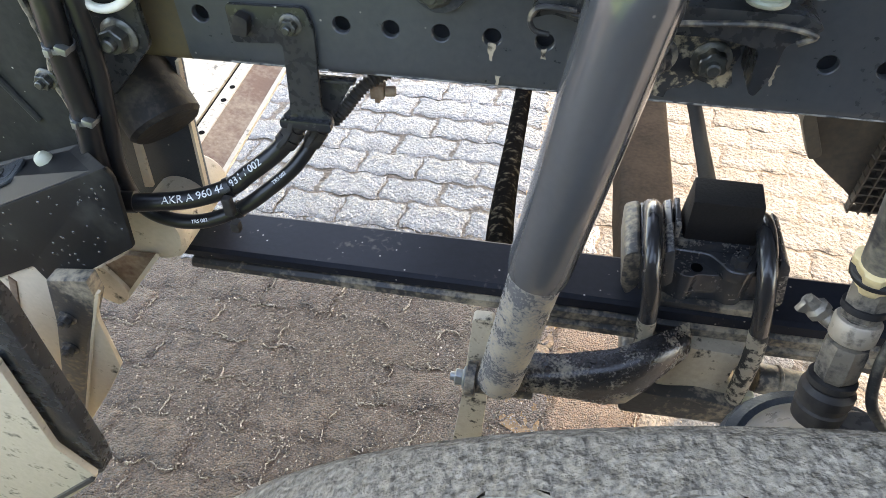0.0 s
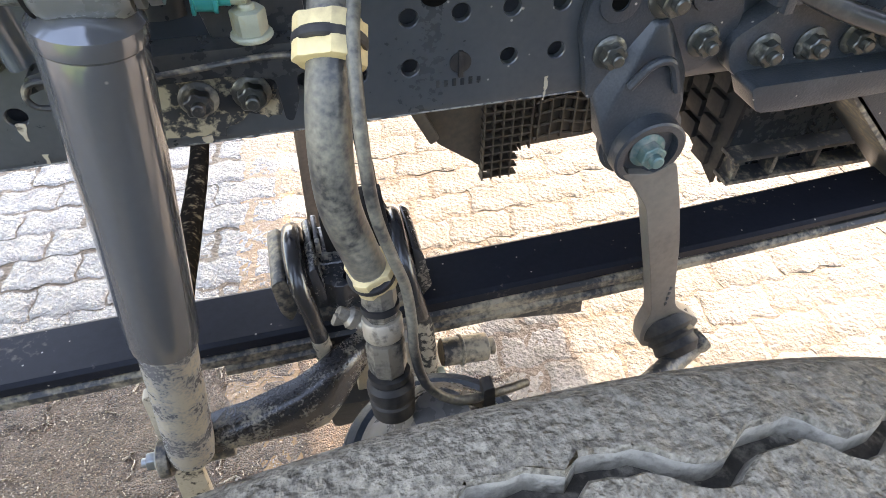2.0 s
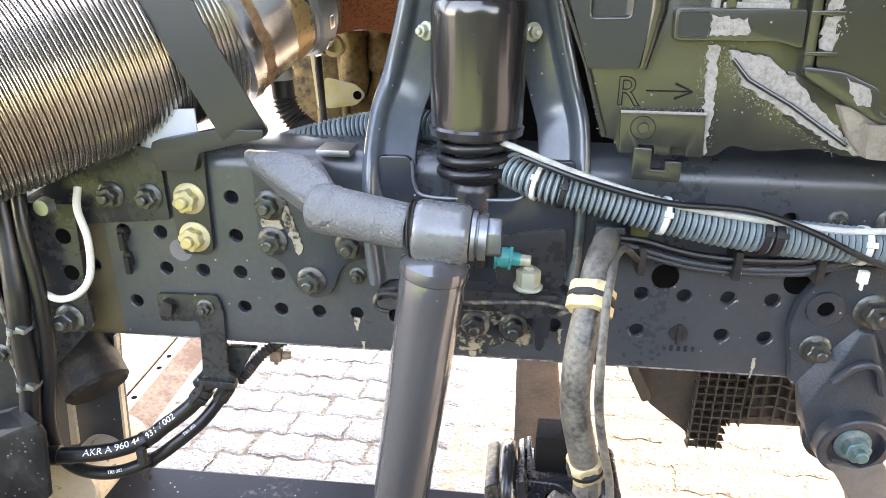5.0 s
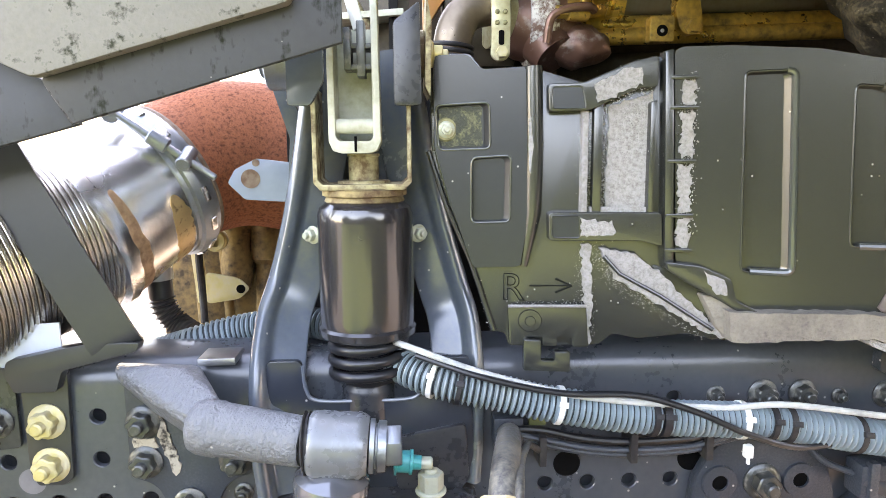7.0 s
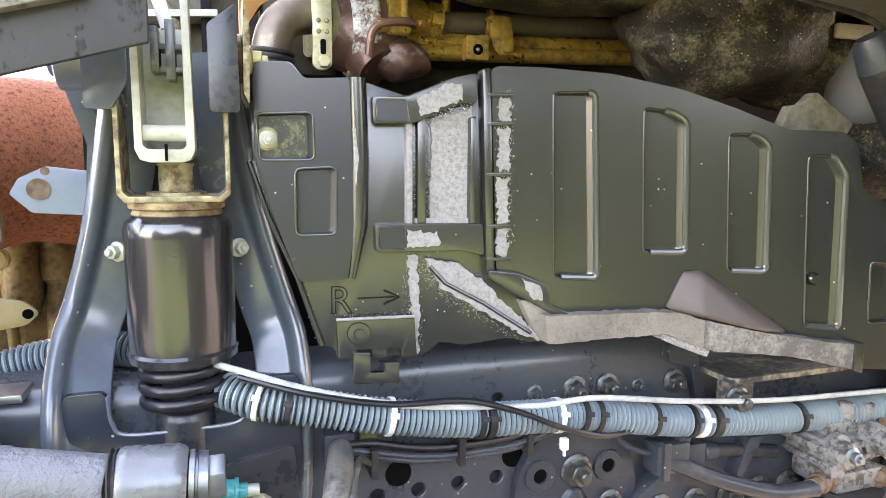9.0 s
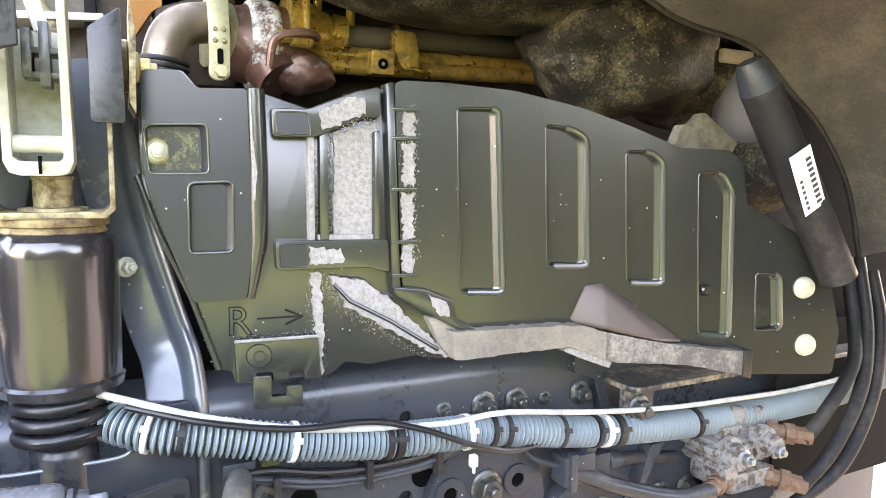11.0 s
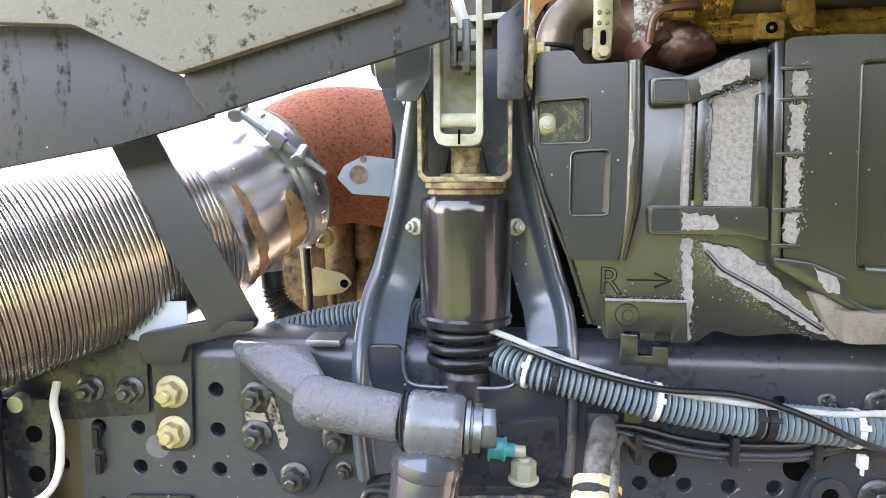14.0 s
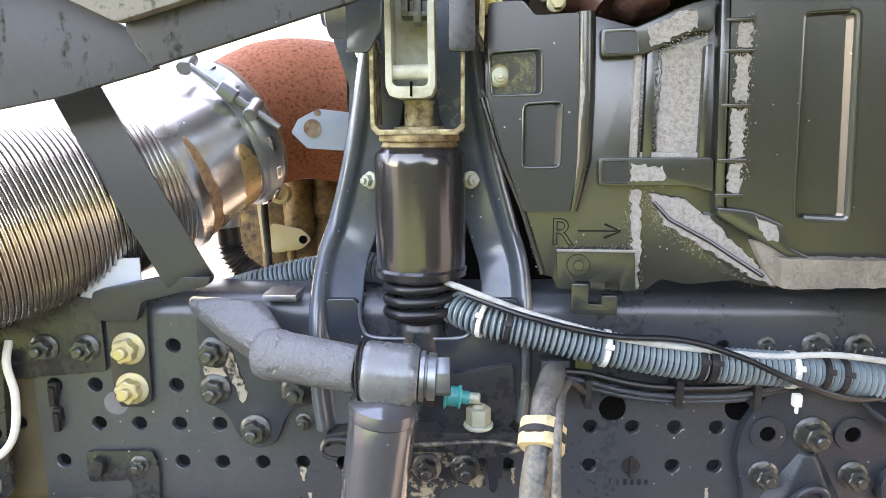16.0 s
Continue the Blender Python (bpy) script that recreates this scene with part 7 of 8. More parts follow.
put("collar", lathe(C0, C1, [(-0.03, 0.108), (0.02, 0.113), (0.12, 0.113), (0.18, 0.108), (0.35, 0.106), (0.6, 0.102), (0.9, 0.098), (1.02, 0.096)], 56), M_stain, fx, "stained steel collar")
CM = C_dir.to_track_quat("Z", "Y").to_matrix().to_4x4()
C_len = (C1 - C0).length


def on_collar(a0, a1, u0, u1, out, seed, n=26, m=8):
    """A thin patch on the collar, between two angles and two shares of its length, with a ragged outline."""
    prof_ = [(0.12, 0.113), (0.18, 0.108), (0.35, 0.106), (0.6, 0.102), (0.9, 0.098)]
    V, F = [], []
    for j in range(m + 1):
        for i in range(n + 1):
            w = max(0.0, math.sin(math.pi * i / n)) ** 0.4
            u = u0 + (u1 - u0) * (0.5 + (j / m - 0.5) * w * (1 + 0.5 * noise.noise(Vector((i * 0.45, j // 5, seed)))))
            r = float(np.interp(u, [p[0] for p in prof_], [p[1] for p in prof_])) + (out if 0 < i < n and 0 < j < m else -0.001)
            a = radians(a0 + (a1 - a0) * i / n)
            V.append(tuple(C0 + CM.to_3x3() @ Vector((r * math.cos(a), r * math.sin(a), u * C_len))))
    F = [(j * (n + 1) + i, j * (n + 1) + i + 1, (j + 1) * (n + 1) + i + 1, (j + 1) * (n + 1) + i) for j in range(m) for i in range(n)]
    return V, F


STAIN_AT = math.degrees(math.atan2(*[(CM.to_3x3().transposed() @ Vector((0.25, -0.8, -0.45)))[q] for q in (1, 0)]))
M_rustband = mat("rust-brown burnt steel", (0.42, 0.26, 0.15), 0.42, 0.6, dirt=(0.17, 0.085, 0.042), amount=0.45, scale=70, edge=0.25, bump=0.3)
M_goldband = mat("gold-tempered steel", (0.50, 0.34, 0.16), 0.38, 0.6, dirt=(0.14, 0.07, 0.03), amount=0.30, scale=90, edge=0.12, bump=0.2)
put("heat_stain", on_collar(STAIN_AT - 45, STAIN_AT + 70, 0.17, 0.31, 0.0008, 3.0), M_rustband, fx, "rust-brown burnt band")
put("heat_stain", on_collar(STAIN_AT - 22, STAIN_AT + 62, 0.58, 0.84, 0.0008, 8.0), M_goldband, fx, "gold heat tint with dark specks")
v_clamp = put("v_clamp", lathe(C1 - C_dir * 0.022, C1 + C_dir * 0.016, [(0, 0.097), (0.02, 0.101), (0.14, 0.102), (0.2, 0.107), (0.42, 0.1095), (0.60, 0.1095), (0.8, 0.107), (0.86, 0.102), (1, 0.101), (1.02, 0.096)], 64), M_zinc, fx, "steel V-band clamp")
for k in range(15):
    put("clamp_tooth", box(-0.010, 0.010, 0.108, 0.112, -0.004, 0.004, 0.001, Matrix.Translation(C1 - C_dir * 0.003) @ C_dir.to_track_quat("Z", "Y").to_matrix().to_4x4() @ pose(0, 0, 0, 0, 0, 24 * k)), M_stain, v_clamp)
put("clamp_screw", join(rod((-0.005, 0.105, 1.488), (0.11, 0.120, 1.405), 0.0045), rod((0.037, 0.108, 1.458), (0.057, 0.112, 1.444), 0.010), rod((-0.005, 0.102, 1.480), (-0.005, 0.13, 1.496), 0.010), rod((0.075, 0.105, 1.422), (0.077, 0.135, 1.438), 0.009)), M_zinc, fx, "clamp screw with its nut")
el = thing("exhaust_elbow", (0.08, 0.38, 1.42), "rust-red exhaust heat shield elbow", "exhaust elbow")
put("flange", ring(C1 + C_dir * 0.018, C_dir, 0.096, 0.006, 48, 8), M_brownrust, el, "rusty flange ring")
put("elbow", sweep(spline([tuple(C1 + C_dir * 0.005), (0.045, 0.255, 1.420), (0.08, 0.278, 1.432), (0.125, 0.298, 1.432), (0.19, 0.31, 1.42)], 10), [0.094 + 0.012 * math.sin(min(1, i / 18) * math.pi / 2) for i in range(41)], 40), M_rust, el)
eb_ = thing("engine_casting", (0.08, 0.45, 1.2), "dull gold painted engine casting with small pipes", "engine")
put("block", join(box(-0.08, 0.20, 0.42, 0.62, 0.95, 1.34, 0.02), lathe((0.06, 0.40, 1.21), (0.06, 0.40, 1.32), [(0, 0.02), (0.3, 0.028), (0.6, 0.024), (1, 0.03)], 20), lathe((0.11, 0.41, 1.16), (0.11, 0.41, 1.34), [(0, 0.026), (0.5, 0.022), (0.55, 0.03), (1, 0.03)], 20)), M_brassdull, eb_)
gold_tab = put("tab", prism(rounded([(0.035, 1.255), (0.085, 1.245), (0.102, 1.228), (0.085, 1.212), (0.035, 1.205)], 0.008), 0.30, 0.305, 0.001), M_gold, eb_, "pale zinc steel tab")
put("tab_hole", lathe((0.088, 0.2985, 1.228), (0.088, 0.304, 1.228), [(0, 0.007), (0.5, 0.0065), (0.5, 0)], 14), M_hole, gold_tab)
put("bracket_arm", prism(rounded([(0.0, 1.345), (0.016, 1.345), (0.026, 1.20), (0.012, 1.20)], 0.003), 0.33, 0.345, 0.002), M_gold, eb_)
put("port", lathe((0.045, 0.34, 1.30), (0.045, 0.325, 1.30), [(0, 0.018), (0.8, 0.018), (1, 0.015), (1, 0.010), (0.4, 0.010), (0.4, 0)], 20), M_gold, eb_)
put("small_pipe", sweep(spline([(0.02, 0.33, 1.33), (0.018, 0.33, 1.27), (0.02, 0.33, 1.22), (0.024, 0.32, 1.17)], 8), 0.006, 10), M_rubber, eb_)
for x in (0.0, 0.045):
    put("stay", rod((x, 0.40, 1.10), (x - 0.01, 0.40, 1.34), 0.008), M_brassdull, eb_)
cp = thing("coolant_elbow", (0.01, 0.2, 1.22), "black ribbed rubber coolant elbow with a steel clamp", "hose")
corrugated(spline([(0.004, 0.20, 1.240), (0.009, 0.20, 1.221), (0.024, 0.20, 1.201), (0.045, 0.19, 1.189)], 8), 0.018, 0.0035, 0.0065, cp, "hose", M_rubber, M_rubber, 18)
put("hose_end", rod((0.001, 0.20, 1.300), (0.0045, 0.20, 1.238), 0.0165), M_hose, cp, "smooth end of the hose")
put("hose_clamp", lathe((0.0018, 0.20, 1.288), (0.0030, 0.20, 1.264), [(0, 0.0165), (0, 0.0182), (0.12, 0.0190), (0.88, 0.0190), (1, 0.0182), (1, 0.0165)], 28), M_steel, cp, "bright steel hose clamp")

# ---- strap over the pipe, and the fairing ----
M_strap = mat("satin black strap", (0.030, 0.032, 0.034), 0.32, vary=0.15, bump=0.04, specks=0.06, spec=0.5)
stp = thing("pipe_strap", (-0.05, -0.004, 1.08), "dark steel strap bolted on the frame, arching over the exhaust", "strap")
put("foot", prism(rounded([(-0.075, 1.205), (-0.024, 1.205), (-0.028, 1.082), (-0.038, 1.075), (-0.066, 1.075), (-0.073, 1.09)], 0.004), -0.008, -0.001, 0.0015), M_strap, stp)
put("knee", prism(rounded([(0.004, 1.239), (0.060, 1.239), (0.056, 1.229), (-0.022, 1.210), (-0.030, 1.187), (-0.073, 1.187), (-0.082, 1.208), (-0.078, 1.222)], 0.004), -0.022, -0.005, 0.002), M_strap, stp)
put("band", extrude_along(spline([(0.036, -0.012, 1.230), (0.030, -0.02, 1.245), (0.0, -0.022, 1.305), (-0.034, -0.022, 1.37), (-0.072, -0.02, 1.445), (-0.10, -0.015, 1.50)], 8), [(-0.026, -0.002), (0.026, -0.002), (0.026, 0.002), (-0.026, 0.002)], up=(0, -1, 0.2)), M_strap, stp)
for z in (1.15, 1.10):
    bolt((-0.049, -0.008, z), stp, M_gold, 0.0145, turn=14 if z > 1.12 else 40, label="yellow zinc bolt")
tr_ = thing("frame_gusset", (-0.14, -0.003, 1.14), "dark steel gusset plate on the frame", "bracket")
put("plate", prism(rounded([(-0.40, 1.075), (-0.32, 1.116), (-0.203, 1.177), (-0.118, 1.214), (-0.080, 1.208), (-0.080, 1.12), (-0.19, 1.11), (-0.30, 1.06), (-0.40, 1.03)], 0.004), -0.0075, -0.0035, 0.001), M_plate, tr_)
# Plate added to give the pale blue area above the gusset.
put("pale_plate", prism([(-0.42, 1.07), (-0.32, 1.105), (-0.2, 1.165), (-0.10, 1.205), (-0.03, 1.215), (-0.03, 1.258), (-0.2, 1.25), (-0.42, 1.2)], -0.0032, -0.0006, 0), mat("pale blue smooth plate", (0.50, 0.55, 0.62), 0.3, vary=0.08, bump=0.02), tr_, "pale blue plate added behind the gusset")
for x in (-0.151, -0.101):
    bolt((x, -0.0075, 1.15), tr_, M_boltdark, 0.0125, turn=x * 700)
fa = thing("side_fairing", (-0.05, -0.15, 1.5), "dark fairing panel with green moss on its edge", "fairing")
put("lower_panel", prism([(-0.40, 1.372), (-0.04, 1.436), (0.058, 1.462), (0.036, 1.497), (-0.06, 1.55), (-0.40, 1.56)], -0.105, -0.095, 0.002), M_fair, fa)
put("upper_panel", prism([(0.058, 1.462), (0.29, 1.53), (0.29, 1.60), (0.036, 1.60), (0.036, 1.497)], -0.118, -0.108, 0.002), M_fair, fa)
put("moss_edge", prism(rounded([(-0.40, 1.56), (-0.06, 1.545), (0.036, 1.499), (0.25, 1.56), (0.25, 1.60), (-0.40, 1.60)], 0.006), -0.135, -0.118, 0.004), M_moss, fa, "edge under green moss")
put("seam", sweep([Vector((0.037, -0.112, 1.497)), Vector((0.057, -0.112, 1.463))], 0.003, 8), M_plate, fa)

# ---- left end: mudguard, crossmember plate, cover, hoses, brackets ----
lp = thing("crossmember_plate", (-0.24, -0.02, 1.0), "black steel plate across the frame with holes", "bracket")
lp_plate = put("plate", prism(rounded([(-0.38, 1.14), (-0.19, 1.143), (-0.199, 1.02), (-0.200, 0.974), (-0.264, 0.910), (-0.38, 0.90)], 0.006), -0.028, -0.020, 0.0015), M_plate, lp)
bolt((-0.229, -0.028, 0.984), lp, M_boltdark, 0.0145, turn=20, star=False)
for z in (1.10, 1.05):
    put("plate_hole", lathe((-0.213, -0.0285, z), (-0.213, -0.012, z), [(0, 0.0105), (0.2, 0.0098), (0.3, 0.0098), (0.3, 0.0)], 20), M_hole, lp_plate)
put("cap_bolt", lathe((-0.225, -0.028, 1.14), (-0.225, -0.04, 1.14), [(0, 0.012), (1, 0.010)], 18), M_zinc, lp)
M_guard = mat("dull black mudguard", (0.020, 0.022, 0.022), 0.5, specks=0.12, speck=110, dirt=(0.055, 0.056, 0.050), amount=0.25, scale=9, edge=0.4, bump=0.2, matt=0.8, spec=0.2, streak=True)
mg = thing("mudguard", (-0.5, -0.05, 0.85), "dark mudguard panel with a crusted edge", "mudguard")
put("panel", prism(rounded([(-0.75, 1.12), (-0.306, 1.12), (-0.301, 1.027), (-0.298, 0.980), (-0.308, 0.940), (-0.303, 0.891), (-0.306, 0.860), (-0.316, 0.81), (-0.75, 0.70)], 0.004), -0.054, -0.048, 0.0015), M_guard, mg)
put("rim", sweep(spline([(-0.304, -0.054, 1.08), (-0.301, -0.054, 1.027), (-0.298, -0.054, 0.98), (-0.308, -0.054, 0.940), (-0.303, -0.054, 0.891), (-0.312, -0.054, 0.82)], 6), [0.004 + 0.002 * noise.noise(Vector((i * 1.3, 0, 0))) for i in range(31)], 8), M_dusty, mg, "rim with a crust of dirt")
put("fold", sweep([Vector((-0.40, -0.056, 0.985)), Vector((-0.352, -0.056, 0.885))], 0.004, 8), M_guard, mg)
bolt((-0.314, -0.056, 0.942), mg, M_boltdark, 0.009)
wl = thing("white_loop_cable", (-0.2, -0.05, 1.05), "white plastic tube hanging in a loop", "cable")
put("cable", sweep(spline([(-0.178, -0.03, 1.165), (-0.173, -0.045, 1.142), (-0.164, -0.05, 1.106), (-0.170, -0.052, 1.06), (-0.192, -0.052, 1.033), (-0.222, -0.052, 1.024), (-0.25, -0.052, 1.04), (-0.285, -0.05, 1.07)], 10), 0.0046, 12), M_white, wl)
vh = thing("vertical_hose", (-0.28, -0.07, 0.9), "thick black hose strapped to its neighbour, dropping beside the mudguard", "hose", "hoses below the frame")
VH = even(spline([(-0.285, -0.03, 1.22), (-0.268, -0.05, 1.12), (-0.2605, -0.07, 1.037), (-0.266, -0.072, 0.991), (-0.270, -0.072, 0.947), (-0.274, -0.072, 0.910), (-0.284, -0.072, 0.861), (-0.290, -0.070, 0.820), (-0.28, -0.062, 0.775)], 8), 0.006)
put("hose", sweep(VH, 0.0135, 18), M_hose, vh)
for q in (0.992, 0.908):
    k = min(range(4, len(VH) - 4), key=lambda i: abs(VH[i].z - q))
    tie(VH, k, 0.0140, vh, M_zinc, 0.005)
    put("strap_lock", box(-0.006, 0.006, -0.005, 0.004, -0.004, 0.004, 0.0015, Matrix.Translation(VH[k] + Vector((0.012, -0.011, 0.002))) @ pose(0, 0, 0, 0, 20, 0)), M_zinc, vh, "worn strap lock")
sb = thing("sensor_box", (-0.34, -0.13, 0.75), "black sheet steel cover wet with drops, slotted, with white plug", "cover")
FRONT = [(-0.56, 0.722), (-0.434, 0.790), (-0.228, 0.889), (-0.222, 0.876), (-0.238, 0.773), (-0.357, 0.691), (-0.390, 0.680), (-0.399, 0.711), (-0.468, 0.675), (-0.56, 0.63)]
put("front", prism(rounded(FRONT, 0.004), -0.128, -0.122, 0.0015), M_cover, sb)
TOPQ = [Vector((-0.56, -0.127, 0.722)), Vector((-0.226, -0.127, 0.890)), Vector((-0.312, -0.06, 0.860)), Vector((-0.60, -0.06, 0.762))]
tn = (TOPQ[1] - TOPQ[0]).cross(TOPQ[2] - TOPQ[1]).normalized()
put("top", ([tuple(v) for v in TOPQ] + [tuple(v - tn * 0.003) for v in TOPQ], [(0, 1, 2, 3), (7, 6, 5, 4), (0, 4, 5, 1), (1, 5, 6, 2), (2, 6, 7, 3), (3, 7, 4, 0)]), M_cover, sb)


def on_top(u, v, out=0.0):
    """A place on the cover's slanting top: u along it, v towards its back."""
    a = TOPQ[0].lerp(TOPQ[1], u)
    return a.lerp(TOPQ[3].lerp(TOPQ[2], u), v) + tn * out


TOPM = Matrix.Translation(on_top(0.545, 0.62)) @ Matrix(((*(TOPQ[1] - TOPQ[0]).normalized(),), (*tn.cross((TOPQ[1] - TOPQ[0]).normalized()),), (*tn,))).transposed().to_4x4()
put("plug", lathe(on_top(0.80, 0.72), on_top(0.80, 0.72, 0.012), [(0, 0.0095), (0.4, 0.0098), (0.8, 0.008), (1, 0.005)], 20), M_whitebr, sb, "round white plastic plug")
slot_plate = put("slot_plate", join(moved(prism(rounded([(-0.075, -0.02), (0.042, -0.02), (0.042, 0.02), (-0.075, 0.02)], 0.018, 6), 0, 0.004, 0.001, plane="xy"), TOPM), moved(prism(rounded([(-0.06, -0.011), (0.032, -0.011), (0.032, 0.011), (-0.06, 0.011)], 0.010, 6), 0.003, 0.0048, 0.0005, plane="xy"), TOPM)), M_castdark, sb)
bolt(tuple(on_top(0.535, 0.62, 0.004)), slot_plate, M_boltdark, 0.0095, tuple(tn))
rng = random.Random(4)
drops = []
for i in range(150):
    x, z = rng.uniform(-0.46, -0.238), rng.uniform(0.67, 0.88)
    low = 0.773 + 0.689 * (x + 0.238) if x > -0.388 else 0.715
    if z < low + 0.008 or z > 0.889 + 0.481 * (x + 0.228) - 0.006:
        continue
    r = rng.uniform(0.0008, 0.0021)
    drops.append(lathe((x, -0.1281, z), (x, -0.1281 - r * 0.5, z), [(0, r), (0.5, r * 0.85), (0.9, r * 0.4), (1, 0.0)], 10))
tagged(put("water_drops", join(*drops), mat("water drop", (0.035, 0.037, 0.04), 0.04, spec=1.0, vary=0.05, bump=0), sb, "small water drops"), kind="stuff")
rv = thing("rear_spring_bracket", (-0.33, 0.02, 0.6), "mud-caked cast spring bracket with a bushing", "bracket")
put("bushing", join(lathe((-0.30, 0.045, 0.925), (-0.235, 0.0, 0.852), [(0, 0.036), (0.05, 0.043), (0.55, 0.043), (0.60, 0.045), (0.95, 0.045), (1, 0.040)], 32)), mat("dusty black bushing", (0.015, 0.014, 0.014), 0.6, dirt=(0.075, 0.065, 0.05), amount=0.32, scale=24, edge=0.2, bump=0.4, spec=0.25), rv, "black rubber bushing, dusty")
put("web", prism(rounded([(-0.44, 0.93), (-0.24, 0.93), (-0.228, 0.911), (-0.236, 0.852), (-0.248, 0.719), (-0.25, 0.69), (-0.44, 0.64)], 0.006), 0.05, 0.062, 0.002), M_castdark, rv)
put("web_edge", extrude_along([Vector((-0.2265, 0.048, 0.915)), Vector((-0.2345, 0.048, 0.852)), Vector((-0.2480, 0.048, 0.715))], [(-0.002, -0.004), (0.002, -0.004), (0.002, 0.004), (-0.002, 0.004)]), M_mudpale, rv, "pale dusty edge")
put("stay", prism([(-0.306, 0.833), (-0.297, 0.831), (-0.307, 0.733), (-0.320, 0.731)], 0.018, 0.024, 0.001), M_mudpale, rv)
put("eye", join(lathe((-0.288, -0.038, 0.690), (-0.288, 0.11, 0.690), [(0, 0.034), (0.05, 0.040), (0.95, 0.040), (1, 0.034)], 28), prism(rounded([(-0.335, 0.745), (-0.265, 0.745), (-0.243, 0.712), (-0.255, 0.672), (-0.300, 0.650), (-0.345, 0.664)], 0.02), -0.04, -0.02, 0.006)), M_mudpale, rv, "pale mud-covered cast eye")
put("spring_end", prism(rounded([(-0.425, 0.628), (-0.371, 0.645), (-0.350, 0.598), (-0.360, 0.575), (-0.378, 0.562), (-0.400, 0.572)], 0.008), -0.062, 0.02, 0.004), M_mudpale, rv)
put("shackle", prism(rounded([(-0.376, 0.640), (-0.331, 0.670), (-0.285, 0.672), (-0.358, 0.583), (-0.364, 0.592)], 0.004), -0.055, -0.045, 0.002), M_brownrust, rv)
put("shackle_lip", extrude_along([Vector((-0.280, -0.056, 0.679)), Vector((-0.360, -0.056, 0.581))], [(-0.003, -0.004), (0.003, -0.004), (0.003, 0.004), (-0.003, 0.004)]), M_mudpale, rv)
mb = thing("mudguard_bracket", (-0.45, -0.17, 0.45), "mud-caked steel bracket plates beside the wheel", "bracket")
put("rear_plate", prism([(-0.60, 0.70), (-0.404, 0.715), (-0.372, 0.685), (-0.395, 0.624), (-0.535, 0.287), (-0.70, 0.30)], -0.125, -0.115, 0.002), M_mudpale, mb)
put("plate_slot", prism([(-0.453, 0.680), (-0.446, 0.670), (-0.500, 0.545), (-0.508, 0.543)], -0.127, -0.124, 0.0005), M_brownrust, mb, "rusty slit in the plate")
put("dark_rib", prism([(-0.365, 0.715), (-0.306, 0.725), (-0.308, 0.690), (-0.366, 0.584), (-0.502, 0.296), (-0.515, 0.331), (-0.392, 0.628)], -0.150, -0.128, 0.003), M_dusty, mb)
put("side_plate", prism([(-0.297, 0.710), (-0.313, 0.658), (-0.322, 0.558), (-0.365, 0.490), (-0.483, 0.322), (-0.347, 0.603)], -0.158, -0.151, 0.0015), M_mudpale, mb)
put("rib_edge", extrude_along([Vector((-0.288, -0.157, 0.718)), Vector((-0.341, -0.157, 0.612)), Vector((-0.474, -0.157, 0.335))], [(-0.0018, -0.003), (0.0018, -0.003), (0.0018, 0.003), (-0.0018, 0.003)]), M_mudpale, mb)
for x, z in ((-0.368, 0.643), (-0.396, 0.572)):
    bolt((x, -0.150, z), mb, M_dusty, 0.009)
put("angle_bar", prism(rounded([(-0.315, 0.86), (-0.301, 0.808), (-0.324, 0.486), (-0.335, 0.442), (-0.355, 0.425), (-0.388, 0.476), (-0.370, 0.683), (-0.39, 0.80)], 0.004), -0.258, -0.235, 0.003), M_plate, mb)
put("wide_plate", prism([(-0.340, 0.72), (-0.362, 0.526), (-0.333, 0.458), (-0.345, 0.435), (-0.429, 0.343), (-0.572, 0.20), (-0.70, 0.18), (-0.70, 0.70)], -0.272, -0.262, 0.002), M_mudpale, mb)
put("plate_crease", extrude_along([Vector((-0.336, -0.274, 0.455)), Vector((-0.415, -0.274, 0.375)), Vector((-0.50, -0.274, 0.29))], [(-0.003, -0.003), (0.003, -0.003), (0.003, 0.003), (-0.003, 0.003)]), M_dusty, mb)
bmx = thing("cross_beam", (-0.5, 0.6, 0.5), "cream painted steel beam with holes and rusty side", "beam")


def strip(x0, x1, z0, z1, drift=-0.06, y0=0.10, y1=1.3, deep=0.006):
    """A long flat strip across the truck, level or tilted."""
    V = [(x + drift * (y - y0), y, z - d) for d in (0, deep) for y in (y0, y1) for x, z in ((x0, z0), (x1, z1))]
    return V, [(0, 1, 3, 2), (4, 6, 7, 5), (0, 4, 5, 1), (1, 5, 7, 3), (3, 7, 6, 2), (2, 6, 4, 0)]


beam_top = put("upper_flange", strip(-0.64, -0.475, 0.56, 0.55), M_mudpale, bmx)
put("second_flange", strip(-0.466, -0.437, 0.55, 0.55), M_mudpale, bmx)
put("web", strip(-0.437, -0.378, 0.548, 0.53), M_brownrust, bmx)
put("edge", strip(-0.378, -0.368, 0.532, 0.532), M_mudpale, bmx)
# Near-black strip put in as the shade of the gap between flanges.
put("gap_strip", strip(-0.50, -0.45, 0.52, 0.52), M_black, bmx)
for x0, places in ((-0.515, (0.30, 0.36, 0.49, 0.557, 0.68, 0.75)), (-0.449, (0.25, 0.384, 0.502, 0.554, 0.66, 0.72))):
    for y in places:
        x = x0 - 0.06 * (y - 0.1)
        put("beam_hole", lathe((x, y, 0.5515), (x, y, 0.54), [(0, 0.006), (0.3, 0.006), (0.3, 0)], 12), M_hole, beam_top)

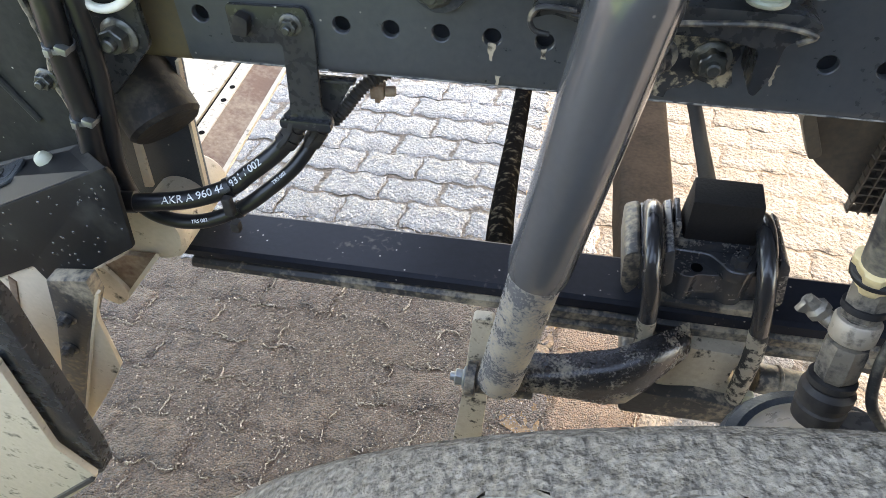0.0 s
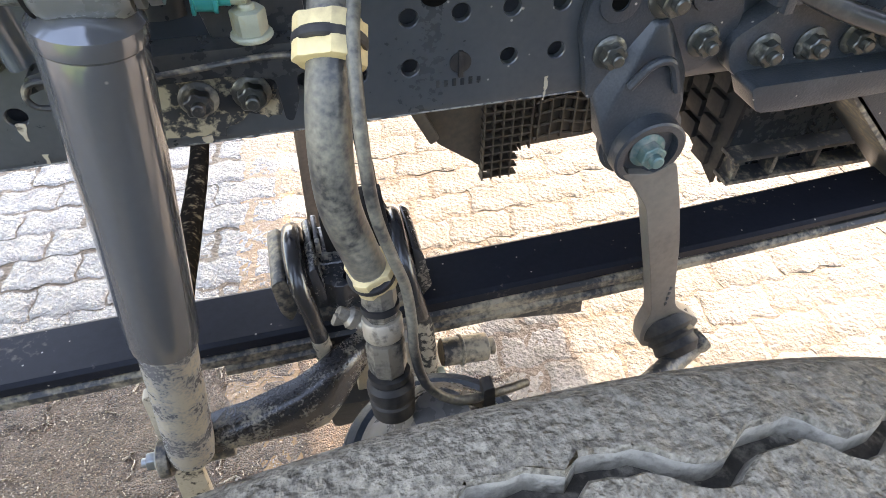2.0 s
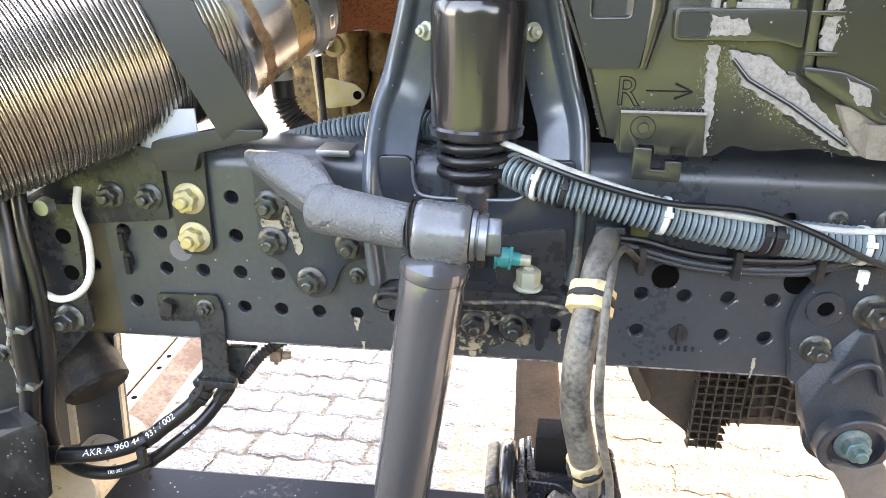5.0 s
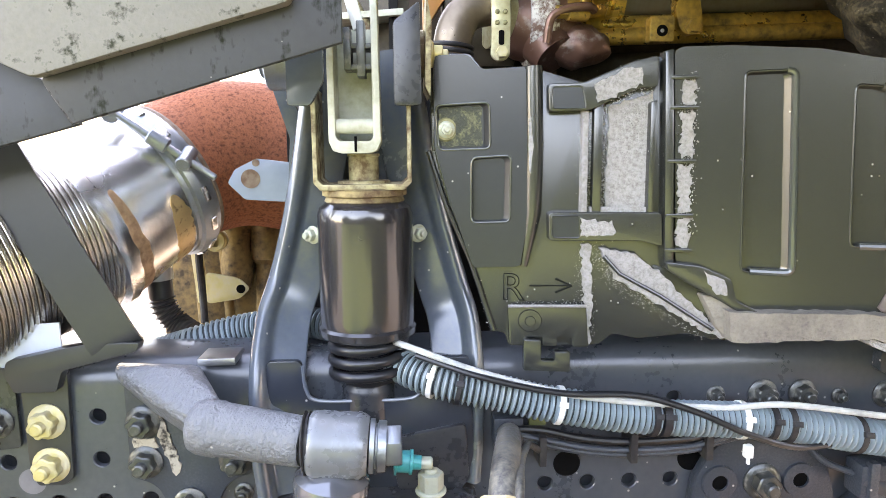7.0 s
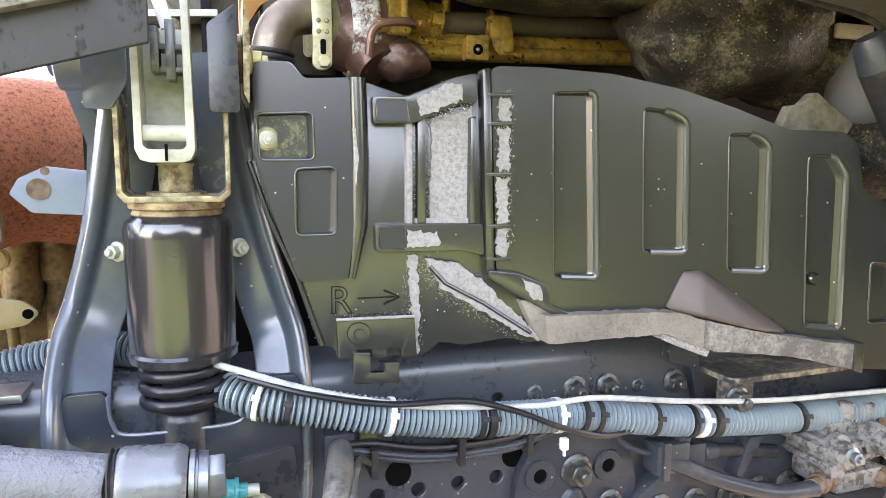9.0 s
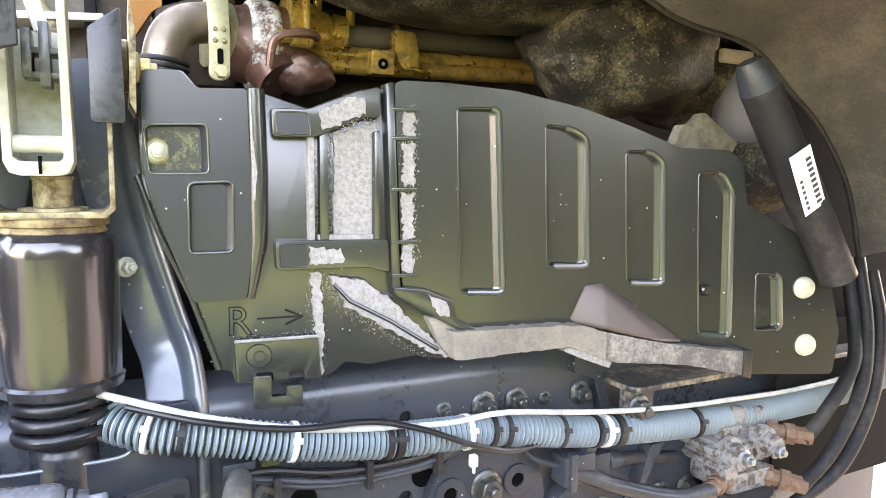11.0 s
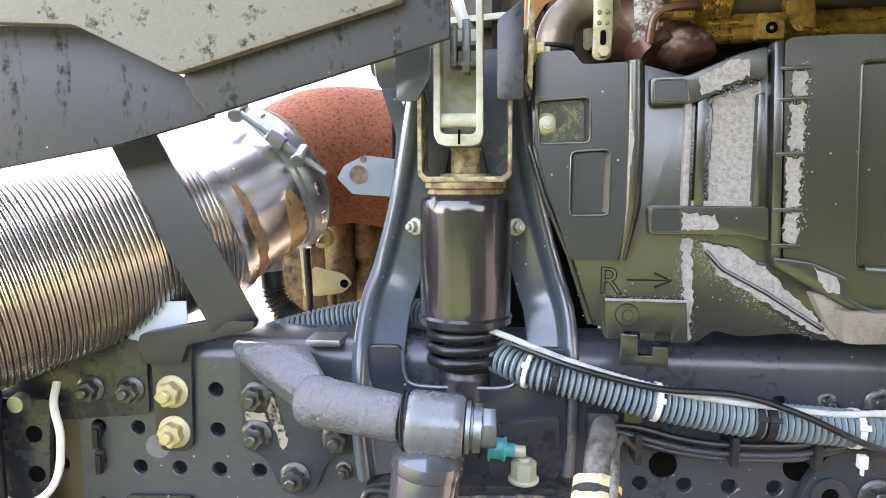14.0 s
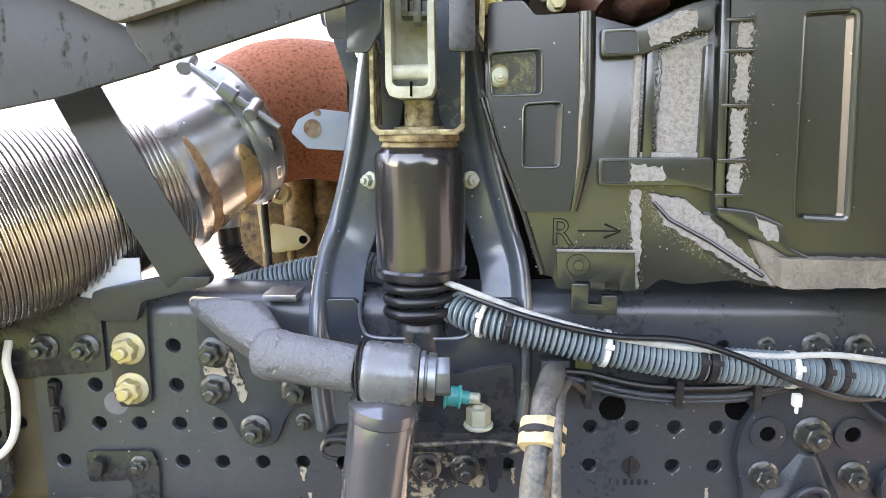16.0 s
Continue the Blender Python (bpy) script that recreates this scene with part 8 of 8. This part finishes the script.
# ---- front tyre ----
TX, TZ, TR, TIN, TOUT = 0.46, 0.545, 0.55, -0.416, -0.725
ty = thing("truck_wheel", (TX, -0.56, 0.0), "worn truck tyre with wavy grooves and grey dusty tread", "tyre")
prof_t = [(TIN - 0.005, 0.300), (TIN + 0.012, 0.38), (TIN + 0.010, 0.45), (TIN, 0.495), (TIN - 0.006, 0.514), (TIN - 0.016, 0.523), (TIN - 0.03, 0.526)]
groove_at = [0.054, 0.111, 0.170, 0.229]
for g in groove_at:
    prof_t += [(TIN - g + 0.0105, 0.5285), (TIN - g + 0.0065, 0.529), (TIN - g + 0.0050, 0.527), (TIN - g + 0.0035, 0.5165), (TIN - g - 0.0035, 0.5165), (TIN - g - 0.0050, 0.527), (TIN - g - 0.0065, 0.529)]
prof_t += [(TOUT + 0.03, 0.526), (TOUT + 0.016, 0.523), (TOUT + 0.006, 0.514), (TOUT, 0.495), (TOUT - 0.01, 0.45), (TOUT - 0.012, 0.38), (TOUT + 0.005, 0.30)]
NS = 480
V, F, MI = [], [], []
for k in range(NS):
    a = 2 * math.pi * k / NS
    s = a * 0.53
    zig = 0.0056 * max(-1.0, min(1.0, 2.4 * math.asin(math.sin(s * 2 * math.pi / 0.0715)) / 1.5708)) + 0.0012 * math.sin(s * 2 * math.pi / 0.031)
    for i, (y, r) in enumerate(prof_t):
        w = zig if 7 <= i < 7 + 7 * len(groove_at) and (i - 7) % 7 != 0 else 0
        jag = (0.0012 * noise.noise(Vector((s * 60, i * 3.1, 0))) + 0.0022 * noise.noise(Vector((s * 17, i * 0.15, 3)))) if 6 <= i <= 36 else 0
        V.append((TX + (r + 0.02 + jag) * math.sin(a), y + w, TZ + (r + 0.02 + jag) * math.cos(a)))
P_ = len(prof_t)
for k in range(NS):
    l = (k + 1) % NS
    for i in range(P_ - 1):
        F.append((k * P_ + i, k * P_ + i + 1, l * P_ + i + 1, l * P_ + i))
        MI.append({2: 1, 3: 2, 4: 1}.get((i - 7) % 7, 0) if 7 <= i < 35 else 0)
me = bpy.data.meshes.new("tread")
me.from_pydata(V, [], F)
me.materials.append(M_tyre)
me.materials.append(M_groove)
# Groove floor coloured darker than the tread, as shade painted in.
me.materials.append(mat("groove floor with painted shade", (0.045, 0.040, 0.034), 0.9, grain=240, vary=0.6, dirt=(0.26, 0.235, 0.19), amount=0.30, scale=70, edge=0.2, bump=0.8))
me.polygons.foreach_set("material_index", MI)
smooth(me, 40)
own(new("tread", me), ty)
put("rim", lathe((TX, TIN - 0.02, TZ), (TX, TOUT + 0.04, TZ), [(0, 0.322), (0.05, 0.31), (0.3, 0.27), (0.7, 0.27), (0.8, 0.1), (1, 0.1), (1, 0.0)], 40), M_castdark, ty)

# ---- the truck's body above, plain and unseen, sized to cast shade ----
cab = thing("cab_shade_block", (0.4, 1.2, 1.8), "unseen dark cab blocks, sized to shade ground and panel", "cab")
# Cab block widened to y 3.2 so the left ground falls in shade.
put("floor", box(0.44, 1.70, -0.80, 3.2, 1.685, 2.9, 0.02), M_black, cab)
# Block added out of view to shade the right of the panel.
put("entry_side", box(1.25, 1.9, -0.86, -0.40, 1.22, 1.70, 0.02), M_black, cab)

# ---- wet sand washed over the paving ----
M_sand = mat("wet brown sand", (0.21, 0.125, 0.055), 0.22, grain=220, vary=0.6, scale=12, bump=0.8, lump=0.4, spec=0.7)
for k, pts in enumerate(([(0.10, 0.30), (0.27, 0.08), (0.29, 0.6), (0.33, 1.2), (0.40, 2.4), (0.20, 2.4), (0.17, 1.1), (0.13, 0.5)],)):
    sand = put("sand_patch", prism(ragged(pts, 0.012, 0.025, k + 20), -0.004, 0.0006, 0, plane="xy"), M_sand)
    tagged(sand, "wet brown sand washed over the paving", "sand", kind="structure")

# ---- paving blocks ----
M_grime = mat("wet brown grit bed", (0.124, 0.073, 0.042), 0.28, grain=230, vary=0.9, scale=9, dirt=(0.036, 0.021, 0.0125), amount=0.52, pebble=280, edge=0.30, bump=1.0, spec=0.5, lump=0.9, matt=0.6)
V, F = [], []
for j in range(31):
    for i in range(61):
        x, y = -1.0 + 1.75 * i / 60, -0.35 + 0.85 * j / 30
        V.append((x, y, -0.0012 + 0.0020 * noise.noise(Vector((x * 14, y * 14, 2.0))) - 0.02 * max(0.0, (y - 0.42) / 0.08)))
        if i and j:
            k = len(V) - 1
            F.append((k - 62, k - 61, k, k - 1))
tagged(put("grit_bed", (V, F), M_grime), "wet brown grit washed into the paving joints", "grit", kind="structure")
BW, BL, GAP = 0.115, 0.19, 0.005


def wave_x(y):
    return 0.006 * math.sin(2 * math.pi * y / BW)


def wave_y(x):
    return 0.007 * math.sin(4 * math.pi * x / BL)


def block_mesh(seed):
    """One worn paving block with a domed top and ragged edges."""
    r = random.Random(seed)
    nx, ny = 18, 11
    V, F = [], []
    for j in range(ny + 1):
        for i in range(nx + 1):
            u, v = i / nx * 2 - 1, j / ny * 2 - 1
            edge_ = max(abs(u), abs(v))
            px, py = u * (BL - GAP) / 2 + r.uniform(-0.0018, 0.0018), v * (BW - GAP) / 2 + r.uniform(-0.0018, 0.0018)
            q = Vector((px + seed * 0.7, py, seed * 0.31))
            z = 0.0015 * (1 - edge_ ** 4) + 0.0020 * noise.noise(q * 55) + 0.0024 * noise.noise(q * 150) - (0.0025 if edge_ > 0.99 else 0)
            V.append((px + wave_x(py), py + wave_y(px), z))
    for j in range(ny):
        for i in range(nx):
            a = j * (nx + 1) + i
            F.append((a, a + 1, a + nx + 2, a + nx + 1))
    n0 = len(V)
    loop = [i for i in range(nx + 1)] + [j * (nx + 1) + nx for j in range(1, ny + 1)] + [ny * (nx + 1) + i for i in range(nx - 1, -1, -1)] + [j * (nx + 1) for j in range(ny - 1, 0, -1)]
    for k in loop:
        V.append((V[k][0] * 1.01, V[k][1] * 1.01, -0.03))
    for k in range(len(loop)):
        l = (k + 1) % len(loop)
        F.append((loop[k], n0 + k, n0 + l, loop[l]))
    return V, F


shapes = [block_mesh(i) for i in range(14)]
meshes = []
for s in shapes:
    me = bpy.data.meshes.new("paving_block")
    me.from_pydata(s[0], [], s[1])
    me.materials.append(M_brick)
    smooth(me, 50)
    meshes.append(me)
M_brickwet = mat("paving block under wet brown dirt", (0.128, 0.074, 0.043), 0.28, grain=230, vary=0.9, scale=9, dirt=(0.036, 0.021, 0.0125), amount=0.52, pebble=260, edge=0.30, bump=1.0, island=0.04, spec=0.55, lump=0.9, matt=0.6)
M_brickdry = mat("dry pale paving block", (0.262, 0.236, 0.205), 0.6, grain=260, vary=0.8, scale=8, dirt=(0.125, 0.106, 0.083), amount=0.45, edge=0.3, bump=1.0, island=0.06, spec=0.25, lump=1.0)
wet_meshes, dry_meshes = [], []
for many, material in ((wet_meshes, M_brickwet), (dry_meshes, M_brickdry)):
    for me in meshes:
        me2 = me.copy()
        me2.materials.clear()
        me2.materials.append(material)
        many.append(me2)
rng = random.Random(11)
rest, rest_wet, rest_dry, count, lips = [], [], [], 0, []
for row in range(-8, 44):
    y = row * BW
    for col in range(-16, 22):
        x = col * BL + (BL / 2 if row % 2 else 0) + rng.uniform(-0.004, 0.004)
        k = rng.randrange(14)
        m = Matrix.Translation((x, y + rng.uniform(-0.003, 0.003), rng.uniform(-0.003, 0.002))) @ pose(0, 0, 0, rng.uniform(-0.7, 0.7), rng.uniform(-0.6, 0.6), rng.choice((0, 180)) + rng.uniform(-1.5, 1.5))
        near = y < 0.5 + 0.12 * noise.noise(Vector((x * 2, y * 2, 0))) and x < 0.75
        if near and -0.9 < x and -0.3 < y:
            lips.append((x, y))
        if -0.95 < x < 1.3 and -0.3 < y < 1.3 and count < 300:
            count += 1
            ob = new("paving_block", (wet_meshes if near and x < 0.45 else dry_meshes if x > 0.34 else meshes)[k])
            ob.parent = ground
            ob.matrix_basis = m
        else:
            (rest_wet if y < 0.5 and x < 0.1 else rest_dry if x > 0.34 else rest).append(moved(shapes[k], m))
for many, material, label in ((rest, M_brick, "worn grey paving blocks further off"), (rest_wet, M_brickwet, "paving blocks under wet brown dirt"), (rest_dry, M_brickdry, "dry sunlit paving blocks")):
    far = join(*many)
    me = bpy.data.meshes.new("paving")
    me.from_pydata(far[0], [], far[1])
    me.materials.append(material)
    smooth(me, 50)
    tagged(own(new("paving", me), ground), label, kind="stuff")

# broken lips of wet joint sand that stand proud of the blocks
rng = random.Random(47)
V, F = [], []
for x, y in lips:
    for side in (0, 1):
        n = 22 if side == 0 else 13
        on = rng.random() < 0.75
        last = None
        for i in range(n + 1):
            if rng.random() < 0.24:
                on = not on
            u = i / n - 0.5
            p = Vector((x + u * BL, y - BW / 2 + wave_y(u * BL), 0)) if side == 0 else Vector((x - BL / 2 + wave_x(u * BW), y + u * BW, 0))
            p += Vector((rng.uniform(-0.005, 0.005), rng.uniform(-0.005, 0.005), 0))
            w, h = rng.uniform(0.0006, 0.0024), rng.uniform(0.0010, 0.0034)
            d = Vector((0, 1, 0)) if side == 0 else Vector((1, 0, 0))
            o = len(V)
            for k, z in ((-1.6, -0.003), (-0.4, h), (0.5, h * 0.8), (1.6, -0.003)):
                q = p + d * w * k
                V.append((q.x, q.y, z))
            if on and last is not None:
                for k in range(3):
                    F.append((last + k, last + k + 1, o + k + 1, o + k))
            last = o if on else None
me = bpy.data.meshes.new("joint_sand")
me.from_pydata(V, [], F)
# Sand made paler than the joints, so the colour carries wet glint too.
me.materials.append(mat("wet pale joint sand", (0.34, 0.285, 0.225), 0.10, grain=260, vary=0.6, scale=20, spec=0.9, bump=1.0, pebble=400))
smooth(me, 70)
tagged(own(new("joint_sand", me), ground), "wavy lips of wet sand along the paving joints", kind="stuff")

# grit on the wet ground
rng = random.Random(31)
V, F = [], []
for i in range(52000):
    x, y, r = rng.uniform(-0.9, 0.8), rng.uniform(-0.3, 0.75), rng.uniform(0.0007, 0.0021) * (1 if rng.random() < 0.93 else 1.8)
    if noise.noise(Vector((x * 6, y * 6, 1.0))) < rng.uniform(-0.7, 0.2):
        continue
    o = len(V)
    c = Vector((x, y, 0.0005 + r * 0.3))
    a = rng.uniform(0, 3)
    for dx, dy, dz in ((1, 0, 0), (0, 1, 0), (-1, 0, 0), (0, -1, 0), (0.1, 0.1, 0.75)):
        V.append((c.x + r * rng.uniform(0.7, 1.3) * (dx * math.cos(a) - dy * math.sin(a)), c.y + r * rng.uniform(0.7, 1.3) * (dx * math.sin(a) + dy * math.cos(a)), c.z + r * dz))
    F += [(o, o + 1, o + 4), (o + 1, o + 2, o + 4), (o + 2, o + 3, o + 4), (o + 3, o, o + 4)]
me = bpy.data.meshes.new("grit")
me.from_pydata(V, [], F)
me.materials.append(mat("wet grit", (0.23, 0.185, 0.145), 0.14, vary=0.5, island=0.7, spec=0.9, bump=0))
tagged(own(new("grit", me), ground), "loose wet grit on the paving", kind="stuff")

# ---- behind the camera, unseen: hedge and grass added to shape light and reflections ----
M_leaf = mat("hedge leaves", (0.048, 0.066, 0.019), 0.6, vary=0.5, scale=4, grain=40, bump=0.5)
hd = thing("hedge", (0, -3.6, 0), "unseen green hedge added to block front light and shape reflections", "hedge", kind="structure")
rng = random.Random(9)
V, F = [], []
for i in range(44000):
    x, z = rng.uniform(-4, 5), 2.5 * rng.random() ** 0.8
    z *= 0.8 + 0.35 * noise.noise(Vector((x * 0.5, 3.0, 0)))
    y = -3.6 + 0.4 * noise.noise(Vector((x * 0.6, z * 0.6, 0))) + rng.uniform(-0.3, 0.3)
    n = Vector((rng.gauss(0, 1), rng.gauss(0.8, 1), rng.gauss(0.5, 1))).normalized()
    u = n.orthogonal().normalized() * rng.uniform(0.06, 0.12)
    w = n.cross(u).normalized() * u.length * 0.6
    o = len(V)
    c = Vector((x, y, z))
    V += [tuple(c - u), tuple(c + w), tuple(c + u), tuple(c - w)]
    F.append((o, o + 1, o + 2, o + 3))
put("leaves", (V, F), M_leaf, hd)
put("core", box(-4, 5, -4.8, -3.95, 0, 1.9, 0.1), M_leaf, hd)
# Added grass bank, out of view; ends at x 1.1 to shape reflections.
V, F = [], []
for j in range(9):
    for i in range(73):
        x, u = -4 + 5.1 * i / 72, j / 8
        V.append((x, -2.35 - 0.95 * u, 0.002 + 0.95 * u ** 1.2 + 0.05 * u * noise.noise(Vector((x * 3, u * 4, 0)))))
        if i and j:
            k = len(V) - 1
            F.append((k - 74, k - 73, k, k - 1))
verge = put("reflected_bank", (V, F), mat("pale green grass", (0.145, 0.20, 0.085), 0.8, vary=0.5, scale=5, grain=60, bump=1.0, lump=0.6, spec=0.2))
tagged(verge, "unseen grass bank added for the panel's green reflection", "grass", kind="structure")
